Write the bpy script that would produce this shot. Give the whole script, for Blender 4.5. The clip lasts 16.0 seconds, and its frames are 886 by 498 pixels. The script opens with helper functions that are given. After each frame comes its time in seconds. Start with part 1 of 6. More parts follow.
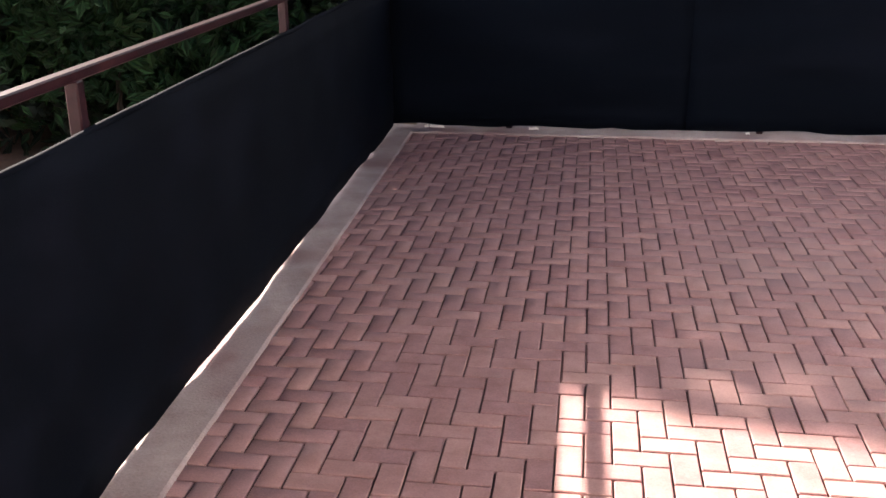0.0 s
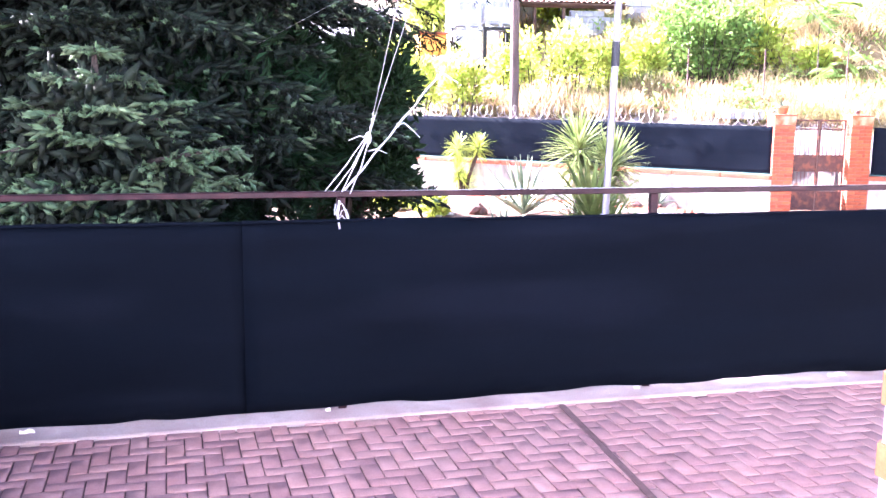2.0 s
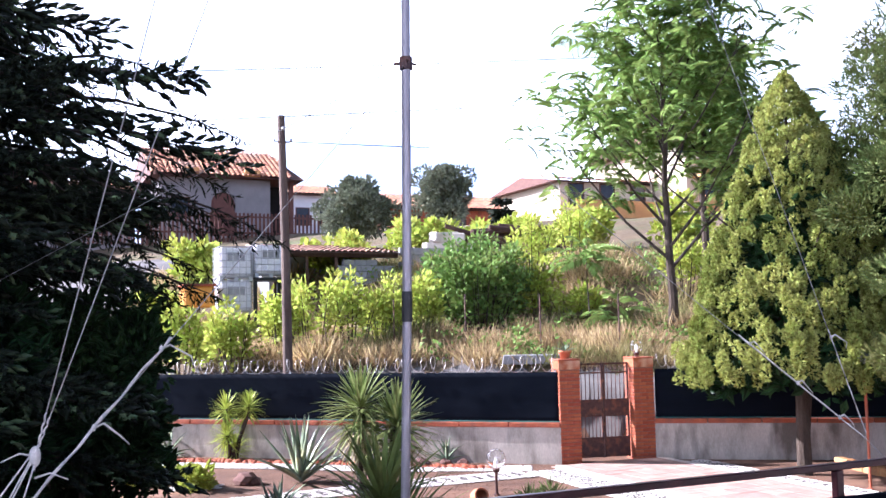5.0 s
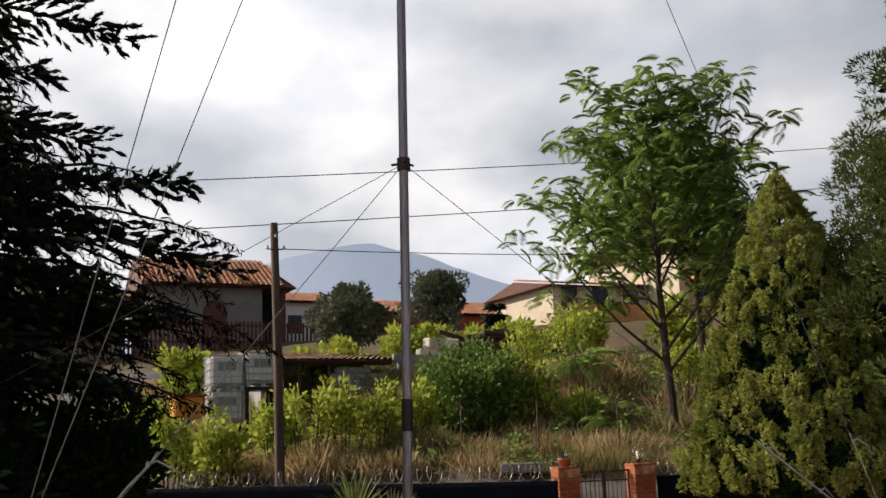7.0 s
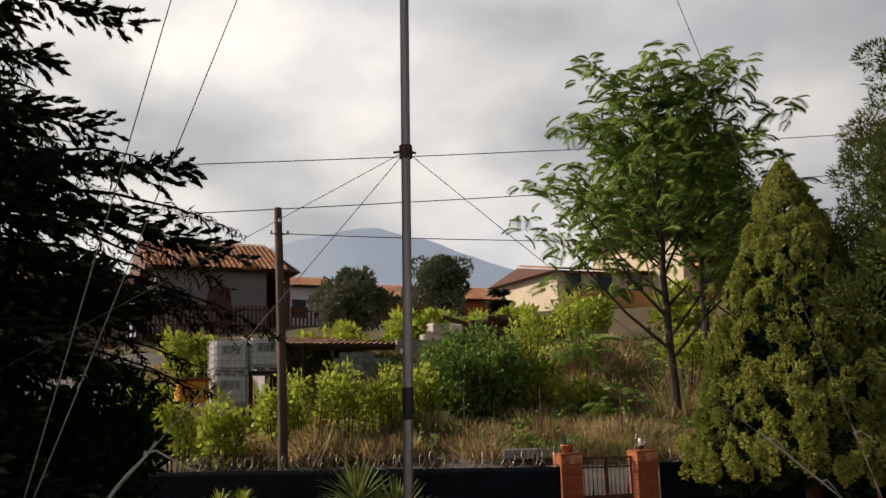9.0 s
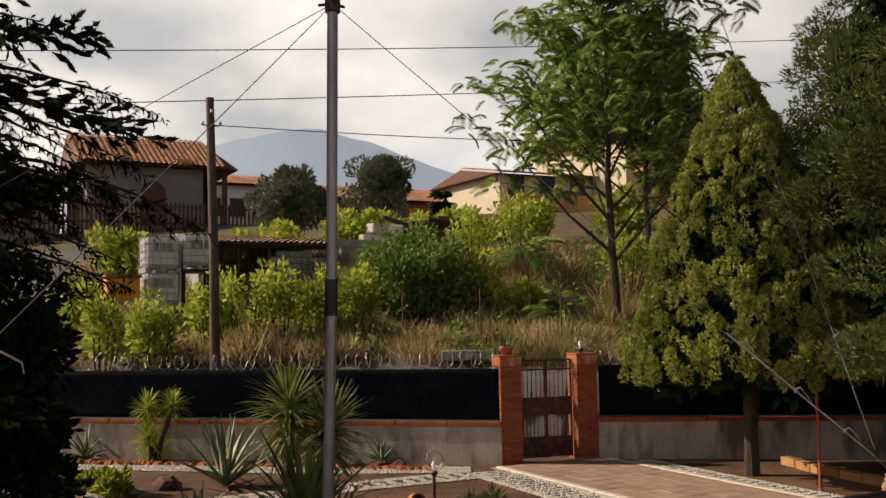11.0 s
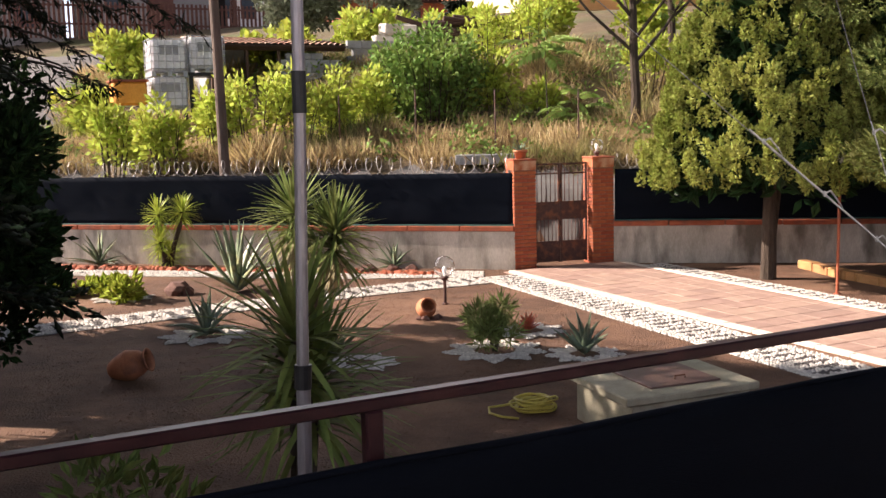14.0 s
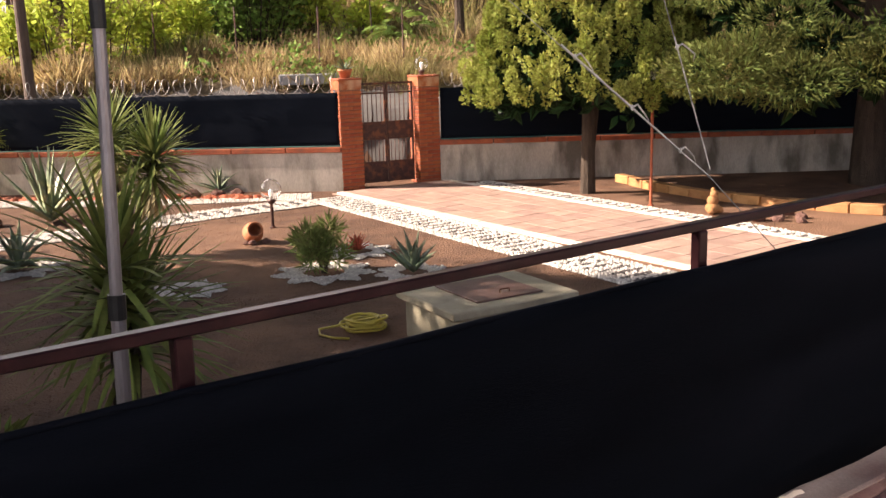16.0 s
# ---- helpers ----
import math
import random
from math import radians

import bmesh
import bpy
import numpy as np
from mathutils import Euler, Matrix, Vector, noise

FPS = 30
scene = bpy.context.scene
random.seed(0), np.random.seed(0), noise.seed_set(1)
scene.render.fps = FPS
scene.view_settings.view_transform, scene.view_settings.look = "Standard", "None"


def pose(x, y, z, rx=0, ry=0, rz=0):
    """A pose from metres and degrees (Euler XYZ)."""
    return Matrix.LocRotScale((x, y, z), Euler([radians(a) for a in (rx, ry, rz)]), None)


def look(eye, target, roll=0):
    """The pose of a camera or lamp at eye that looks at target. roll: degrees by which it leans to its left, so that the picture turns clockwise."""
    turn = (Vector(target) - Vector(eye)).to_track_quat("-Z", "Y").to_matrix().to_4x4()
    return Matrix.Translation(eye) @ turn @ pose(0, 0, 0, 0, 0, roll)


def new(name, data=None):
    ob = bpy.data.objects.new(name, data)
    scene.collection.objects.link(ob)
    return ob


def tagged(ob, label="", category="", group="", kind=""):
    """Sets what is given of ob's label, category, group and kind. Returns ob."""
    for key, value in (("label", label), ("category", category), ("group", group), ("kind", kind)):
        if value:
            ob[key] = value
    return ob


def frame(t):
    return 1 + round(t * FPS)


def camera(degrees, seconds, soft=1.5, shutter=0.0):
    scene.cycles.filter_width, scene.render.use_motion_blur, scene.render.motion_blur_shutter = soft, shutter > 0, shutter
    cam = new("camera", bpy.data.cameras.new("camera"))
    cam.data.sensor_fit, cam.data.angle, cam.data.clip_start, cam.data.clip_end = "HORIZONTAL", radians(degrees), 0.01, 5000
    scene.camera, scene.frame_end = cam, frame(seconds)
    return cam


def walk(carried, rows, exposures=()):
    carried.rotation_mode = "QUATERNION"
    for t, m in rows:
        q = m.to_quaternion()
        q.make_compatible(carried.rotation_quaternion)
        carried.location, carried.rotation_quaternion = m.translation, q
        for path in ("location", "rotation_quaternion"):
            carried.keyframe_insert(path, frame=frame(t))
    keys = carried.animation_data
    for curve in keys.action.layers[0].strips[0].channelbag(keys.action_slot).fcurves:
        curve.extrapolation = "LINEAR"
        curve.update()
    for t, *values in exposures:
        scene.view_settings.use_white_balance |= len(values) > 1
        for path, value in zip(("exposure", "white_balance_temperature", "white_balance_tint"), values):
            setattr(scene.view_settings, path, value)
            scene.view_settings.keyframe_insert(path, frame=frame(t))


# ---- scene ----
cam = camera(48.2, 16.0)
PATH = [
    (0, (1.189, 0.013, 1.425), (0.784, 1.852, 0.751), -0.40),
    (0.5, (1.181, 0.461, 1.448), (0.888, 2.332, 0.804), 0.90),
    (0.8, (1.172, 0.778, 1.476), (1.076, 2.676, 0.853), 0.00),
    (1, (1.257, 0.999, 1.508), (1.234, 2.907, 0.908), -0.50),
    (1.1, (1.315, 1.117, 1.495), (1.287, 3.036, 0.932), -1.10),
    (1.5, (1.341, 1.474, 1.497), (1.435, 3.425, 1.063), 0.01),
    (2, (1.372, 1.836, 1.546), (1.768, 3.768, 1.211), 0.58),
    (2.5, (1.426, 2.184, 1.561), (1.962, 4.087, 1.264), -1.97),
    (3, (1.526, 2.501, 1.572), (2.150, 4.393, 1.392), -1.81),
    (3.5, (1.640, 2.771, 1.599), (2.359, 4.631, 1.435), -0.40),
    (4, (1.711, 3.020, 1.612), (2.506, 4.855, 1.586), -2.64),
    (4.5, (1.781, 3.216, 1.623), (2.629, 5.027, 1.656), -1.52),
    (5, (1.838, 3.328, 1.623), (2.663, 5.143, 1.780), -1.23),
    (7.5, (1.873, 3.515, 1.638), (2.706, 5.295, 2.010), -1.99),
    (7.8, (1.857, 3.473, 1.656), (2.686, 5.257, 2.017), -1.80),
    (8, (1.857, 3.466, 1.660), (2.682, 5.252, 2.019), -1.80),
    (10.5, (2.127, 3.926, 1.631), (2.987, 5.719, 1.847), -1.35),
    (11, (2.236, 4.143, 1.628), (3.173, 5.904, 1.771), -1.02),
    (11.5, (2.315, 4.284, 1.632), (3.262, 6.043, 1.713), -1.14),
    (12, (2.483, 4.389, 1.585), (3.339, 6.194, 1.660), -1.39),
    (12.5, (2.551, 4.480, 1.600), (3.471, 6.256, 1.542), 0.66),
    (13, (2.575, 4.577, 1.591), (3.606, 6.283, 1.421), -1.52),
    (13.5, (2.600, 4.548, 1.595), (3.518, 6.309, 1.359), -0.46),
    (14, (2.604, 4.528, 1.594), (3.493, 6.302, 1.346), -1.40),
    (14.5, (2.630, 4.527, 1.600), (3.623, 6.235, 1.285), -1.55),
    (15, (2.653, 4.541, 1.595), (3.753, 6.176, 1.252), -1.70),
    (15.5, (2.665, 4.545, 1.591), (3.826, 6.132, 1.227), -1.30),
    (16, (2.655, 4.529, 1.580), (3.815, 6.105, 1.167), -1.55),
]
EXPOSURES = [(0.0, 0.75, 6000, 19), (0.8, 1.2, 5700, 13), (1.5, 2.6, 5300, 27), (2.5, 2.5, 4900, 36), (3.5, 1.65, 4900, 34), (5.0, 0.15, 5000, 24), (7.5, -2.05, 6500, 12), (10.5, -2.1, 6800, 12), (11.2, -1.85, 7000, 12), (12.0, -1.35, 7100, 13), (13.5, -0.65, 6200, 18), (16.0, -0.32, 6600, 20)]
walk(cam, [(t, look(eye, target, roll)) for t, eye, target, roll in PATH], EXPOSURES)

# ---- world, sun, exposure ----
SUN_AZ = Vector((-0.785, 0.62)).normalized()      # towards the sun, on plan
SUN_EL = 30.0
G = -1.02                                        # level of the garden


def make_world():
    w = bpy.data.worlds.new("sky")
    scene.world = w
    w.use_nodes = True
    nt = w.node_tree
    nt.nodes.clear()
    N, L = nt.nodes.new, nt.links.new
    sky = N("ShaderNodeTexSky")
    sky.sky_type = "NISHITA"
    sky.sun_disc = False
    sky.sun_elevation = radians(SUN_EL)
    sky.sun_rotation = math.atan2(SUN_AZ.x, SUN_AZ.y)
    sky.dust_density = 2.0
    tc = N("ShaderNodeTexCoord")
    mp = N("ShaderNodeMapping")
    mp.inputs["Scale"].default_value = (1.8, 1.8, 3.0)
    mp.inputs["Location"].default_value = (0.35, 1.2, 0.1)
    L(tc.outputs["Generated"], mp.inputs["Vector"])
    nz = N("ShaderNodeTexNoise")
    nz.inputs["Scale"].default_value = 1.7
    nz.inputs["Detail"].default_value = 5
    nz.inputs["Roughness"].default_value = 0.45
    L(mp.outputs[0], nz.inputs["Vector"])
    ramp = N("ShaderNodeValToRGB")
    ramp.color_ramp.elements[0].position, ramp.color_ramp.elements[1].position = 0.35, 0.57
    L(nz.outputs["Fac"], ramp.inputs["Fac"])
    nz2 = N("ShaderNodeTexNoise")
    nz2.inputs["Scale"].default_value = 3.1
    nz2.inputs["Detail"].default_value = 5
    L(mp.outputs[0], nz2.inputs["Vector"])
    shade = N("ShaderNodeValToRGB")
    shade.color_ramp.elements[0].position, shade.color_ramp.elements[1].position = 0.3, 0.7
    shade.color_ramp.elements[0].color = (76.0, 77.0, 79.0, 1)
    shade.color_ramp.elements[1].color = (128.0, 120.0, 108.0, 1)
    L(nz2.outputs["Fac"], shade.inputs["Fac"])
    mix = N("ShaderNodeMixRGB")
    sep = N("ShaderNodeSeparateXYZ")
    L(tc.outputs["Generated"], sep.inputs[0])
    clear = N("ShaderNodeMapRange")           # clear blue high overhead
    clear.interpolation_type = "SMOOTHSTEP"
    clear.inputs["From Min"].default_value, clear.inputs["From Max"].default_value = 0.40, 0.72
    clear.inputs["To Min"].default_value, clear.inputs["To Max"].default_value = 1.0, 0.0
    L(sep.outputs["Z"], clear.inputs["Value"])
    haze = N("ShaderNodeMath")
    haze.operation = "MULTIPLY"
    haze.inputs[1].default_value = 0.75
    L(clear.outputs[0], haze.inputs[0])
    near_sun = N("ShaderNodeVectorMath")      # cloud and haze thicken towards the sun
    near_sun.operation = "DOT_PRODUCT"
    near_sun.inputs[1].default_value = (SUN_AZ.x, SUN_AZ.y, 0.0)
    L(tc.outputs["Generated"], near_sun.inputs[0])
    thicker = N("ShaderNodeMapRange")
    thicker.interpolation_type = "SMOOTHSTEP"
    thicker.inputs["From Min"].default_value, thicker.inputs["From Max"].default_value = -0.75, 0.55
    thicker.inputs["To Min"].default_value, thicker.inputs["To Max"].default_value = 0.04, 1.0
    L(near_sun.outputs["Value"], thicker.inputs["Value"])
    banks = N("ShaderNodeMath")
    banks.operation = "MULTIPLY"
    L(ramp.outputs["Color"], banks.inputs[0])
    L(thicker.outputs[0], banks.inputs[1])
    cover = N("ShaderNodeMath")
    cover.operation = "MULTIPLY"
    L(banks.outputs[0], cover.inputs[0])
    L(clear.outputs[0], cover.inputs[1])
    L(cover.outputs[0], mix.inputs["Fac"])
    haze_out = haze.outputs[0]
    pale = N("ShaderNodeMixRGB")
    veil = N("ShaderNodeMixRGB")
    veil.inputs[1].default_value, veil.inputs[2].default_value = (9.0, 13.5, 21.0, 1), (66.0, 69.0, 71.0, 1)
    L(thicker.outputs[0], veil.inputs[0])
    L(veil.outputs[0], pale.inputs[2])
    L(sky.outputs[0], pale.inputs[1])
    L(haze_out, pale.inputs[0])
    L(pale.outputs[0], mix.inputs[1])
    L(shade.outputs[0], mix.inputs[2])
    bg = N("ShaderNodeBackground")
    bg.inputs["Strength"].default_value = 0.042
    L(mix.outputs[0], bg.inputs["Color"])
    out = N("ShaderNodeOutputWorld")
    L(bg.outputs[0], out.inputs["Surface"])


make_world()
sun_data = bpy.data.lights.new("sun", "SUN")
sun_data.energy = 20.0
sun_data.angle = radians(0.6)
sun_data.color = (1.0, 0.86, 0.68)
sun = new("sun", sun_data)
e = radians(SUN_EL)
to_sun = Vector((SUN_AZ.x * math.cos(e), SUN_AZ.y * math.cos(e), math.sin(e)))
sun.matrix_world = Matrix.Translation(to_sun * 60) @ to_sun.to_track_quat("Z", "Y").to_matrix().to_4x4()


# ---- materials ----
def material(name, c1, c2, rough=0.8, scale=6.0, bump=0.2, fine=60.0, metal=0.0, vary=0.0, third=None, third_scale=1.2,
             island=False, translucent=0.0, stretch=(1, 1, 1), coords="Object", spec=0.4, bump_dist=0.01):
    m = bpy.data.materials.new(name)
    m.use_nodes = True
    nt = m.node_tree
    N, L = nt.nodes.new, nt.links.new
    bsdf = nt.nodes["Principled BSDF"]
    bsdf.inputs["Roughness"].default_value = rough
    bsdf.inputs["Metallic"].default_value = metal
    bsdf.inputs["Specular IOR Level"].default_value = spec
    tc = N("ShaderNodeTexCoord")
    mp = N("ShaderNodeMapping")
    mp.inputs["Scale"].default_value = stretch
    if coords == "World":
        geo = N("ShaderNodeNewGeometry")
        L(geo.outputs["Position"], mp.inputs["Vector"])
    else:
        L(tc.outputs["Object"], mp.inputs["Vector"])
    big = N("ShaderNodeTexNoise")
    big.inputs["Scale"].default_value, big.inputs["Detail"].default_value = scale, 6
    big.inputs["Roughness"].default_value = 0.65
    L(mp.outputs[0], big.inputs["Vector"])
    small = N("ShaderNodeTexNoise")
    small.inputs["Scale"].default_value, small.inputs["Detail"].default_value = fine, 4
    L(mp.outputs[0], small.inputs["Vector"])
    ramp = N("ShaderNodeValToRGB")
    ramp.color_ramp.elements[0].position, ramp.color_ramp.elements[1].position = 0.32, 0.68
    ramp.color_ramp.elements[0].color, ramp.color_ramp.elements[1].color = (*c1, 1), (*c2, 1)
    L(big.outputs["Fac"], ramp.inputs["Fac"])
    col = ramp.outputs["Color"]
    if third:
        n3 = N("ShaderNodeTexNoise")
        n3.inputs["Scale"].default_value, n3.inputs["Detail"].default_value = third_scale, 5
        L(mp.outputs[0], n3.inputs["Vector"])
        r3 = N("ShaderNodeValToRGB")
        r3.color_ramp.elements[0].position, r3.color_ramp.elements[1].position = 0.5, 0.66
        L(n3.outputs["Fac"], r3.inputs["Fac"])
        mx = N("ShaderNodeMixRGB")
        mx.inputs[2].default_value = (*third, 1)
        L(r3.outputs["Color"], mx.inputs["Fac"])
        L(col, mx.inputs[1])
        col = mx.outputs[0]
    # fine grain and the difference from piece to piece
    hsv = N("ShaderNodeHueSaturation")
    ma = N("ShaderNodeMath")
    ma.operation = "MULTIPLY_ADD"
    ma.inputs[1].default_value, ma.inputs[2].default_value = 0.5, 0.75
    L(small.outputs["Fac"], ma.inputs[0])
    val = ma.outputs[0]
    if vary:
        if island:
            src = N("ShaderNodeNewGeometry").outputs["Random Per Island"]
        else:
            src = N("ShaderNodeObjectInfo").outputs["Random"]
        mb = N("ShaderNodeMath")
        mb.operation = "MULTIPLY_ADD"
        mb.inputs[1].default_value, mb.inputs[2].default_value = 2 * vary, -vary
        L(src, mb.inputs[0])
        ad = N("ShaderNodeMath")
        L(val, ad.inputs[0])
        L(mb.outputs[0], ad.inputs[1])
        val = ad.outputs[0]
        mh = N("ShaderNodeMath")
        mh.operation = "MULTIPLY_ADD"
        mh.inputs[1].default_value, mh.inputs[2].default_value = 0.10 * vary, 0.5 - 0.05 * vary
        L(src, mh.inputs[0])
        L(mh.outputs[0], hsv.inputs["Hue"])
    L(val, hsv.inputs["Value"])
    L(col, hsv.inputs["Color"])
    L(hsv.outputs[0], bsdf.inputs["Base Color"])
    if bump:
        bp = N("ShaderNodeBump")
        bp.inputs["Strength"].default_value, bp.inputs["Distance"].default_value = bump, bump_dist
        addn = N("ShaderNodeMath")
        L(big.outputs["Fac"], addn.inputs[0])
        L(small.outputs["Fac"], addn.inputs[1])
        L(addn.outputs[0], bp.inputs["Height"])
        L(bp.outputs[0], bsdf.inputs["Normal"])
    if translucent:
        tr = N("ShaderNodeBsdfTranslucent")
        L(hsv.outputs[0], tr.inputs["Color"])
        ms = N("ShaderNodeMixShader")
        ms.inputs["Fac"].default_value = translucent
        L(bsdf.outputs[0], ms.inputs[1])
        L(tr.outputs[0], ms.inputs[2])
        L(ms.outputs[0], nt.nodes["Material Output"].inputs["Surface"])
    return m


def glass(name, colour=(1, 1, 1), rough=0.02):
    m = bpy.data.materials.new(name)
    m.use_nodes = True
    b = m.node_tree.nodes["Principled BSDF"]
    b.inputs["Base Color"].default_value = (*colour, 1)
    b.inputs["Roughness"].default_value = rough
    b.inputs["Transmission Weight"].default_value = 1.0
    b.inputs["IOR"].default_value = 1.45
    return m


M_PAVER = material("paver", (0.27, 0.140, 0.125), (0.38, 0.215, 0.195), 0.75, 9, 0.35, 160, vary=0.13, third=(0.29, 0.17, 0.155), third_scale=0.8, coords="World", bump_dist=0.003)
M_PAVER_I = material("paver_field", (0.27, 0.140, 0.125), (0.38, 0.215, 0.195), 0.75, 9, 0.35, 160, vary=0.13, island=True, third=(0.29, 0.17, 0.155), third_scale=0.8, coords="World", bump_dist=0.003)
M_JOINT = material("joint_sand", (0.085, 0.045, 0.042), (0.14, 0.08, 0.072), 0.95, 20, 0.4, 200)
M_KERB = material("kerb_concrete", (0.30, 0.22, 0.20), (0.44, 0.36, 0.33), 0.85, 5, 0.4, 120, third=(0.24, 0.15, 0.14), third_scale=2.5)
# near-black weave; its faint lighter streaks paint specks of light showing through
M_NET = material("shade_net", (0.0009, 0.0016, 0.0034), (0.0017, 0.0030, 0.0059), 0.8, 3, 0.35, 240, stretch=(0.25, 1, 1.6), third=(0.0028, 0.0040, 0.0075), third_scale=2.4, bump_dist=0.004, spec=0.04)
M_HEM = material("net_hem", (0.04, 0.12, 0.11), (0.06, 0.17, 0.16), 0.7, 6, 0.2, 100)
# paler copy of the netting: sunlight through the cloth is in its colour
M_NETLIT = material("boundary_net_lit", (0.0045, 0.0066, 0.0115), (0.0070, 0.0098, 0.0165), 0.8, 1.5, 0.35, 200, stretch=(0.25, 1, 1.6), bump_dist=0.004, spec=0.04)
M_RAIL = material("rail_paint", (0.012, 0.0040, 0.006), (0.024, 0.0075, 0.010), 0.34, 12, 0.05, 120, third=(0.03, 0.011, 0.012), third_scale=6, spec=0.16)
M_PLASTER = material("white_plaster", (0.72, 0.70, 0.66), (0.82, 0.80, 0.77), 0.9, 3, 0.25, 90)
M_BRICKTILE = material("brick_tile", (0.42, 0.13, 0.05), (0.55, 0.20, 0.08), 0.7, 8, 0.3, 90, vary=0.15)
M_SOIL = material("garden_soil", (0.078, 0.039, 0.024), (0.165, 0.088, 0.052), 0.95, 2.2, 0.9, 42, third=(0.22, 0.12, 0.072), third_scale=0.5, coords="World", bump_dist=0.03)
M_ROAD = material("old_asphalt", (0.09, 0.085, 0.085), (0.15, 0.14, 0.135), 0.95, 1.5, 0.5, 30, coords="World")
M_BANK = material("dry_bank", (0.085, 0.06, 0.035), (0.17, 0.125, 0.07), 0.95, 1.0, 0.8, 14, third=(0.10, 0.11, 0.04), third_scale=0.35, coords="World", bump_dist=0.05)
M_WALL = material("stained_render", (0.35, 0.31, 0.26), (0.59, 0.54, 0.475), 0.9, 2.6, 0.5, 50, third=(0.17, 0.15, 0.125), third_scale=2.2, stretch=(1, 1, 0.35))
M_CAP = material("red_cap", (0.30, 0.075, 0.035), (0.42, 0.12, 0.055), 0.75, 5, 0.3, 80, third=(0.22, 0.08, 0.05), third_scale=3)
M_PILLAR = material("pillar_brick", (0.28, 0.068, 0.028), (0.42, 0.115, 0.048), 0.75, 6, 0.4, 90, vary=0.16, third=(0.50, 0.30, 0.2), third_scale=2.8)
M_MORTAR = material("mortar", (0.20, 0.09, 0.06), (0.28, 0.14, 0.10), 0.9, 10, 0.3, 90)
M_IRON = material("gate_iron", (0.045, 0.020, 0.018), (0.085, 0.038, 0.03), 0.55, 14, 0.3, 140, third=(0.16, 0.06, 0.03), third_scale=7)
M_COIL = material("barbed_wire", (0.38, 0.35, 0.34), (0.55, 0.52, 0.50), 0.5, 8, 0.1, 60, metal=0.3)
M_STEEL = material("galvanised", (0.40, 0.40, 0.41), (0.55, 0.55, 0.56), 0.42, 8, 0.1, 60, metal=0.85)
M_MAST = material("mast_tube", (0.22, 0.20, 0.215), (0.33, 0.305, 0.32), 0.45, 5, 0.1, 60, metal=0.55, stretch=(1, 1, 0.2))
M_BLACK = material("black_tape", (0.008, 0.008, 0.009), (0.016, 0.016, 0.017), 0.5, 20, 0.1, 60)
# thin length of the white rope, greyed as if backlit against the sky
M_CORD = material("backlit_cord", (0.20, 0.19, 0.18), (0.32, 0.31, 0.29), 0.8, 40, 0.4, 300)
M_ROPE = material("white_rope", (0.42, 0.41, 0.39), (0.60, 0.58, 0.56), 0.8, 40, 0.5, 300)
M_WIRE = material("black_wire", (0.02, 0.02, 0.022), (0.03, 0.03, 0.032), 0.6, 10, 0, 60)
M_PEBBLE = material("white_pebbles", (0.46, 0.42, 0.385), (0.70, 0.66, 0.61), 0.7, 12, 0.2, 60, vary=0.2, island=True)
M_DARKPEB = material("dark_pebbles", (0.06, 0.052, 0.05), (0.13, 0.115, 0.11), 0.75, 12, 0.2, 60, vary=0.2, island=True)
M_PEBBED = material("pebble_bed", (0.20, 0.17, 0.15), (0.34, 0.29, 0.26), 0.9, 20, 0.6, 70)
M_SLAB = material("terracotta_slab", (0.31, 0.20, 0.162), (0.44, 0.30, 0.245), 0.75, 5, 0.3, 70, vary=0.12, third=(0.33, 0.225, 0.185), third_scale=1.1, coords="World")
M_EDGE = material("white_edging", (0.60, 0.52, 0.45), (0.74, 0.67, 0.60), 0.8, 5, 0.3, 60)
M_TERRA = material("terracotta", (0.42, 0.15, 0.07), (0.56, 0.23, 0.11), 0.8, 7, 0.25, 70, third=(0.30, 0.13, 0.08), third_scale=5)
M_ROCK = material("lava_rock", (0.10, 0.05, 0.04), (0.18, 0.10, 0.08), 0.95, 9, 0.8, 40)
M_BOX = material("box_concrete", (0.30, 0.27, 0.19), (0.42, 0.38, 0.28), 0.9, 3, 0.4, 70, third=(0.26, 0.23, 0.17), third_scale=2.2)
M_HATCH = material("hatch_iron", (0.11, 0.06, 0.05), (0.17, 0.10, 0.085), 0.6, 6, 0.3, 90)
M_HOSE = material("hose_yellow", (0.50, 0.40, 0.06), (0.64, 0.54, 0.12), 0.45, 10, 0.1, 60)
M_TUFF = material("tuff_block", (0.34, 0.165, 0.065), (0.48, 0.26, 0.11), 0.9, 6, 0.5, 60, vary=0.1)
M_BARK = material("bark", (0.038, 0.027, 0.019), (0.09, 0.066, 0.05), 0.95, 7, 0.9, 60, stretch=(1, 1, 0.3), bump_dist=0.03)
M_POLE = material("pole_wood", (0.085, 0.06, 0.05), (0.17, 0.125, 0.10), 0.9, 6, 0.6, 60, stretch=(1, 1, 0.12))
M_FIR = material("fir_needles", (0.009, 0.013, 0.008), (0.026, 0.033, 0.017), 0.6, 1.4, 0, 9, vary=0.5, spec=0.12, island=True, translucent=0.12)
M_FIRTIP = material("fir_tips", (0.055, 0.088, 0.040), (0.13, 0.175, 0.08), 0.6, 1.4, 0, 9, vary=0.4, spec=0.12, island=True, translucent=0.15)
M_YEW = material("yew_needles", (0.012, 0.028, 0.010), (0.045, 0.075, 0.022), 0.55, 2.0, 0, 9, vary=0.5, spec=0.12, island=True, translucent=0.15)
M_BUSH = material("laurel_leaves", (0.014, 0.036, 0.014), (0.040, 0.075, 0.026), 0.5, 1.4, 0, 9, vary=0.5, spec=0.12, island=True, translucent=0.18)
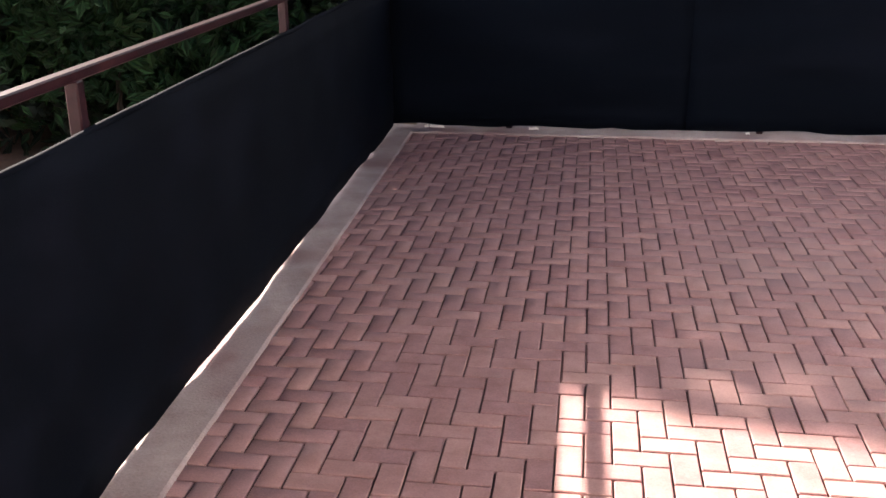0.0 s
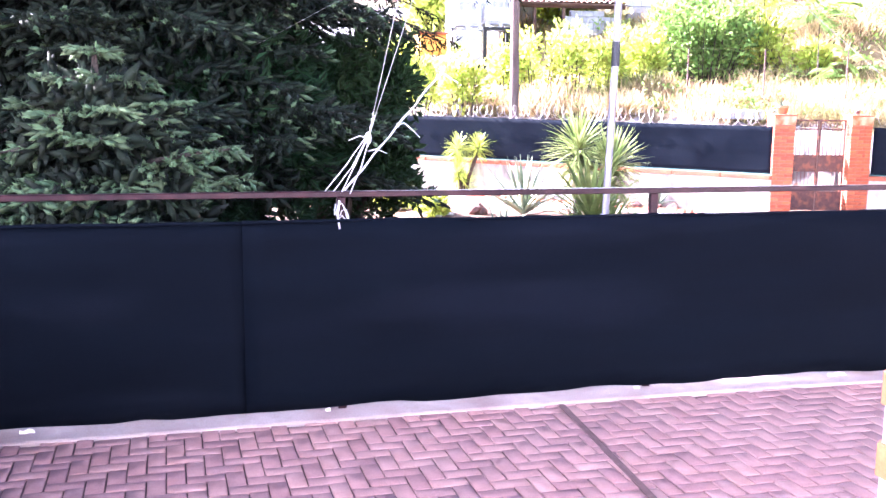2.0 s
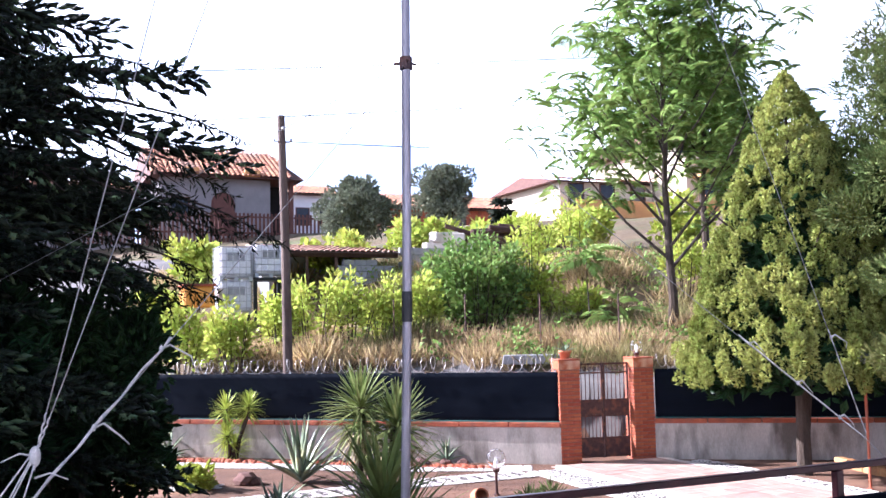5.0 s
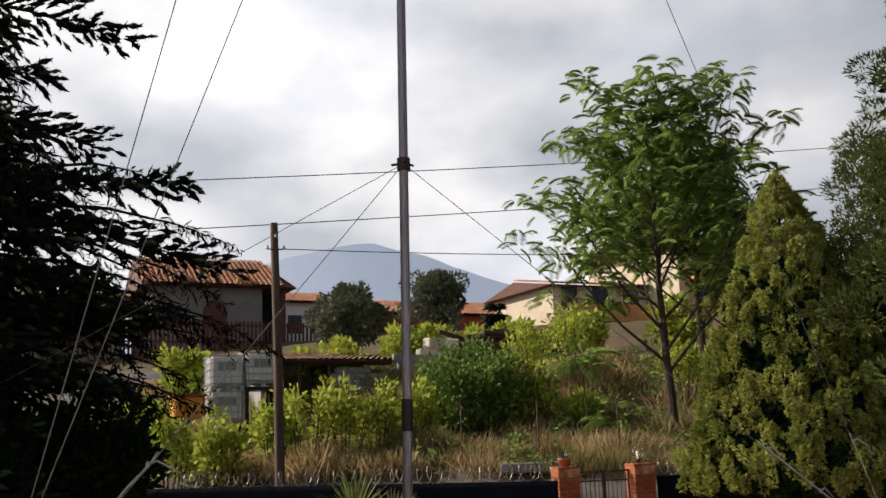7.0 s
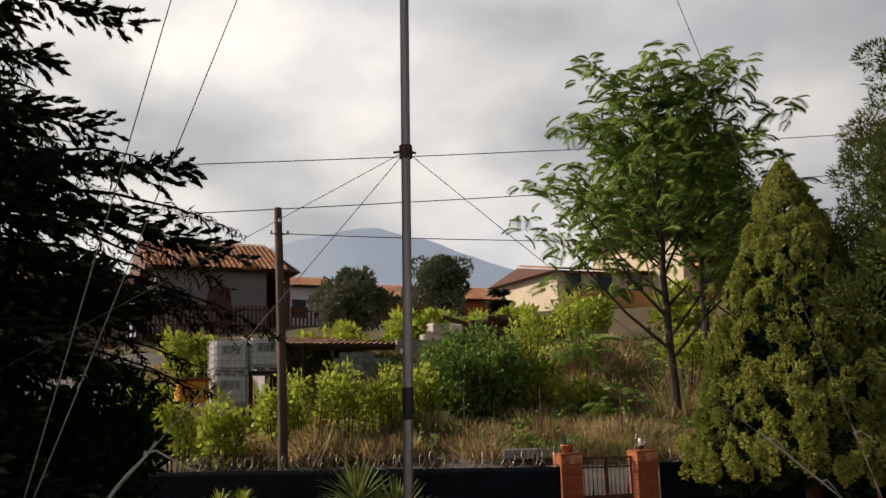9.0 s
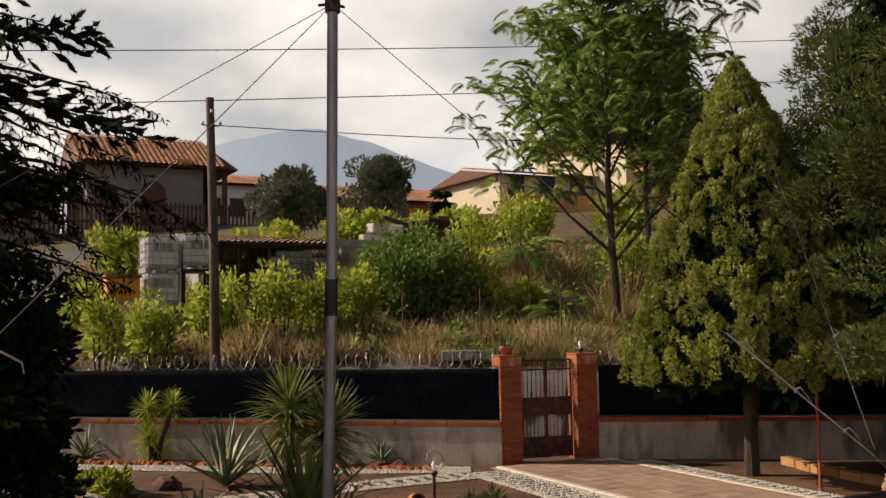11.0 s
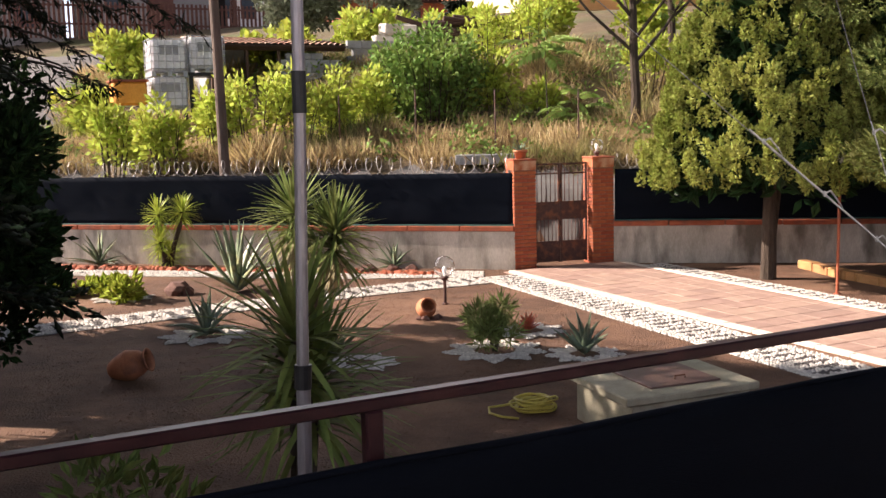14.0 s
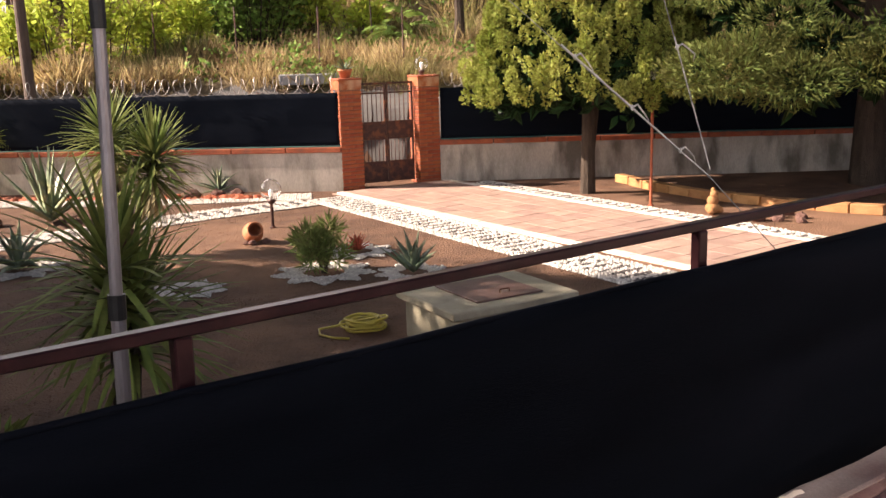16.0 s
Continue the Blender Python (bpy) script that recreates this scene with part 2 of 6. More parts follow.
M_CYPRESS = material("cypress_sprays", (0.20, 0.24, 0.045), (0.48, 0.49, 0.14), 0.65, 1.2, 0, 9, vary=0.45, spec=0.12, island=True, translucent=0.25)
M_CONIFER = material("cedar_sprays", (0.072, 0.105, 0.028), (0.175, 0.205, 0.060), 0.65, 0.8, 0, 9, vary=0.4, spec=0.12, island=True, translucent=0.15, third=(0.13, 0.12, 0.035), third_scale=0.5)
M_AIL = material("pinnate_leaves", (0.15, 0.24, 0.05), (0.32, 0.42, 0.12), 0.5, 1.0, 0, 9, vary=0.4, spec=0.12, island=True, translucent=0.4)
M_SHRUB = material("shrub_leaves", (0.27, 0.34, 0.04), (0.54, 0.57, 0.11), 0.55, 1.0, 0, 9, vary=0.4, spec=0.12, island=True, translucent=0.4)
M_BIGBUSH = material("bush_leaves", (0.11, 0.19, 0.045), (0.25, 0.35, 0.08), 0.55, 1.0, 0, 9, vary=0.4, spec=0.12, island=True, translucent=0.3)
M_OLIVE = material("olive_leaves", (0.17, 0.19, 0.125), (0.33, 0.35, 0.25), 0.6, 1.0, 0, 9, vary=0.4, spec=0.12, island=True, translucent=0.2)
M_GRASS = material("dry_grass", (0.24, 0.165, 0.08), (0.56, 0.43, 0.23), 0.8, 0.6, 0, 9, vary=0.4, island=True, translucent=0.35, third=(0.13, 0.16, 0.04), third_scale=0.35)
M_YUCCA = material("yucca_leaves", (0.13, 0.18, 0.045), (0.30, 0.34, 0.12), 0.6, 3, 0, 20, vary=0.35, spec=0.15, island=True, translucent=0.25)
M_YUCCADRY = material("dry_yucca_leaves", (0.36, 0.30, 0.16), (0.50, 0.43, 0.25), 0.6, 3, 0, 20, vary=0.3, island=True, translucent=0.25)
M_YUCCAY = material("bright_yucca_leaves", (0.25, 0.33, 0.04), (0.45, 0.50, 0.09), 0.45, 3, 0, 20, vary=0.3, island=True, translucent=0.4)
M_PALM = material("strap_leaves", (0.085, 0.125, 0.030), (0.24, 0.27, 0.075), 0.6, 3, 0, 20, vary=0.35, spec=0.15, island=True, translucent=0.2)
M_AGAVE = material("agave_leaf", (0.12, 0.17, 0.11), (0.22, 0.27, 0.18), 0.5, 4, 0.1, 40, vary=0.2, third=(0.36, 0.36, 0.18), third_scale=3)
M_RED = material("red_succulent", (0.42, 0.06, 0.03), (0.58, 0.13, 0.07), 0.5, 6, 0.1, 40, vary=0.2, island=True)
M_ROOF = material("roof_tiles", (0.42, 0.17, 0.09), (0.58, 0.28, 0.16), 0.85, 3, 0.3, 30, vary=0.18, island=True, third=(0.36, 0.22, 0.15), third_scale=0.8)
M_OLDROOF = material("old_roof_tiles", (0.24, 0.11, 0.075), (0.40, 0.22, 0.15), 0.9, 3, 0.3, 30, vary=0.2, island=True, third=(0.42, 0.33, 0.26), third_scale=1.2)
M_BLOCK = material("concrete_block", (0.24, 0.24, 0.25), (0.36, 0.36, 0.36), 0.95, 3, 0.5, 40, vary=0.14)
M_HOUSE = material("house_grey", (0.20, 0.185, 0.18), (0.27, 0.25, 0.24), 0.9, 1, 0.2, 20)
M_CREAM = material("house_cream", (0.52, 0.44, 0.33), (0.62, 0.55, 0.43), 0.9, 1, 0.2, 20)
M_OCHRE = material("house_ochre", (0.55, 0.28, 0.10), (0.62, 0.34, 0.13), 0.9, 1, 0.2, 20)
M_BROWN = material("brown_paint", (0.09, 0.035, 0.025), (0.14, 0.06, 0.04), 0.7, 4, 0.2, 40)
M_WOOD = material("old_wood", (0.055, 0.030, 0.024), (0.13, 0.075, 0.055), 0.9, 5, 0.4, 40, stretch=(0.2, 1, 1), vary=0.2)
M_TANK = material("tank_plastic", (0.62, 0.62, 0.64), (0.74, 0.74, 0.75), 0.5, 2, 0.1, 20)
M_ORANGE = material("orange_plastic", (0.62, 0.26, 0.03), (0.75, 0.36, 0.05), 0.5, 2, 0.1, 20)
# near-black colour carrying the shade inside the house's porch recess
M_RECESS = material("recess_shade", (0.012, 0.011, 0.010), (0.022, 0.020, 0.018), 0.9, 3, 0, 20)
M_WINDOW = material("window_glass", (0.03, 0.035, 0.04), (0.05, 0.055, 0.06), 0.1, 3, 0, 20)
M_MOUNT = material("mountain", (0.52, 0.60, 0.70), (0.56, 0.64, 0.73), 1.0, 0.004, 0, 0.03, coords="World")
HAZE = M_MOUNT.node_tree.nodes["Principled BSDF"].inputs      # the slope's pale colour and glow stand for the lit air before it
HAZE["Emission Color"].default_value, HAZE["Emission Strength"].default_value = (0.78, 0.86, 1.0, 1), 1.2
M_GLOBE = glass("globe_glass")
M_WHITEP = material("white_paint", (0.72, 0.72, 0.72), (0.8, 0.8, 0.8), 0.6, 3, 0.1, 30)


# ---- building helpers ----
class MB:
    """A mesh gathered as vertices and faces."""

    def __init__(self):
        self.v, self.f = [], []

    def add(self, vs, fs):
        n = len(self.v)
        self.v.extend(tuple(p) for p in vs)
        self.f.extend(tuple(i + n for i in q) for q in fs)
        return self

    def box(self, x0, y0, z0, x1, y1, z1, c=0.0, m=None):
        if c <= 0:
            vs = [(x, y, z) for z in (z0, z1) for y in (y0, y1) for x in (x0, x1)]
            fs = [(0, 2, 3, 1), (4, 5, 7, 6), (0, 1, 5, 4), (2, 6, 7, 3), (0, 4, 6, 2), (1, 3, 7, 5)]
        else:
            cx, cy, cz = (x0 + x1) / 2, (y0 + y1) / 2, (z0 + z1) / 2
            hx, hy, hz = (x1 - x0) / 2, (y1 - y0) / 2, (z1 - z0) / 2
            vs, idx = [], {}
            for sx in (-1, 1):
                for sy in (-1, 1):
                    for sz in (-1, 1):
                        for ax in range(3):
                            p = [hx - c, hy - c, hz - c]
                            p[ax] += c
                            idx[(sx, sy, sz, ax)] = len(vs)
                            vs.append((cx + sx * p[0], cy + sy * p[1], cz + sz * p[2]))
            fs = []
            for ax in range(3):
                a, b = [i for i in range(3) if i != ax]
                for s in (-1, 1):
                    q = []
                    for u, v in ((-1, -1), (1, -1), (1, 1), (-1, 1)):
                        k = [0, 0, 0]
                        k[ax], k[a], k[b] = s, u, v
                        q.append(idx[(*k, ax)])
                    fs.append(q if (s > 0) == (ax != 1) else q[::-1])
            for ax in range(3):
                a, b = [i for i in range(3) if i != ax]
                for u in (-1, 1):
                    for v in (-1, 1):
                        q = []
                        for s, o in ((-1, a), (-1, b), (1, b), (1, a)):
                            k = [0, 0, 0]
                            k[ax], k[a], k[b] = s, u, v
                            q.append(idx[(*k, o)])
                        fs.append(q)
            for k in [(sx, sy, sz) for sx in (-1, 1) for sy in (-1, 1) for sz in (-1, 1)]:
                fs.append([idx[(*k, 0)], idx[(*k, 1)], idx[(*k, 2)]])
        if m is not None:
            vs = [m @ Vector(p) for p in vs]
        return self.add(vs, fs)

    def tube(self, pts, r, n=8, caps=True):
        pts = [Vector(p) for p in pts]
        rs = r if isinstance(r, (list, tuple)) else [r] * len(pts)
        rings = []
        side = None
        for i, p in enumerate(pts):
            d = (pts[min(i + 1, len(pts) - 1)] - pts[max(i - 1, 0)]).normalized()
            if side is None:
                side = d.orthogonal().normalized()
            side = (side - d * side.dot(d)).normalized()
            up = d.cross(side)
            rings.append([p + (side * math.cos(a) + up * math.sin(a)) * rs[i] for a in [2 * math.pi * k / n for k in range(n)]])
        vs = [q for ring in rings for q in ring]
        fs = []
        for i in range(len(pts) - 1):
            for k in range(n):
                fs.append((i * n + k, i * n + (k + 1) % n, (i + 1) * n + (k + 1) % n, (i + 1) * n + k))
        if caps:
            fs.append(tuple(range(n))[::-1])
            fs.append(tuple((len(pts) - 1) * n + k for k in range(n)))
        return self.add(vs, fs)

    def lathe(self, profile, n=20, m=None):
        vs, fs = [], []
        for r, z in profile:
            for k in range(n):
                a = 2 * math.pi * k / n
                vs.append(Vector((r * math.cos(a), r * math.sin(a), z)))
        for i in range(len(profile) - 1):
            for k in range(n):
                fs.append((i * n + k, i * n + (k + 1) % n, (i + 1) * n + (k + 1) % n, (i + 1) * n + k))
        if m is not None:
            vs = [m @ p for p in vs]
        return self.add(vs, fs)

    def mesh(self, name, mat, smooth=False):
        me = bpy.data.meshes.new(name)
        me.from_pydata(self.v, [], self.f)
        bm = bmesh.new()
        bm.from_mesh(me)
        bmesh.ops.recalc_face_normals(bm, faces=bm.faces)
        bm.to_mesh(me)
        bm.free()
        me.materials.append(mat)
        if smooth:
            me.polygons.foreach_set("use_smooth", [True] * len(me.polygons))
        return me


def array_mesh(name, V, F, mat, smooth=False):
    """A mesh from arrays: V (n, 3), F (m, k)."""
    me = bpy.data.meshes.new(name)
    k = F.shape[1]
    me.vertices.add(len(V))
    me.vertices.foreach_set("co", np.asarray(V, dtype=np.float32).ravel())
    me.loops.add(F.size)
    me.loops.foreach_set("vertex_index", F.ravel().astype(np.int32))
    me.polygons.add(len(F))
    me.polygons.foreach_set("loop_start", np.arange(0, F.size, k, dtype=np.int32))
    me.polygons.foreach_set("loop_total", np.full(len(F), k, dtype=np.int32))
    if smooth:
        me.polygons.foreach_set("use_smooth", np.ones(len(F), dtype=bool))
    me.update(calc_edges=True)
    me.materials.append(mat)
    return me


def part(name, mb, mat, parent, label="", smooth=False, m=None):
    me = mb if isinstance(mb, bpy.types.Mesh) else mb.mesh(name, mat, smooth)
    ob = new(name, me)
    if m is not None:
        ob.matrix_basis = m
    ob.parent = parent
    return tagged(ob, label)


def thing(name, m, label, category, group="", kind=""):
    ob = new(name)
    ob.empty_display_size = 0.1
    ob.matrix_basis = m
    return tagged(ob, label, category, group, kind)


def solid(name, mb, mat, label, category, group="", kind="", smooth=False, m=None):
    me = mb if isinstance(mb, bpy.types.Mesh) else mb.mesh(name, mat, smooth)
    ob = new(name, me)
    if m is not None:
        ob.matrix_basis = m
    return tagged(ob, label, category, group, kind)


rng = np.random.default_rng(7)


def frames_of(d, roll):
    """Turns (n, 3, 3) whose z axis is d."""
    d = d / np.linalg.norm(d, axis=1, keepdims=True)
    ref = np.where(np.abs(d[:, 2:3]) > 0.95, np.array([[1.0, 0, 0]]), np.array([[0, 0, 1.0]]))
    x = np.cross(ref, d)
    x /= np.linalg.norm(x, axis=1, keepdims=True)
    y = np.cross(d, x)
    c, s = np.cos(roll)[:, None], np.sin(roll)[:, None]
    return np.stack([x * c + y * s, -x * s + y * c, d], axis=2)


def stamp(T, F, P, R, S):
    """Copies of a small shape T, F at places P, turned by R, of size S (n or n x 3)."""
    S = np.asarray(S, dtype=float)
    if S.ndim == 1:
        S = np.repeat(S[:, None], 3, axis=1)
    W = T[None] * S[:, None, :]
    V = np.einsum("nij,nvj->nvi", R, W) + P[:, None, :]
    n, v = len(P), len(T)
    FF = (F[None] + (np.arange(n) * v)[:, None, None]).reshape(-1, F.shape[1])
    return V.reshape(-1, 3), FF


# small leaf shapes, growing along +z, one unit long
def blade_pair(w, bend=0.0, turns=2):
    V, F = [], []
    for k in range(turns):
        a = math.pi * k / turns
        c, s = math.cos(a), math.sin(a)
        n = len(V)
        V += [(0, 0, 0), (w * c, w * s, 0.4), (0, 0, 1.0), (-w * c, -w * s, 0.45)]
        F.append((n, n + 1, n + 2, n + 3))
    return np.array(V, dtype=float), np.array(F)


def sprig(k=6, w=0.075):
    """A stout twig: a spindle of packed needles with darts standing off all round."""
    V = [(0, 0, 0), (0.15, 0, 0.5), (0, 0.14, 0.56), (-0.15, 0, 0.5), (0, -0.14, 0.56), (0, 0, 1.0)]
    F = [(0, i % 4 + 1, (i - 1) % 4 + 1) for i in range(1, 5)] + [(5, (i - 1) % 4 + 1, i % 4 + 1) for i in range(1, 5)]
    for i in range(k):
        z = 0.06 + 0.72 * i / (k - 1)
        a = i * 2.4
        c, s = math.cos(a), math.sin(a)
        ln = 0.25 * (1.0 - 0.2 * i / k)
        n = len(V)
        V += [(-s * w, c * w, z), (s * w, -c * w, z), (c * ln, s * ln, z + 0.12)]
        F.append((n, n + 1, n + 2))
    return np.array(V, dtype=float), np.array(F)


LEAF = blade_pair(0.28, turns=1)
TUFT = blade_pair(0.22, turns=3)
SPRAY = blade_pair(0.15, turns=2)
SCALE = blade_pair(0.27, turns=2)
FINE = blade_pair(0.095, turns=2)
GRASSB = blade_pair(0.035, turns=1)
SPRIG = sprig()
NEEDLES = blade_pair(0.085, turns=3)


def leaf_cloud(n, centre, radii, size, shape, up=0.3, hollow=0.55, seed=1, lumps=14, lump_r=0.45, floor=None):
    """Leaves on a lumpy crown: lumps spread over an ellipsoid, leaves over each lump."""
    g = np.random.default_rng(seed)
    centre, radii = np.array(centre, dtype=float), np.array(radii, dtype=float)
    d = g.normal(size=(lumps, 3))
    d /= np.linalg.norm(d, axis=1, keepdims=True)
    lc = centre + d * radii * g.uniform(hollow * 0.7, 0.85, (lumps, 1))
    lr = lump_r * radii.mean() * g.uniform(0.6, 1.25, lumps)
    pick = g.integers(0, lumps, n)
    q = g.normal(size=(n, 3))
    q /= np.linalg.norm(q, axis=1, keepdims=True)
    P = lc[pick] + q * (lr[pick] * g.uniform(0.55, 1.08, n))[:, None] * np.array([1, 1, 0.85])
    out = (P - lc[pick]) / lr[pick][:, None] + g.normal(scale=0.45, size=(n, 3)) + np.array([0, 0, up])
    if floor is not None:
        keep = P[:, 2] > floor
        P, out = P[keep], out[keep]
    R = frames_of(out, g.uniform(0, 6.28, len(P)))
    return stamp(shape[0], shape[1], P, R, size * g.uniform(0.6, 1.3, len(P)))


def limb_tree(mb, base, top, r0, seed, n_limbs=9, spread=0.9, start=0.3):
    """A tapered trunk with limbs and twigs; gives back the ends of the twigs."""
    rnd = random.Random(seed)
    base, top = Vector(base), Vector(top)
    ends = []
    steps = 8
    line = [base.lerp(top, i / steps) + Vector((rnd.uniform(-1, 1), rnd.uniform(-1, 1), 0)) * r0 * (0.5 if 0 < i else 0) for i in range(steps + 1)]
    mb.tube(line, [r0 * (1.25 if i == 0 else 1.0 - 0.85 * i / steps) for i in range(steps + 1)], 9)
    h = (top - base).length
    for k in range(n_limbs):
        f = start + (0.97 - start) * k / max(1, n_limbs - 1)
        i = min(int(f * steps), steps - 1)
        p = line[i].lerp(line[i + 1], f * steps - i)
        a = k * 2.399 + rnd.uniform(-0.4, 0.4)
        ln = h * spread * (0.62 - 0.42 * f) * rnd.uniform(0.8, 1.2)
        d = Vector((math.cos(a), math.sin(a), 0.75 + 0.6 * f)).normalized()
        q = [p, p + d * ln * 0.4, p + d * ln * 0.75 + Vector((0, 0, ln * 0.08)), p + d * ln + Vector((0, 0, ln * 0.2))]
        rr = r0 * (0.42 - 0.25 * f)
        mb.tube(q, [rr, rr * 0.7, rr * 0.45, rr * 0.2], 6)
        ends += [q[2], q[3]]
        for j in range(3):
            b = a + rnd.uniform(-1.1, 1.1)
            s = q[1].lerp(q[3], rnd.uniform(0.1, 0.8))
            t = s + Vector((math.cos(b), math.sin(b), rnd.uniform(0.2, 0.9))) * ln * 0.42
            mb.tube([s, s.lerp(t, 0.5) + Vector((0, 0, 0.05)), t], [rr * 0.35, rr * 0.25, rr * 0.1], 5)
            ends.append(t)
    ends.append(top)
    return ends


# ---- ground ----
GATE_L, GATE_R = Vector((11.66, 19.72)), Vector((13.58, 19.37))      # outer front corners of the gate pillars
DIR_L, DIR_R = Vector((0.743, -0.669)), Vector((0.812, -0.583))
NRM_L, NRM_R = Vector((0.669, 0.743)), Vector((0.583, 0.812))
STEPS = [(-1e5, G), (0.8, G), (1.25, 0.25), (2.6, 0.42), (3.1, 0.74), (5.0, 0.92), (8.5, 1.35), (10.2, 2.35), (12.0, 3.2), (31.0, 6.9), (46.0, 8.3), (110.0, 10.5), (900.0, 16.0), (1e5, 30.0)]


def behind(x, y):
    p = Vector((x, y))
    return min((p - GATE_L).dot(NRM_L), (p - GATE_R).dot(NRM_R))


def in_yard(x, y):
    """The grey drive that climbs past the shed."""
    return 9.0 < behind(x, y) < 22.0 and x < 6.3 + (y - 39) * 0.33


def level(x, y):
    s = behind(x, y)
    for (a, za), (b, zb) in zip(STEPS, STEPS[1:]):
        if s <= b:
            z = za + (zb - za) * (s - a) / (b - a) if a > -1e4 else zb
            break
    if s > 3.0:
        z += 0.16 * noise.noise(Vector((x * 0.5, y * 0.5, 0))) * min(1, (s - 3) / 2)
    return z


def make_ground():
    def lines(lo, hi, step, far):
        a = list(np.arange(lo, hi + 0.01, step))
        out, d = [], step
        while d < far:
            d *= 1.6
            out.append(d)
        return [lo - o for o in out[::-1]] + a + [hi + o for o in out]
    xs, ys = lines(-6, 44, 0.5, 2200), lines(4, 66, 0.5, 2200)
    V = np.array([(x, y, level(x, y)) for y in ys for x in xs])
    n = len(xs)
    F = np.array([(j * n + i, j * n + i + 1, (j + 1) * n + i + 1, (j + 1) * n + i) for j in range(len(ys) - 1) for i in range(n - 1)])
    me = array_mesh("ground", V, F, M_SOIL, True)
    me.materials.append(M_ROAD)
    me.materials.append(M_BANK)
    mids = V[F].mean(axis=1)
    kind = []
    for x, y, z in mids:
        s = behind(x, y)
        kind.append(0 if s < 0.9 else 1 if s < 2.9 or in_yard(x, y) else 2)
    me.polygons.foreach_set("material_index", kind)
    solid("ground", me, None, "brown garden soil rising to a dry grassy bank", "ground", kind="structure")


make_ground()


def make_mountain():
    xs = np.linspace(-1400, 3600, 120)
    V, F = [], []
    for i, x in enumerate(xs):
        peak = 350 * math.exp(-((x - 820) / 1700) ** 2) + 110 * math.exp(-(abs(x - 820) / 360) ** 1.5)
        h = peak + 12 * noise.noise(Vector((x * 0.012, 0, 0))) + 5 * noise.noise(Vector((x * 0.05, 3, 0)))
        for k in range(7):
            t = k / 6
            V.append((x + 20 * t, 1700 + 500 * t, -60 + (h + 60) * t ** 1.15))
    for i in range(len(xs) - 1):
        for k in range(6):
            F.append((i * 7 + k, (i + 1) * 7 + k, (i + 1) * 7 + k + 1, i * 7 + k + 1))
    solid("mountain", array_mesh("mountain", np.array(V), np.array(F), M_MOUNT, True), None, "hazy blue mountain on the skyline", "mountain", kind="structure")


make_mountain()

# ---- terrace ----
EDGE_Y = 6.35
LEAN_L = Vector((0.098, -0.995)).normalized()           # way of the terrace's long side
CORNER = Vector((-0.56, EDGE_Y))


def side_x(y, off=0.0):
    """x of the side railing at y, plus an offset into the terrace."""
    return CORNER.x + (EDGE_Y - y) * 0.0985 + off


def fall(x, y):
    """The terrace drains towards its front corner."""
    across = -0.058 + 0.018 * (min(x, 3.9) + 0.5)
    return across * min(1.05, max(0.0, (y - 2.0) / 4.35))


def make_terrace():
    slab = MB()
    ys, n = (-2.0, 2.0, 4.2, EDGE_Y + 0.16), 4
    vs = [(x, y, fall(x, y) - 0.012) for y in ys for x in (side_x(y, -0.12), 1.7, 3.9, 9.5)]
    vs += [(x, y, G - 0.1) for x, y, z in vs]
    fs = [(r * n + c, r * n + c + 1, r * n + n + c + 1, r * n + n + c) for r in range(3) for c in range(3)]
    rim = [0, 1, 2, 3, 7, 11, 15, 14, 13, 12, 8, 4]
    slab.add(vs, fs + [tuple(i + 16 for i in q[::-1]) for q in fs] + [(a, a + 16, b + 16, b) for a, b in zip(rim, rim[1:] + rim[:1])])
    solid("terrace_floor", slab, M_JOINT, "sanded bed of the paved terrace", "floor", kind="structure")
    # flush concrete border along the railing
    k = MB()
    prof = [(-0.10, -0.02), (-0.10, 0.012), (-0.09, 0.018), (0.155, 0.010), (0.165, 0.004), (0.165, -0.02)]
    n = 60
    vs = []
    for i in range(n + 1):
        y = EDGE_Y + 0.1 - (EDGE_Y + 2.0) * i / n
        w = 0.006 * noise.noise(Vector((y * 2.0, 1, 0)))
        vs += [(side_x(y, o + (w if j > 2 else 0)), y, z + fall(side_x(y, o), y) + 0.4 * w) for j, (o, z) in enumerate(prof)]
    m = len(prof)
    k.add(vs, [(i * m + j, i * m + j + 1, (i + 1) * m + j + 1, (i + 1) * m + j) for i in range(n) for j in range(m - 1)])
    solid("kerb_side", k, M_KERB, "worn concrete border strip of the terrace", "kerb", kind="structure")
    k = MB()
    vs = []
    for i in range(n + 1):
        x = -0.40 + 9.8 * i / n
        w = 0.006 * noise.noise(Vector((x * 2.0, 5, 0)))
        vs += [(x, EDGE_Y - o + 0.05 + (w if j > 2 else 0), z + 0.003 + fall(x, EDGE_Y)) for j, (o, z) in enumerate(prof)]
    k.add(vs, [(i * m + j, i * m + j + 1, (i + 1) * m + j + 1, (i + 1) * m + j) for i in range(n) for j in range(m - 1)])
    solid("kerb_front", k, M_KERB, "worn concrete border strip of the terrace", "kerb", kind="structure")
    # the sunken joint that runs to the railing
    k = MB()
    for y in (2.6, EDGE_Y - 0.115):
        for z in (-0.014, 0.0045):
            k.v += [(2.85, y, z + fall(2.85, y)), (2.88, y, z + fall(2.88, y))]
    k.f += [(0, 1, 3, 2), (4, 6, 7, 5), (0, 4, 5, 1), (2, 3, 7, 6), (0, 2, 6, 4), (1, 5, 7, 3)]
    solid("drain_joint", k, M_JOINT, "dark sunken joint across the paved terrace", "drain", kind="structure")


make_terrace()


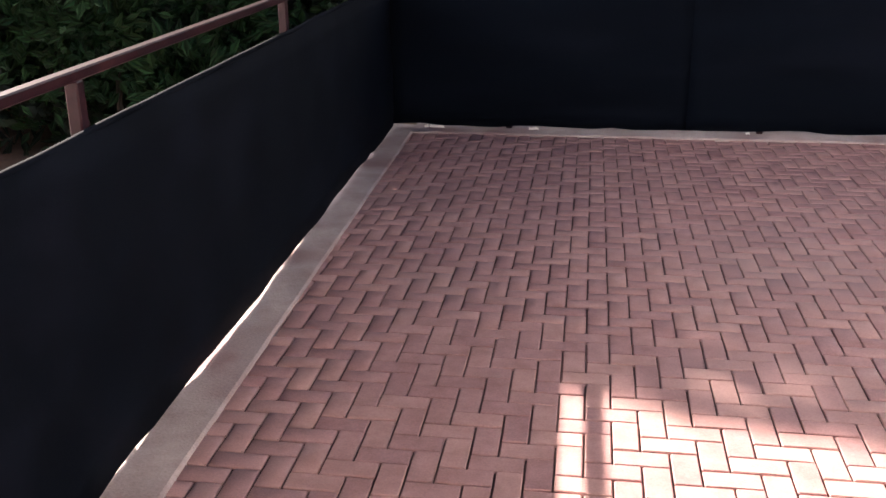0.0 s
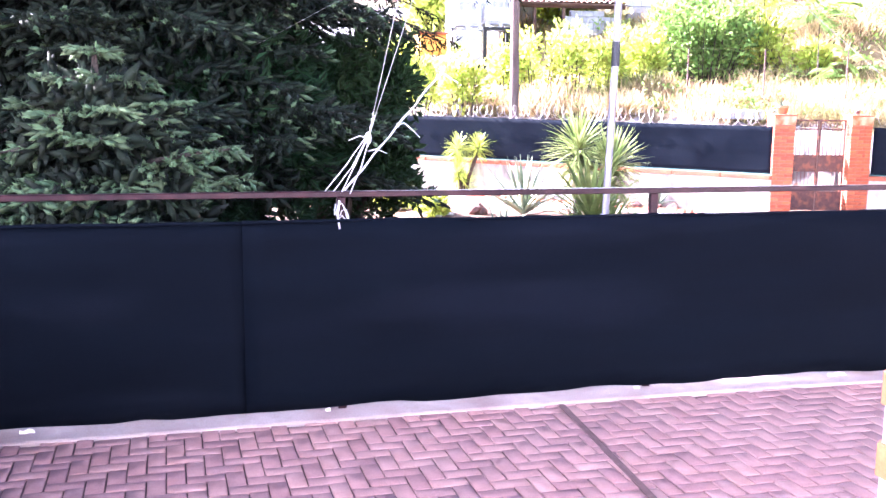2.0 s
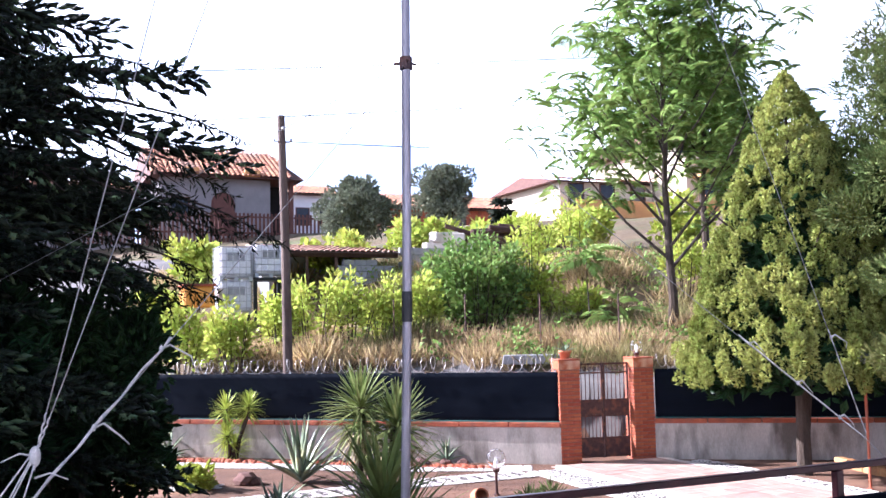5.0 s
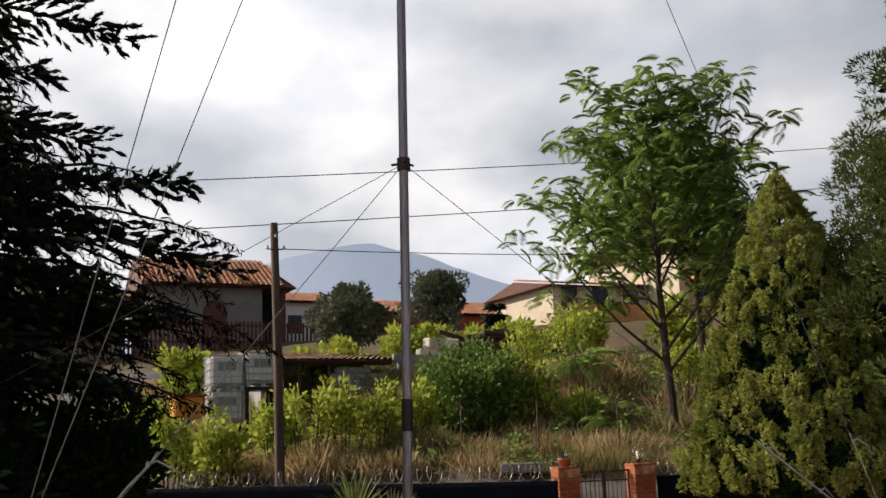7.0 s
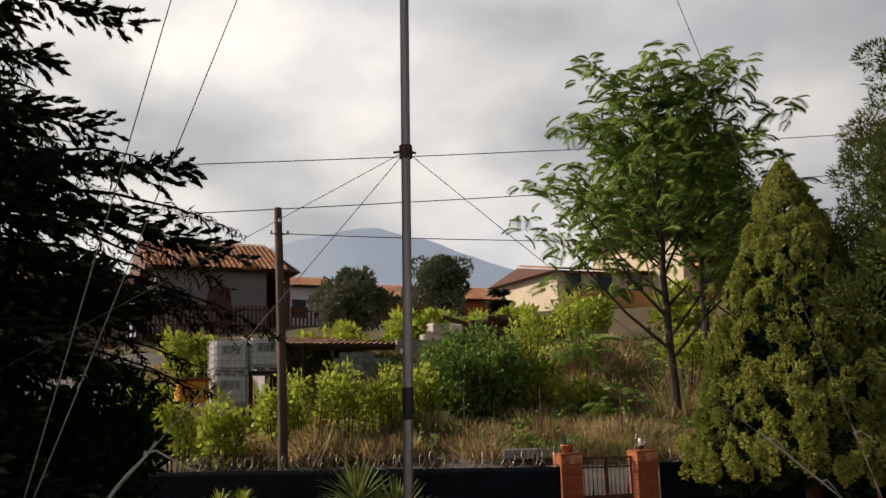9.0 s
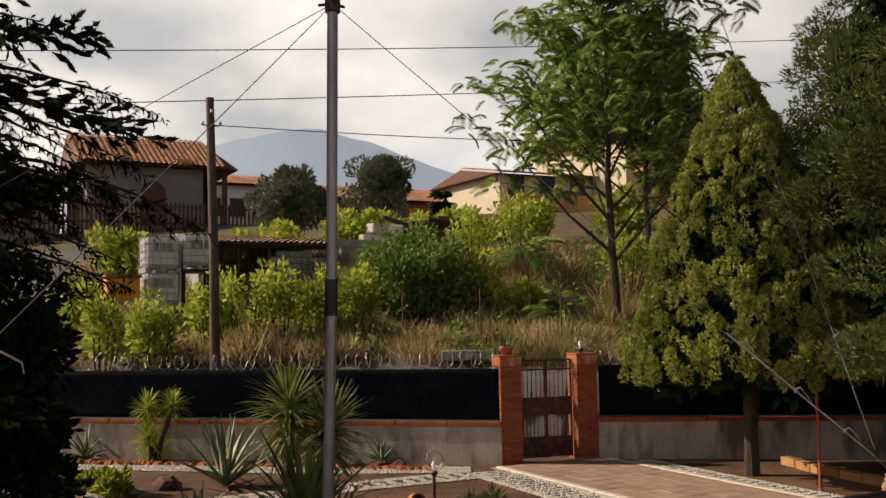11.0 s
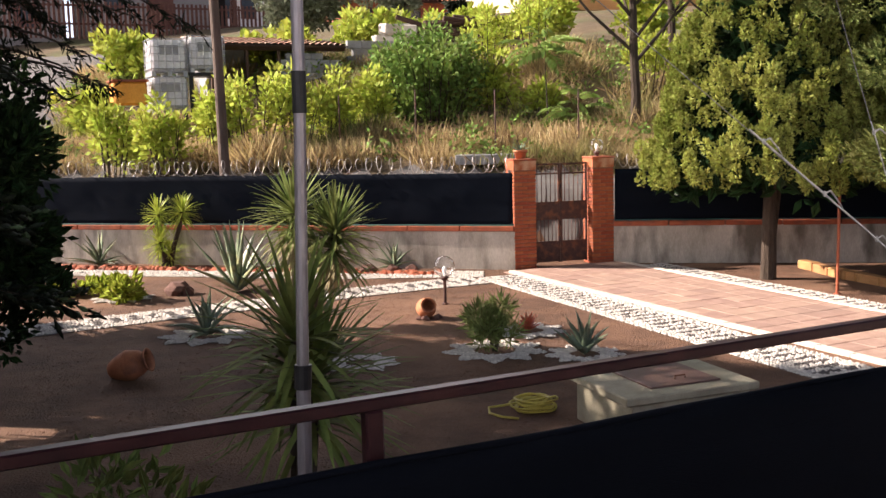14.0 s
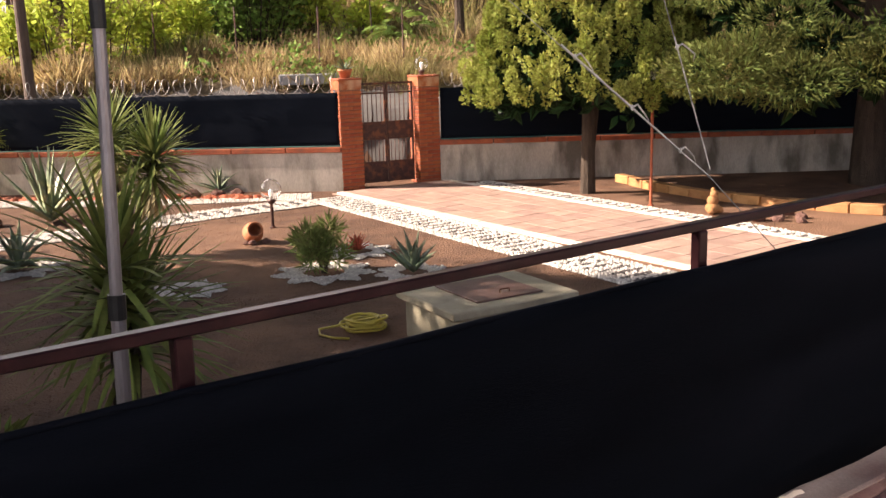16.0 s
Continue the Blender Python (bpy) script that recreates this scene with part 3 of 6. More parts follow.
def net_mesh(p, q, z0, z1, seed, bulge=0.02, hem=True, mat=M_NET):
    """Netting hung from p to q, with slack and a torn lower edge."""
    p, q = Vector(p), Vector(q)
    d = q - p
    ln = d.length
    nrm = Vector((-d.y, d.x)).normalized()
    nu, nv = max(8, int(ln / 0.12)), 9
    V = []
    for i in range(nu + 1):
        for j in range(nv + 1):
            u, v = i / nu, j / nv
            s = u * ln
            off = bulge * (noise.noise(Vector((s * 1.1, v * 1.6, seed))) + 0.4 * noise.noise(Vector((s * 4, v * 5, seed))))
            low = z0 + (fall((p + d * u).x, (p + d * u).y) if mat is M_NET else 0.0)
            zz = low + (z1 - low) * v
            if j == 0:
                zz += 0.022 * noise.noise(Vector((s * 2.6, seed, 0))) + 0.012 * noise.noise(Vector((s * 9, seed, 3)))
            if j == nv:
                zz += 0.006 * noise.noise(Vector((s * 2.0, seed, 7)))
            c = p + d * u + nrm * off
            V.append((c.x, c.y, zz))
    F = [(i * (nv + 1) + j, (i + 1) * (nv + 1) + j, (i + 1) * (nv + 1) + j + 1, i * (nv + 1) + j + 1) for i in range(nu) for j in range(nv)]
    me = array_mesh("net", np.array(V), np.array(F), mat, True)
    return me


def thick(ob, t):
    md = ob.modifiers.new("thickness", "SOLIDIFY")
    md.thickness = t
    return ob


def hem_tube(p, q, z, r, mat, name, parent, seed, label=""):
    p, q = Vector(p), Vector(q)
    n = max(6, int((q - p).length / 0.15))
    pts = []
    for i in range(n + 1):
        c = p.lerp(q, i / n)
        pts.append((c.x, c.y, z + 0.007 * noise.noise(Vector((i * 0.35, seed, 0)))))
    return part(name, MB().tube(pts, r, 6), mat, parent, label, True)


def make_railing(name, p, q, posts, label, seed):
    """Railing along p-q (on plan): square top rail, posts, a lower bar and dark netting tied to it."""
    p, q = Vector(p), Vector(q)
    d = (q - p).normalized()
    ang = math.degrees(math.atan2(d.y, d.x))
    ln = (q - p).length
    r = thing(name, pose(p.x, p.y, 0, 0, 0, ang), label, "railing")
    part("top_rail", MB().box(-0.02, -0.017, 1.012, ln + 0.02, 0.017, 1.04, 0.004), M_RAIL, r, "red-brown painted steel top rail")
    part("lower_bar", MB().box(0, -0.012, 0.10, ln, 0.012, 0.13, 0.003), M_RAIL, r)
    post = MB().box(-0.02, -0.018, -0.058, 0.02, 0.016, 1.012, 0.004).mesh("post", M_RAIL)
    plate = MB().box(-0.05, -0.04, -0.06, 0.05, 0.04, -0.03, 0.002).mesh("base_plate", M_RAIL)
    for s in posts:
        po = part("post", post, M_RAIL, r, m=pose(s, 0, 0))
        part("base_plate", plate, M_RAIL, po)
    return r


FRONT_POSTS = [0.80, 2.38, 3.92, 5.52, 7.03, 8.58]
make_railing("front_railing", (CORNER.x, EDGE_Y + 0.035), (9.4, EDGE_Y + 0.035), FRONT_POSTS, "red-brown steel railing along the terrace's front edge", 1)
SIDE_END = Vector((side_x(-1.6), -1.6))
out = Vector((-LEAN_L.y, LEAN_L.x)) * -0.035
make_railing("side_railing", CORNER + out, SIDE_END + out, [0.03, 2.36, 4.23, 6.10, 7.95], "red-brown steel railing along the terrace's side", 2)


def make_net(name, p, q, z0, z1, seed, label):
    n = thing(name, Matrix.Identity(4), label, "netting")
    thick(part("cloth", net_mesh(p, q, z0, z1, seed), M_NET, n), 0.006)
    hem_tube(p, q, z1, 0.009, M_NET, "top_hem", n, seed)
    rnd = random.Random(seed)
    p, q = Vector(p), Vector(q)
    ln = (q - p).length
    d = (q - p) / ln
    ang = math.degrees(math.atan2(d.y, d.x))
    # pale scraps stand in for lit gaps beneath the torn hem
    for k in range(int(ln * 1.6)):
        c = p + d * rnd.uniform(0.1, ln - 0.1)
        w, hgt = rnd.uniform(0.012, 0.06), rnd.uniform(0.008, 0.024)
        mb = MB().add([(-w, -0.012, 0), (-w * 0.3, -0.016, 0), (w * 0.4, -0.012, 0.002), (w, -0.014, 0), (w * 0.8, -0.006, hgt * 0.7), (w * 0.2, -0.004, hgt), (-w * 0.5, -0.006, hgt * 0.6), (-w, -0.004, hgt * 0.8),
                       (0, 0.004, 0.0)], [(0, 1, 6, 7), (1, 2, 5, 6), (2, 3, 4, 5), (7, 6, 8), (6, 5, 8), (5, 4, 8)])
        part("lit_gap_scrap", mb, M_EDGE, n, "pale frayed scrap standing in for a lit gap below the net", m=pose(c.x, c.y, z0 - 0.016 + fall(c.x, c.y), 0, 0, ang + rnd.uniform(-8, 8)))
    return n


ny = EDGE_Y - 0.006
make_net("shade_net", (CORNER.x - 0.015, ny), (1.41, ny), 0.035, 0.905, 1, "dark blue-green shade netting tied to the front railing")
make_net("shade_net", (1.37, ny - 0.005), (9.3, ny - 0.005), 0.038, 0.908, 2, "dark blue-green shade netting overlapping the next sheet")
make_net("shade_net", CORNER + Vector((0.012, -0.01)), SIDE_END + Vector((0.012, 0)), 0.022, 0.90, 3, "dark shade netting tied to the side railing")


def make_house_shell():
    """Own house behind the camera, unseen walls added for bounced light, and the porch pillar with a tiled foot."""
    w = MB().box(side_x(-1.7) - 3.0, -1.95, 0.0, 9.4, -1.70, 3.2, 0.01)
    solid("wall_house", w, M_PLASTER, "unseen white plastered house wall closing the terrace behind", "wall", kind="structure")
    w = MB().box(8.9, -1.70, 0.0, 9.15, 3.4, 3.2, 0.01)
    solid("wall_wing", w, M_PLASTER, "unseen white plastered house wall closing the terrace's side", "wall", kind="structure")
    t = thing("porch_pillar", pose(3.275, 3.94, -0.03), "white plastered porch pillar with a red tiled foot", "pillar")
    part("shaft", MB().box(-0.20, -0.20, 0.82, 0.20, 0.20, 3.2, 0.012), M_PLASTER, t)
    part("core", MB().box(-0.195, -0.195, 0.0, 0.195, 0.195, 0.82), M_EDGE, t, "pale mortar joints")
    tile_x = MB().box(-0.096, -0.008, 0.0, 0.096, 0.008, 0.095, 0.003).mesh("tile", M_BRICKTILE)
    for side in range(4):
        for row in range(8):
            for c in (-1, 0, 1):
                off = 0.1 if row % 2 else 0.0
                x = c * 0.2 - 0.0 + off
                if abs(x) > 0.15:
                    continue
                part("tile", tile_x, M_BRICKTILE, t, m=pose(0, 0, 0, 0, 0, 90 * side) @ pose(x, -0.203, 0.006 + row * 0.102))


make_house_shell()

# ---- boundary wall, gate, pillars ----
CAP_Z = -0.24
NET_TOP = 0.72


def on_plan(p, d, s):
    c = Vector(p) + Vector(d) * s
    return c


def make_boundary(name, start, d, nrm, ln, seed):
    """Rendered wall with a red cap; local x runs along it, y away from the garden."""
    ang = math.degrees(math.atan2(d.y, d.x))
    m = pose(start.x, start.y, 0, 0, 0, ang)
    w = thing(name, m, "stained grey rendered wall with a red cap", "wall", kind="structure")
    body = MB()
    n = int(ln / 0.4)
    V, F = [], []
    for i in range(n + 1):
        x = ln * i / n
        for z, y in ((G - 0.1, 0.0), (G + 0.25, 0.006), (CAP_Z - 0.09, 0.0)):
            V.append((x, y + 0.012 * noise.noise(Vector((x, z * 2, seed))), z))
        V += [(x, 0.2, CAP_Z - 0.09), (x, 0.2, G - 0.1)]
    for i in range(n):
        for j in range(4):
            F.append((i * 5 + j, (i + 1) * 5 + j, (i + 1) * 5 + j + 1, i * 5 + j + 1))
    F += [(0, 1, 2, 3, 4), tuple(n * 5 + j for j in (4, 3, 2, 1, 0))]
    body.add(V, F)
    part("wall_body", body, M_WALL, w, "stained grey render")
    cap = MB().box(-0.0, -0.03, CAP_Z - 0.088, 0.98, 0.23, CAP_Z, 0.008).mesh("cap_stone", M_CAP)
    for i in range(int(ln)):
        part("cap_stone", cap, M_CAP, w, m=pose(i, 0, 0.002 * (i % 3)))
    # netting and its posts
    f = thing(name.replace("wall", "net"), m, "dark blue-green shade netting on the boundary wall", "netting")
    thick(part("cloth", net_mesh((0.02, 0.06), (ln, 0.06), CAP_Z + 0.01, NET_TOP, seed + 5, 0.02, True, M_NETLIT), M_NETLIT, f), 0.006)
    part("lower_hem", MB().tube([(x, 0.05, CAP_Z + 0.018 + 0.006 * noise.noise(Vector((x, seed, 0)))) for x in np.linspace(0.02, ln, int(ln * 3))], 0.012, 6), M_HEM, f, "pale green lower hem")
    post = MB().box(-0.02, 0.08, CAP_Z, 0.02, 0.12, NET_TOP + 0.04, 0.004).mesh("post", M_STEEL)
    for i in range(int(ln / 2) + 1):
        part("post", post, M_STEEL, f, m=pose(min(ln - 0.1, 0.3 + i * 2.0), 0, 0))
    # coiled barbed wire along the top
    c = thing(name.replace("wall", "wire"), m, "coils of rusty barbed wire over the netting", "barbed wire")
    rnd = random.Random(seed)
    s = 0.0
    while s < ln:
        seg = min(3.0, ln - s)
        pts = []
        turns = int(seg / 0.2)
        for k in range(turns * 9):
            a = 2 * math.pi * k / 9
            x = s + seg * k / (turns * 9)
            rr = 0.15 + 0.07 * noise.noise(Vector((x * 2.3, seed, 1)))
            pts.append((x + 0.10 * noise.noise(Vector((x * 4, seed, 9))) + rr * (0.25 + 0.6 * noise.noise(Vector((x * 0.9, seed, 5)))) * math.cos(a), 0.10 + rr * 0.8 * math.cos(a), NET_TOP + 0.15 + rr * math.sin(a)))
        part("coil", MB().tube(pts, 0.0055, 4), M_COIL, c)
        s += 3.0
    return w


LEFT_LEN, RIGHT_LEN = 18.0, 13.0
left_start = GATE_L - DIR_L * LEFT_LEN
make_boundary("wall_left", left_start, DIR_L, NRM_L, LEFT_LEN, 3)
make_boundary("wall_right", GATE_R + DIR_R * 0.0, DIR_R, NRM_R, RIGHT_LEN, 4)

GATE_DIR = (GATE_R - GATE_L).normalized()
GATE_ANG = math.degrees(math.atan2(GATE_DIR.y, GATE_DIR.x))
PILLAR_W, PILLAR_TOP = 0.42, 0.96


def make_pillar(x, label):
    m = pose(GATE_L.x, GATE_L.y, 0, 0, 0, GATE_ANG) @ pose(x, 0, 0)
    p = thing("gate_pillar", m, label, "pillar", "gate pillars")
    w = PILLAR_W
    part("core", MB().box(0.012, 0.012, G - 0.05, w - 0.012, w - 0.012, PILLAR_TOP - 0.20), M_MORTAR, p)
    part("head", MB().box(-0.006, -0.006, PILLAR_TOP - 0.20, w + 0.006, w + 0.006, PILLAR_TOP - 0.03, 0.008), M_PILLAR, p, "smooth red head block")
    part("cap", MB().box(-0.02, -0.02, PILLAR_TOP - 0.03, w + 0.02, w + 0.02, PILLAR_TOP, 0.01), M_CAP, p, "flat red tile cap")
    hz = 0.068
    n = int((PILLAR_TOP - 0.20 - G) / hz)
    a = w * 0.62
    long_b = MB().box(0, 0, 0, a - 0.006, 0.12, hz - 0.014, 0.006).mesh("brick", M_PILLAR)
    short_b = MB().box(0, 0, 0, w - a, 0.12, hz - 0.014, 0.006).mesh("brick", M_PILLAR)
    rnd = random.Random(int(x * 100))
    for i in range(n):
        z = G + 0.005 + i * hz
        for side in range(4):
            tm = pose(w / 2, w / 2, z, 0, 0, 90 * side) @ pose(-w / 2, -w / 2 + rnd.uniform(-0.004, 0.003), 0)
            first, second = (long_b, short_b) if (i + side) % 2 else (short_b, long_b)
            x2 = a if first is long_b else w - a + 0.006
            part("brick", first, M_PILLAR, p, m=tm)
            part("brick", second, M_PILLAR, p, m=tm @ pose(x2, rnd.uniform(-0.003, 0.003), 0))
    return p


make_pillar(0.0, "red brick gate pillar with a potted plant on its cap")
GATE_W = (GATE_R - GATE_L).length
make_pillar(GATE_W - PILLAR_W, "red brick gate pillar with a globe lamp on its cap")


def make_gate():
    x0, x1 = PILLAR_W + 0.02, GATE_W - PILLAR_W - 0.02
    m = pose(GATE_L.x, GATE_L.y, 0, 0, 0, GATE_ANG) @ pose(0, 0.22, 0)
    mid = (x0 + x1) / 2
    g = thing("metal_gate", m, "dark brown iron double gate with bars, closed", "gate")
    for a, b in ((x0, mid - 0.006), (mid + 0.006, x1)):
        leaf = part("gate_leaf", MB().box(a, -0.018, G + 0.06, a + 0.035, 0.018, 0.86, 0.003).box(b - 0.035, -0.018, G + 0.06, b, 0.018, 0.86, 0.003)
                    .box(a, -0.016, 0.825, b, 0.016, 0.86, 0.003).box(a, -0.016, 0.12, b, 0.016, 0.16, 0.003).box(a, -0.016, -0.17, b, 0.016, -0.13, 0.003)
                    .box(a, -0.016, -0.60, b, 0.016, -0.565, 0.003).box(a, -0.016, 0.66, b, 0.016, 0.685, 0.003), M_IRON, g)
        part("lower_panel", MB().box(a + 0.03, -0.006, G + 0.07, b - 0.03, 0.006, -0.60), M_IRON, leaf)
        part("middle_panel", MB().box(a + 0.03, -0.006, -0.13, b - 0.03, 0.006, 0.12), M_IRON, leaf)
        bar = MB().tube([(0, 0, 0.16), (0, 0, 0.80)], 0.008, 6).mesh("bar", M_IRON, True)
        low = MB().tube([(0, 0, -0.66), (0, 0, -0.10)], 0.007, 6).mesh("bar", M_IRON, True)
        for i in range(1, 6):
            x = a + (b - a) * i / 6
            part("bar", bar, M_IRON, leaf, m=pose(x, 0, 0))
        for i in range(1, 7):
            x = a + (b - a) * i / 7
            part("bar", low, M_IRON, leaf, m=pose(x, 0, 0))
        ring = MB().tube([(0.035 * math.cos(t), 0, 0.755 + 0.035 * math.sin(t)) for t in np.linspace(0, 6.3, 14)], 0.006, 5).mesh("scroll", M_IRON, True)
        for i in range(5):
            part("scroll", ring, M_IRON, leaf, m=pose(a + (b - a) * (i + 0.5) / 5, 0, 0))


make_gate()


def globe_lamp(name, m, r, stem, label):
    g = thing(name, m, label, "lamp", "globe lamps")
    part("stem", MB().lathe([(0.001, 0), (0.05, 0.0), (0.05, 0.015), (0.024, 0.03), (0.024, stem - 0.05), (0.045, stem - 0.04), (0.06, stem), (0.05, stem + 0.02), (0.001, stem + 0.02)], 14), M_IRON, g, "dark metal stem")
    prof = [(max(0.001, r * math.sin(a)), stem + 0.005 + r - r * math.cos(a)) for a in np.linspace(0.35, math.pi, 12)]
    inner = [(max(0.001, (r - 0.004) * math.sin(a)), stem + 0.005 + r - (r - 0.004) * math.cos(a)) for a in np.linspace(math.pi, 0.36, 12)]
    gl = part("globe", MB().lathe(prof + inner, 20), M_GLOBE, g, "clear glass globe", True)
    gl.visible_shadow = False
    part("bulb", MB().lathe([(0.001, stem + 0.01), (0.02, stem + 0.015), (0.02, stem + 0.06), (0.035, stem + 0.10), (0.032, stem + 0.14), (0.001, stem + 0.165)], 12), M_WHITEP, g, "white bulb", True)
    return g


gp = pose(GATE_L.x, GATE_L.y, 0, 0, 0, GATE_ANG)
globe_lamp("globe_lamp", gp @ pose(GATE_W - PILLAR_W / 2 - 0.03, PILLAR_W / 2, PILLAR_TOP), 0.125, 0.07, "clear glass globe lamp on the gate pillar")
globe_lamp("globe_lamp", pose(9.05, 17.36, G), 0.155, 0.40, "clear glass globe lamp on a short dark post in the soil")


# ---- rosettes: agaves, yuccas ----
def leaf_shape(length, width, bend, keel=0.25, seg=6, thickness=0.0):
    """One strap leaf along +y, rising and bending down at its tip."""
    mb = MB()
    vs = []
    for i in range(seg + 1):
        t = i / seg
        w = width * (0.75 + 0.6 * t - 1.0 * t * t) * (1 - t ** 3) * (1 - 0.02) + 0.001
        y = length * (t - 0.12 * bend * t * t)
        z = -bend * length * t * t * 0.5
        vs += [(-w / 2, y, z + keel * w), (0, y, z), (w / 2, y, z + keel * w), (0, y, z - max(thickness, 0.002) * (1 - 0.8 * t))]
    fs = []
    for i in range(seg):
        a, b = i * 4, i * 4 + 4
        fs += [(a, a + 1, b + 1, b), (a + 1, a + 2, b + 2, b + 1), (a + 2, a + 3, b + 3, b + 2), (a + 3, a, b, b + 3)]
    return mb.add(vs, fs)


def rosette(name, x, y, z, n, length, width, label, mat, seed, lo=15, hi=80, bend=0.25, category="agave", thickness=0.02):
    rnd = random.Random(seed)
    r = thing(name, pose(x, y, z), label, category)
    metas = [leaf_shape(length * k, width, b, 0.3, 6, thickness).mesh("leaf", mat, True) for k, b in ((1.0, bend), (0.85, bend * 1.6), (0.95, -bend * 0.5))]
    for i in range(n):
        t = i / max(1, n - 1)
        el = lo + (hi - lo) * t + rnd.uniform(-6, 6)
        part("leaf", metas[rnd.randrange(3)], mat, r, m=pose(0, 0, 0.02 + 0.06 * t, 0, 0, i * 137.5 + rnd.uniform(-15, 15)) @ pose(0, 0.02, 0, el, 0, 0))
    return r


def strap_head(n, length, width, seed, lo=-35, hi=85, bend=0.5, centre=(0, 0, 0)):
    """Many thin leaves round one point, joined into arrays."""
    rnd = random.Random(seed)
    V, F = [], []
    for i in range(n):
        t = (i + 0.5) / n
        el = lo + (hi - lo) * (t ** 0.9) + rnd.uniform(-8, 8)
        m = pose(*centre) @ pose(0, 0, 0.12 * length * (t - 0.5), 0, 0, i * 137.5 + rnd.uniform(-20, 20)) @ pose(0, 0.015, 0, el, 0, 0)
        ln = length * rnd.uniform(0.75, 1.1) * (0.8 + 0.2 * (1 - t))
        b = bend * rnd.uniform(0.4, 1.3) * (1.0 if el < 55 else 0.4)
        seg = 4
        n0 = len(V)
        for k in range(seg + 1):
            s = k / seg
            w = width * (0.6 + 1.0 * s - 1.5 * s * s) * 0.5 + 0.001
            yy, zz = ln * (s - 0.12 * b * s * s), -b * ln * s * s * 0.5
            for q in ((-w, yy, zz + 0.3 * w), (0, yy, zz), (w, yy, zz + 0.3 * w)):
                V.append(tuple(m @ Vector(q)))
        for k in range(seg):
            a, c = n0 + 3 * k, n0 + 3 * k + 3
            F += [(a, a + 1, c + 1, c), (a + 1, a + 2, c + 2, c + 1)]
    return np.array(V), np.array(F)


def yucca(name, base, heads, mat, label, seed, n=90, length=0.5, width=0.035, dry=True, trunk_r=0.06):
    """heads: (dx, dy, height) above the base."""
    y = thing(name, pose(*base), label, "yucca")
    rnd = random.Random(seed)
    for k, (dx, dy, h) in enumerate(heads):
        pts = [(dx * 0.2 * k, 0, -0.03), (dx * 0.45, dy * 0.45, h * 0.4), (dx * 0.85, dy * 0.85, h * 0.75), (dx, dy, h)]
        tr = part("trunk", MB().tube(pts, [trunk_r * 1.3, trunk_r, trunk_r * 0.9, trunk_r * 0.8], 10), M_BARK, y)
        part("leaves", array_mesh("leaves", *strap_head(n, length, width, seed + k, -20, 85, 0.45, (dx, dy, h)), mat, True), mat, y, "stiff pointed leaves")
        part("lower_leaves", array_mesh("lower_leaves", *strap_head(int(n * 0.6), length, width, seed + 40 + k, -35, 40, 0.6, (dx * 0.93, dy * 0.93, h - 0.28 * length)), mat, True), mat, y)
        if dry:
            part("dry_leaves", array_mesh("dry_leaves", *strap_head(int(n * 0.35), length * 0.9, width, seed + 20 + k, -75, -15, 0.3, (dx * 0.9, dy * 0.9, h - 0.4 * length)), M_YUCCADRY, True), M_YUCCADRY, y, "hanging straw-coloured dry leaves")
    return y


# ---- garden: paths, pebbles, pots ----
PEB_V = np.array([(math.cos(a), math.sin(a), 0.0) for a in np.arange(6) * math.pi / 3] + [(0.55 * math.cos(a), 0.55 * math.sin(a), 0.75) for a in np.arange(3) * 2.094 + 0.3])
PEB_F = np.array([(0, 1, 6), (1, 2, 7), (1, 7, 6), (2, 3, 7), (3, 4, 8), (3, 8, 7), (4, 5, 8), (5, 0, 6), (5, 6, 8), (6, 7, 8)])


def pebbles(P, r, seed):
    g = np.random.default_rng(seed)
    n = len(P)
    a = g.uniform(0, 6.28, n)
    R = np.zeros((n, 3, 3))
    R[:, 0, 0], R[:, 0, 1], R[:, 1, 0], R[:, 1, 1], R[:, 2, 2] = np.cos(a), -np.sin(a), np.sin(a), np.cos(a), 1
    S = np.stack([r * g.uniform(0.8, 1.35, n), r * g.uniform(0.6, 1.0, n), r * g.uniform(0.5, 1.0, n)], axis=1)
    return stamp(PEB_V, PEB_F, P, R, S)


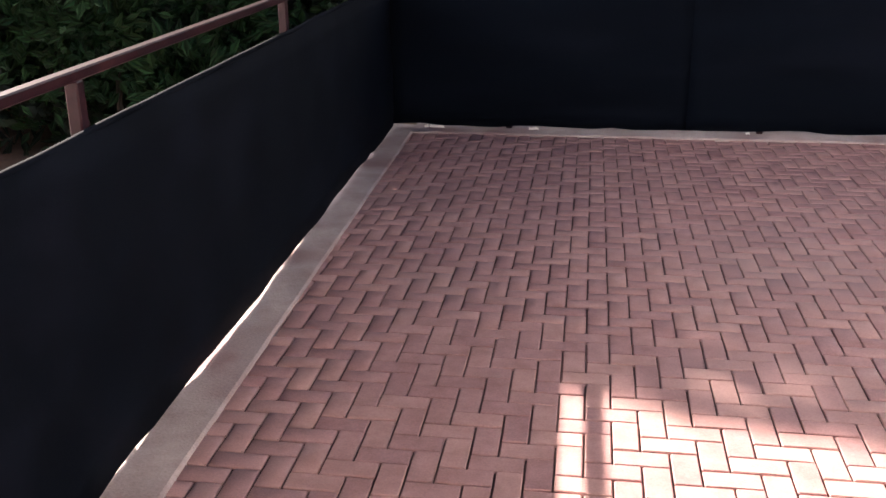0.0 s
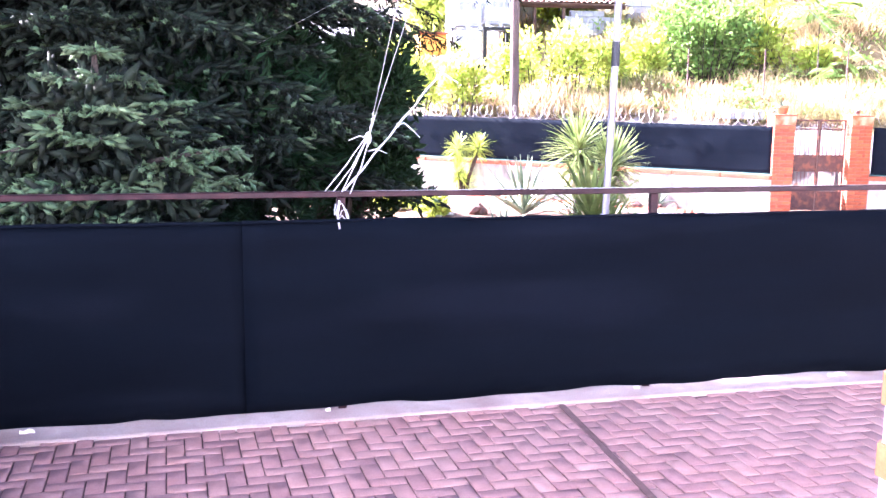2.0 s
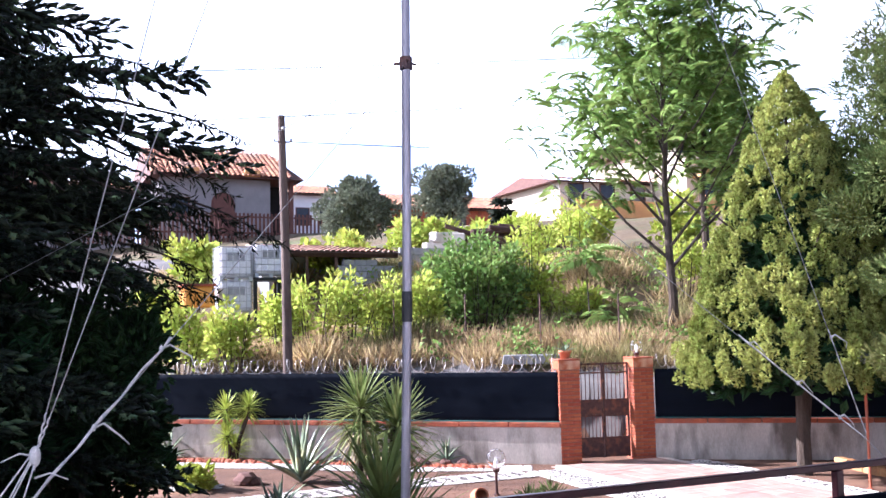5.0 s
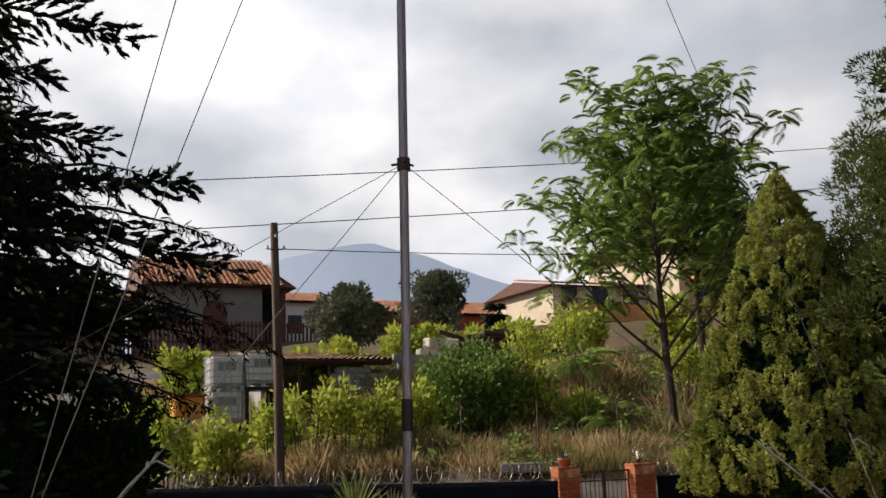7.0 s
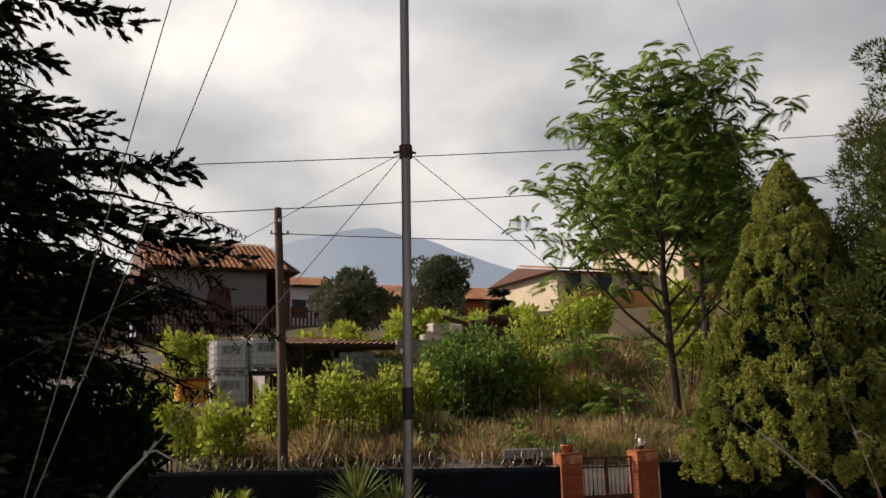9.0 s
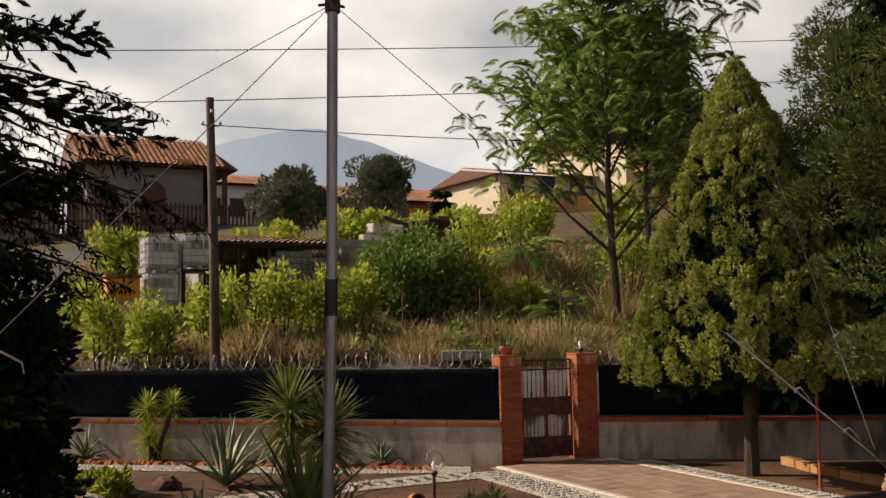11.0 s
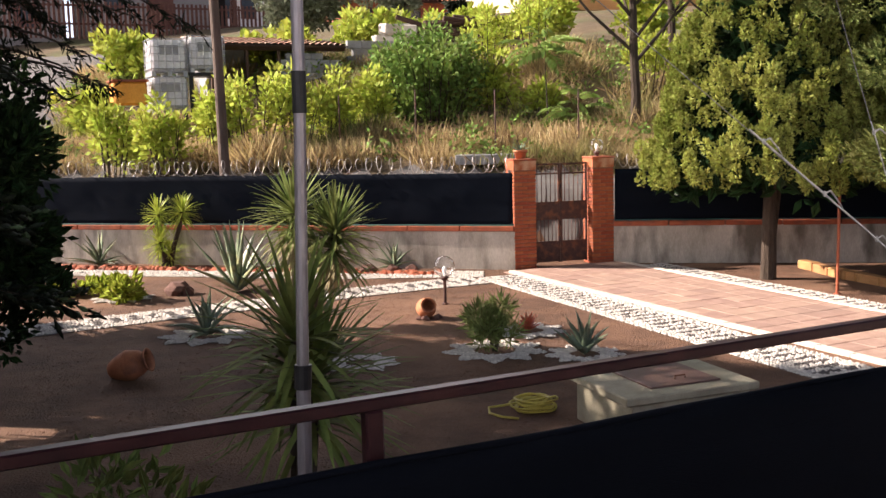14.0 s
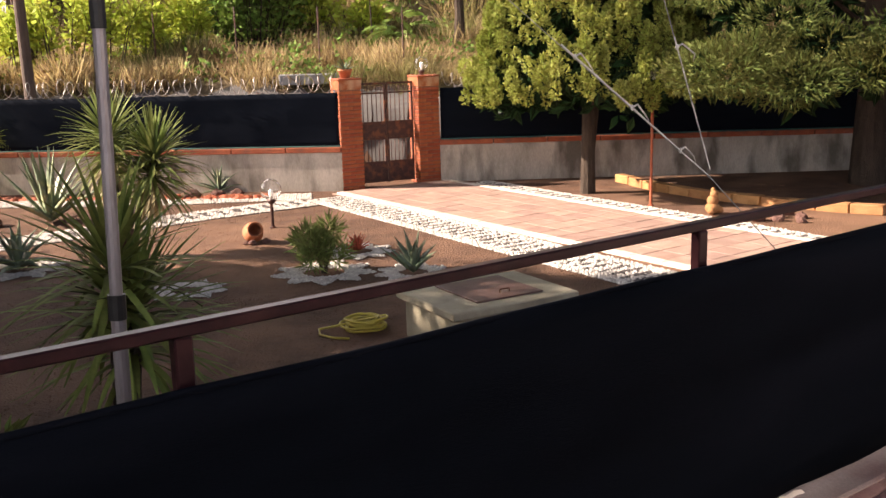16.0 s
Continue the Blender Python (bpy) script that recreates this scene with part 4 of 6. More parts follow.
def pebble_band(name, line, width, seed, label, pitch=0.24, edge=0.16):
    """Band of pebbles along a line on plan: white rims and white rungs over dark stones."""
    g = np.random.default_rng(seed)
    line = [np.array(p, dtype=float) for p in line]
    white, dark, bedv, bedf = [], [], [], []
    run = 0.0
    for a, b in zip(line, line[1:]):
        d = b - a
        ln = np.linalg.norm(d)
        d /= ln
        nrm = np.array([-d[1], d[0]])
        n0 = len(bedv)
        for q in (a - nrm * width / 2, b - nrm * width / 2, b + nrm * width / 2, a + nrm * width / 2):
            bedv.append((q[0], q[1], G + 0.006))
        bedf.append((n0, n0 + 1, n0 + 2, n0 + 3))
        step = 0.042
        for s in np.arange(0.02, ln, step):
            for w in np.arange(-width / 2 + 0.02, width / 2, step):
                u, v = s + g.uniform(-0.012, 0.012), w + g.uniform(-0.012, 0.012)
                q = a + d * u + nrm * v
                rim = abs(abs(v) - width / 2) < edge + g.normal(0, 0.014)
                rung = ((run + u + g.normal(0, 0.012)) % pitch) < pitch * 0.52 or g.uniform() < 0.05
                z = G + 0.008 + g.uniform(0, 0.008)
                (white if rim or rung else dark).append((q[0], q[1], z))
        run += ln
    t = thing(name, Matrix.Identity(4), label, "pebble path", kind="stuff")
    part("bed", array_mesh("bed", np.array(bedv), np.array(bedf), M_PEBBED), M_PEBBED, t)
    part("white_stones", array_mesh("white_stones", *pebbles(np.array(white), 0.027, seed), M_PEBBLE), M_PEBBLE, t, "white pebbles")
    part("dark_stones", array_mesh("dark_stones", *pebbles(np.array(dark), 0.022, seed + 1), M_DARKPEB), M_DARKPEB, t, "dark pebbles")


pebble_band("pebble_band", [(11.02, 19.15), (10.85, 15.6), (10.72, 13.3), (10.62, 11.0), (10.5, 8.0)], 0.86, 11, "band of white and dark pebbles beside the paved path", 0.19)
pebble_band("pebble_band", [(13.98, 18.75), (13.86, 16.0), (13.80, 13.5), (13.62, 11.0), (13.5, 8.0)], 0.50, 12, "narrow band of pebbles beside the paved path", 0.2, 0.10)
pebble_band("pebble_band", [(2.6, 18.62), (4.4, 18.75), (6.3, 18.9), (8.6, 19.05), (10.55, 19.02)], 0.80, 13, "cross path of white and dark pebbles between flower beds", 0.26, 0.18)
pebble_band("pebble_band", [(2.6, 26.0), (4.7, 24.2), (6.75, 22.55), (8.6, 20.9), (10.9, 19.55)], 0.62, 14, "strip of white pebbles along the wall's flower bed", 0.5, 0.29)


def make_paved_path():
    p = thing("paved_path", Matrix.Identity(4), "terracotta slab path with pale edging from the gate", "path", kind="structure")
    part("bed", MB().box(11.32, 7.6, G - 0.05, 13.62, 19.55, G + 0.012), M_SLAB, p)
    slab = MB().box(-0.182, -0.182, 0, 0.182, 0.182, 0.024, 0.005).mesh("slab", M_SLAB)
    rnd = random.Random(4)
    n = 0
    for j in range(34):
        for i in range(6):
            y = 19.3 - j * 0.372
            if y < 7.9:
                continue
            x = 11.66 + i * 0.372 - (19.3 - y) * 0.012
            part("slab", slab, M_SLAB, p, m=pose(x, y, G + 0.006 + rnd.uniform(0, 0.004), rnd.uniform(-0.4, 0.4), 0, rnd.uniform(-0.6, 0.6)))
    edge = MB().box(-0.06, -0.245, 0, 0.06, 0.245, 0.045, 0.008).mesh("edging_stone", M_EDGE)
    for j in range(23):
        y = 19.2 - j * 0.5
        part("edging_stone", edge, M_EDGE, p, m=pose(11.42 - (19.3 - y) * 0.018, y, G))
        part("edging_stone", edge, M_EDGE, p, m=pose(13.66 - (19.3 - y) * 0.02, y, G))


make_paved_path()


def star(x, y, r, seed, points=9):
    g = np.random.default_rng(seed)
    P = []
    n = int(5200 * r * r)
    while len(P) < n:
        u, v = g.uniform(-r, r, 2)
        rr, a = math.hypot(u, v), math.atan2(v, u)
        k = abs(((a * points / (2 * math.pi)) % 1) * 2 - 1)
        edge = r * (0.62 + 0.38 * k)
        if r * 0.40 < rr < edge:
            P.append((x + u, y + v, G + 0.004 + g.uniform(0, 0.015)))
    V, F = pebbles(np.array(P), 0.020, seed)
    solid("pebble_star", array_mesh("pebble_star", V, F, M_PEBBLE), None, "star of white pebbles round a plant in the soil", "pebble star", "pebble stars", "stuff")


for x, y, r, s in ((8.15, 14.32, 0.62, 1), (8.92, 13.62, 0.46, 2), (9.05, 15.05, 0.50, 3), (5.47, 17.05, 0.62, 4), (5.0, 20.7, 0.5, 5), (6.6, 14.6, 0.45, 6)):
    star(x, y, r, s)


def urn(m, label, s=1.0):
    u = thing("terracotta_urn", m, label, "urn", "terracotta urns")
    prof = [(0.001, 0.0), (0.07, 0.0), (0.10, 0.05), (0.135, 0.14), (0.14, 0.22), (0.115, 0.30), (0.085, 0.345), (0.10, 0.375), (0.112, 0.39), (0.10, 0.395), (0.078, 0.36), (0.10, 0.29), (0.12, 0.21), (0.09, 0.06), (0.001, 0.04)]
    part("body", MB().lathe([(r * s, z * s) for r, z in prof], 24), M_TERRA, u, "", True)
    part("band", MB().lathe([(0.141 * s, 0.17 * s), (0.147 * s, 0.18 * s), (0.147 * s, 0.20 * s), (0.141 * s, 0.21 * s)], 24), M_TERRA, u, "raised band", True)


urn(pose(8.36, 16.60, G + 0.12, 68, 0, -15) @ pose(0, 0, -0.12), "terracotta urn lying tilted on lava stones", 0.95)
urn(pose(4.17, 15.3, G + 0.14, 74, 0, 58) @ pose(0, 0, -0.16), "terracotta urn lying on its side in the soil", 1.15)


def rock(x, y, z, r, seed, label="rough dark lava stone on the soil", mat=None, flat=0.7):
    bm = bmesh.new()
    bmesh.ops.create_icosphere(bm, subdivisions=2, radius=r)
    for v in bm.verts:
        v.co *= 1 + 0.45 * noise.noise(v.co / r * 1.3 + Vector((seed, 0, 0)))
        v.co.z *= flat
    me = bpy.data.meshes.new("rock")
    bm.to_mesh(me)
    bm.free()
    me.materials.append(mat or M_ROCK)
    solid("rock", me, None, label, "rock", "lava stones", m=pose(x, y, z + r * flat * 0.6))


for i, (x, y, r) in enumerate(((8.28, 16.42, 0.06), (8.42, 16.40, 0.05), (8.5, 16.48, 0.05), (8.22, 16.5, 0.045), (5.85, 20.6, 0.20), (5.98, 20.5, 0.12), (4.35, 21.5, 0.2), (9.3, 20.9, 0.15), (9.7, 20.75, 0.13), (10.0, 20.6, 0.12),
                              (14.3, 12.9, 0.11), (14.5, 12.7, 0.09), (14.7, 12.85, 0.10), (14.9, 12.6, 0.08), (15.0, 12.9, 0.1), (14.6, 12.4, 0.07))):
    rock(x, y, G, r, i * 3.7)
# red lava edging of the bed along the wall
bed = thing("lava_edging", Matrix.Identity(4), "row of red lava stones edging the bed", "edging", kind="stuff")
ge = np.random.default_rng(5)
tt = ge.uniform(0, 9.5, 420)
ex = np.stack([3.2 + tt * 0.743 + ge.normal(0, 0.07, 420), 26.35 - tt * 0.669 + ge.normal(0, 0.07, 420), np.full(420, G + 0.01)], axis=1)
part("stones", array_mesh("stones", *pebbles(ex, 0.085, 9), M_CAP), M_CAP, bed)


def make_clods():
    """Loose crumbs of soil and grit over the beds."""
    g = np.random.default_rng(23)
    n = 9000
    x, y = g.uniform(3.2, 17.5, n), g.uniform(9.5, 21.0, n)
    keep = ((x < 10.3) | (x > 14.2)) & np.array([behind(a, b) < -0.3 for a, b in zip(x, y)])
    P = np.stack([x, y, np.full(n, G - 0.002)], axis=1)[keep]
    V, F = pebbles(P, 0.016, 24)
    solid("soil_crumbs", array_mesh("soil_crumbs", V, F, M_SOIL), None, "loose brown crumbs of soil on the beds", "soil", kind="stuff")


make_clods()


def make_tank_box():
    b = thing("concrete_box", pose(7.97, 11.12, G, 0, 0, -6), "low concrete cistern box with a brown iron hatch", "cistern")
    part("body", MB().box(-0.57, -0.46, 0, 0.57, 0.46, 0.36, 0.012), M_BOX, b)
    part("top_slab", MB().box(-0.64, -0.50, 0.362, 0.64, 0.50, 0.43, 0.01), M_BOX, b, "pale concrete top slab")
    h = part("hatch", MB().box(-0.31, -0.33, 0.431, 0.37, 0.38, 0.447, 0.003), M_HATCH, b, "brown iron hatch")
    part("handle", MB().tube([(0.02, -0.18, 0.447), (0.02, -0.18, 0.475), (0.12, -0.18, 0.475), (0.12, -0.18, 0.447)], 0.006, 6), M_IRON, h)


make_tank_box()


def make_hose():
    rnd = random.Random(9)
    pts = []
    for k in range(9 * 26):
        a = 2 * math.pi * k / 26
        n = k / 26
        r = 0.155 + 0.045 * math.sin(n * 2.3) + 0.012 * math.sin(a * 2 + n)
        pts.append((7.30 + r * math.cos(a) + 0.02 * math.sin(n * 3.1), 12.10 + r * math.sin(a) + 0.02 * math.cos(n * 2.2), G + 0.014 + 0.010 * n + 0.006 * math.sin(a * 3 + n * 2)))
    pts += [(7.0, 12.2, G + 0.05), (6.93, 12.3, G + 0.02), (6.86, 12.16, G + 0.013), (6.9, 12.0, G + 0.013), (7.0, 11.88, G + 0.013)]
    solid("garden_hose", MB().tube(pts, 0.011, 7), M_HOSE, "coiled yellow garden hose on the soil", "hose", smooth=True)


make_hose()


def make_planter_edge():
    w = thing("block_edging", Matrix.Identity(4), "low edging of tan tuff blocks round a bed", "edging")
    pts = [Vector((15.85, 17.0)), Vector((15.5, 15.9)), Vector((15.35, 14.6)), Vector((15.5, 13.3)), Vector((15.9, 12.0))]
    blk = MB().box(-0.09, 0.01, 0, 0.09, 0.47, 0.15, 0.012).mesh("block", M_TUFF)
    for a, b in zip(pts, pts[1:]):
        d = (b - a)
        ang = math.degrees(math.atan2(d.y, d.x)) - 90
        for k in range(math.ceil(d.length / 0.48)):
            c = a + d.normalized() * 0.48 * k
            part("block", blk, M_TUFF, w, m=pose(c.x, c.y, G - 0.01, random.uniform(-2, 2), random.uniform(-2, 2), ang + random.uniform(-2, 2)))


make_planter_edge()


def make_post_lamp():
    p = thing("post_lamp", pose(14.22, 14.79, G), "thin rusty post with a small lamp head", "lamp post")
    part("post", MB().tube([(0, 0, -0.03), (0, 0, 1.9)], 0.022, 8), M_CAP, p)
    part("foot", MB().lathe([(0.001, 0), (0.05, 0), (0.05, 0.015), (0.025, 0.03)], 12), M_CAP, p)
    part("lamp_head", MB().lathe([(0.03, 1.88), (0.06, 1.92), (0.08, 2.02), (0.10, 2.05), (0.03, 2.12), (0.001, 2.14)], 12), M_STEEL, p, "grey lamp head")


make_post_lamp()


def make_figure():
    mb = MB()
    for x, y, z, r, sq in ((0, 0, 0.09, 0.11, 0.8), (0, 0, 0.20, 0.085, 1.0), (0, -0.02, 0.30, 0.06, 1.0), (-0.09, -0.05, 0.06, 0.06, 0.9), (0.09, -0.05, 0.06, 0.06, 0.9), (0, 0, 0.36, 0.03, 1.2)):
        mb.lathe([(max(0.001, r * math.sin(a)), -sq * r * math.cos(a)) for a in np.linspace(0, math.pi, 9)], 14, Matrix.Translation((x, y, z)))
    solid("garden_statue", mb, M_TUFF, "small tan clay garden ornament beside the path", "statue", smooth=True, m=pose(14.32, 13.69, G + 0.0))


make_figure()

# ---- garden plants ----
rosette("agave", 6.74, 20.3, G, 30, 1.15, 0.14, "large grey-green agave with stiff upright leaves", M_AGAVE, 1, 30, 86, 0.15)
rosette("agave", 5.47, 17.05, G, 16, 0.62, 0.13, "variegated agave with curling leaves in a pebble star", M_AGAVE, 2, 15, 84, 0.5)
rosette("agave", 8.92, 13.62, G, 16, 0.46, 0.10, "grey-green agave in a pebble star", M_AGAVE, 3, 22, 82, 0.2)
rosette("agave", 9.95, 21.2, G, 18, 0.62, 0.08, "green agave in the bed along the wall", M_AGAVE, 4, 10, 80, 0.3)
rosette("agave", 5.25, 25.1, G, 20, 0.72, 0.09, "grey-green agave in the bed along the wall", M_AGAVE, 5, 8, 78, 0.3)
rosette("agave", 3.7, 26.2, G, 18, 0.7, 0.09, "grey-green agave in the bed along the wall", M_AGAVE, 6, 12, 80, 0.3)

yucca("yucca", (6.35, 24.0, G), [(-0.12, 0.0, 1.05), (0.32, -0.15, 1.08), (-0.12, -0.1, 0.52), (0.1, 0.1, 0.2)], M_YUCCAY, "bright yellow-green yucca with several heads", 31, 80, 0.46, 0.035, False, 0.045)
yucca("yucca", (6.67, 16.94, G), [(0.0, 0.0, 1.52), (0.40, -0.42, 1.26)], M_YUCCA, "tall spiky yucca with two heads and a dry skirt", 32, 150, 0.78, 0.050, True, 0.07)
yucca("strap_palm", (4.45, 10.3, G), [(0.02, 0.0, 1.32), (0.14, 0.10, 1.0)], M_PALM, "large green strap-leaved yucca beside the mast", 33, 76, 0.80, 0.058, False, 0.06)


def leafy_plant(name, x, y, z, n, radii, size, mat, label, seed, shape=None, category="plant", lumps=7, hollow=0.4, lump_r=0.55):
    t = thing(name, pose(x, y, z), label, category)
    V, F = leaf_cloud(n, (0, 0, radii[2]), radii, size, shape or LEAF, 0.5, hollow, seed, lumps, lump_r, 0.01)
    part("leaves", array_mesh("leaves", V, F, mat), mat, t)
    st = MB()
    rnd = random.Random(seed)
    for k in range(5):
        a = rnd.uniform(0, 6.28)
        st.tube([(0.02 * math.cos(a), 0.02 * math.sin(a), -0.02), (radii[0] * 0.4 * math.cos(a), radii[1] * 0.4 * math.sin(a), radii[2] * 1.2)], [0.012, 0.004], 5)
    part("woody_base", st, M_BARK, t)
    return t


leafy_plant("rosemary_bush", 8.15, 14.32, G, 1500, (0.26, 0.26, 0.30), 0.15, M_YUCCA, "bushy narrow-leaved plant in a pebble star", 1, blade_pair(0.06, turns=1), "bush")
leafy_plant("low_shrub", 5.03, 20.6, G, 500, (0.5, 0.4, 0.16), 0.14, M_SHRUB, "low yellow-green succulent shrub in the soil", 2, TUFT, "shrub")
leafy_plant("low_shrub", 4.3, 21.5, G, 300, (0.4, 0.35, 0.14), 0.12, M_SHRUB, "low yellow-green succulent shrub in the soil", 3, TUFT, "shrub")
leafy_plant("citrus_bush", 3.35, 9.9, G, 420, (0.50, 0.45, 0.42), 0.15, M_PALM, "narrow-leaved shrub growing below the terrace edge", 4, SPRAY, "shrub")
rosette("red_succulent", 9.05, 15.05, G, 30, 0.20, 0.04, "bright red rosette succulent in a pebble star", M_RED, 8, 10, 80, 0.2, "succulent", 0.01)


def make_pot():
    p = thing("flower_pot", gp @ pose(PILLAR_W / 2, PILLAR_W / 2, PILLAR_TOP), "terracotta flower pot with a small aloe on the gate pillar", "flower pot")
    part("pot", MB().lathe([(0.001, 0), (0.085, 0), (0.115, 0.12), (0.13, 0.125), (0.13, 0.16), (0.115, 0.16), (0.10, 0.13), (0.001, 0.13)], 20), M_TERRA, p, "", True)
    lf = leaf_shape(0.26, 0.045, 0.5, 0.3, 5, 0.012).mesh("leaf", M_AGAVE, True)
    for i in range(9):
        part("leaf", lf, M_AGAVE, p, m=pose(0, 0, 0.13, 0, 0, i * 137.5) @ pose(0, 0.01, 0, 15 + i * 8, 0, 0))


make_pot()

# ---- trees ----
def fir(name, x, y, h, r, label, seed, low=0.6, tips=True, levels=34, per=9, droop=0.25, size=0.34, long_limbs=(), young=0.32, needles=None):
    g = np.random.default_rng(seed)
    t = thing(name, pose(x, y, G), label, "tree")
    wood = MB()
    wood.tube([(0, 0, -0.1), (0.05, 0, h * 0.4), (0, 0.03, h * 0.8), (0, 0, h)], [0.24, 0.17, 0.07, 0.015], 10)
    P, D, S, TP, TD, TS = [], [], [], [], [], []
    limbs = list(long_limbs)                  # height, bearing, length
    for i in range(levels):
        f = i / (levels - 1)
        z = low + (h - low) * f ** 0.92
        rr = r * (1 - f) ** 0.75 * (0.8 if i % 2 else 1.0) + 0.12
        for k in range(per):
            limbs.append((z, k * 6.283 / per + i * 1.3 + g.uniform(-0.25, 0.25), rr * g.uniform(0.72, 1.18)))
    for k, (z, a, ln) in enumerate(limbs):
        c, s = math.cos(a), math.sin(a)
        rise = g.uniform(0.0, 0.35)
        p0 = np.array([0.03 * c, 0.03 * s, z])
        def at(u):
            return p0 + np.array([c * ln * u, s * ln * u, ln * (rise * u - droop * u * u)])
        if k % 2 == 0 or ln > 1.2:
            wood.tube([tuple(at(u)) for u in (0, 0.35, 0.7, 0.97)], [0.035, 0.024, 0.014, 0.006], 5, False)
        m = int(7 + ln * 15)
        for j in range(m):
            u = 0.16 + 0.84 * (j + g.uniform(0, 1)) / m
            q = at(u)
            sd = 1 if j % 2 else -1
            side = np.array([-s * sd, c * sd, 0])
            reach = (1 - 0.72 * u) * ln * 0.50 * g.uniform(0.45, 1.0)
            d = np.array([c, s, 0]) * 0.75 + side * 0.8 + np.array([0, 0, g.uniform(-0.45, 0.12)])
            d = d / np.linalg.norm(d)
            w = 0.0                         # a side twig: stout sprigs end to end
            while w <= reach:
                e = d + g.normal(scale=0.22, size=3)
                b = q + d * w + np.array([0, 0, -0.12 * w * w])
                if w + size > reach and tips and g.uniform() < young:
                    TP.append(b); TD.append(e); TS.append(size * g.uniform(0.7, 0.95))
                else:
                    P.append(b); D.append(e); S.append(size * g.uniform(0.8, 1.2))
                w += size * 0.62
    part("trunk", wood, M_BARK, t)
    V, F = stamp(SPRIG[0], SPRIG[1], np.array(P), frames_of(np.array(D), g.uniform(0, 6, len(P))), np.array(S))
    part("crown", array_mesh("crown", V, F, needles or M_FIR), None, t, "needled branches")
    n = int(1500 * h)                           # dark filler needles round the trunk, so no sky shows through
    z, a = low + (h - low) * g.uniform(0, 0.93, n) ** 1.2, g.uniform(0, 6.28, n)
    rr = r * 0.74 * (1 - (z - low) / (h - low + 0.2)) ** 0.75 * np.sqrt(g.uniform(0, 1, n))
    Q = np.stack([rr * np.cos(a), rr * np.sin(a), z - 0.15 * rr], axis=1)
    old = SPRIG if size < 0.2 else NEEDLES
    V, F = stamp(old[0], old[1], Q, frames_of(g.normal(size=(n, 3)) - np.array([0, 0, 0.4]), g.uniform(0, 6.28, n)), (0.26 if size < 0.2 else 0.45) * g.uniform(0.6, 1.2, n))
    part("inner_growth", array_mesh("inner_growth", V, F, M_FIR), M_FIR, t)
    if TP:
        V, F = stamp(SPRIG[0], SPRIG[1], np.array(TP), frames_of(np.array(TD), g.uniform(0, 6, len(TP))), np.array(TS))
        part("young_growth", array_mesh("young_growth", V, F, M_FIRTIP), M_FIRTIP, t, "paler young tips")
    return t


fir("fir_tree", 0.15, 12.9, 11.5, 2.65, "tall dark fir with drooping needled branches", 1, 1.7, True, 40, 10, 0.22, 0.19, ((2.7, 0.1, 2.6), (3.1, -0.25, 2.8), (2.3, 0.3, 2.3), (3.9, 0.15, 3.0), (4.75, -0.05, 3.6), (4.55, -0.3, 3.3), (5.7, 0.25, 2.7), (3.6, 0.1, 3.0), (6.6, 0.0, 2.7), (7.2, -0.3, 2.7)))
# second fir stands where its shade covers the terrace beyond the sun patch
fir("fir_tree", -5.6, 11.0, 13.0, 3.6, "dark fir beside the terrace, placed to shade its floor", 2, 0.5, True, 28, 9, 0.2, 0.48)
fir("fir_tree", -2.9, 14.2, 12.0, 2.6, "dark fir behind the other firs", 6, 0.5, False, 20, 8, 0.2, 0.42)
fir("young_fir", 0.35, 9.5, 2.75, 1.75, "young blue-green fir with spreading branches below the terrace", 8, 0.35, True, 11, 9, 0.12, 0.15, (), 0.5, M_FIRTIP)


def cedar(name, x, y, h, label, seed, limbs=110):
    """Thin arching limbs hung with short drooping twigs of dark needles."""
    g = np.random.default_rng(seed)
    t = thing(name, pose(x, y, G), label, "tree")
    wood = MB()
    wood.tube([(0, 0, -0.1), (0.04, 0, h * 0.4), (0, 0.03, h * 0.8), (0, 0, h)], [0.2, 0.15, 0.07, 0.015], 10)
    P, D, S = [], [], []
    for k in range(limbs):
        f = k / (limbs - 1)
        z = 3.3 + (h - 3.5) * f ** 1.25
        a = k * 2.399 + g.uniform(-0.3, 0.3)
        ln = (4.1 if z < 5.3 else max(0.5, 2.6 * (h - z) / (h - 5.3))) * g.uniform(0.65, 1.0)
        c, s = math.cos(a), math.sin(a)
        rise, fall = g.uniform(0.18, 0.34), g.uniform(0.30, 0.46)

        def at(u, side=0.0):
            return np.array([c * ln * u - s * side, s * ln * u + c * side, z + ln * (rise * u - fall * u * u)])
        wood.tube([tuple(at(u)) for u in (0, 0.3, 0.55, 0.8, 1.0)], [0.045, 0.032, 0.022, 0.013, 0.004], 5, False)
        for j in range(int(ln * 11)):
            u = g.uniform(0.18, 1.0)
            off = g.normal(scale=0.30 * (1.1 - u))
            q = at(u, off)
            n = int(g.uniform(3, 8) * (1.15 - 0.5 * u))
            lean = np.array([c * 0.5, s * 0.5, 0]) + np.array([-s, c, 0]) * np.sign(off) * 0.35
            for m in range(n * 2):              # tufts end to end along a hanging twig
                w = 0.04 * m
                P.append(q + lean * w + np.array([0, 0, -0.35 * w - 0.9 * w * w]))
                D.append(lean + np.array([0, 0, -0.5 - 1.4 * w]) + g.normal(scale=0.55, size=3))
                S.append(g.uniform(0.08, 0.14))
    part("trunk", wood, M_BARK, t)
    V, F = stamp(NEEDLES[0], NEEDLES[1], np.array(P), frames_of(np.array(D), g.uniform(0, 6.28, len(P))), np.array(S))
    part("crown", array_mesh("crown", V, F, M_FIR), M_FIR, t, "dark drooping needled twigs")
    return t


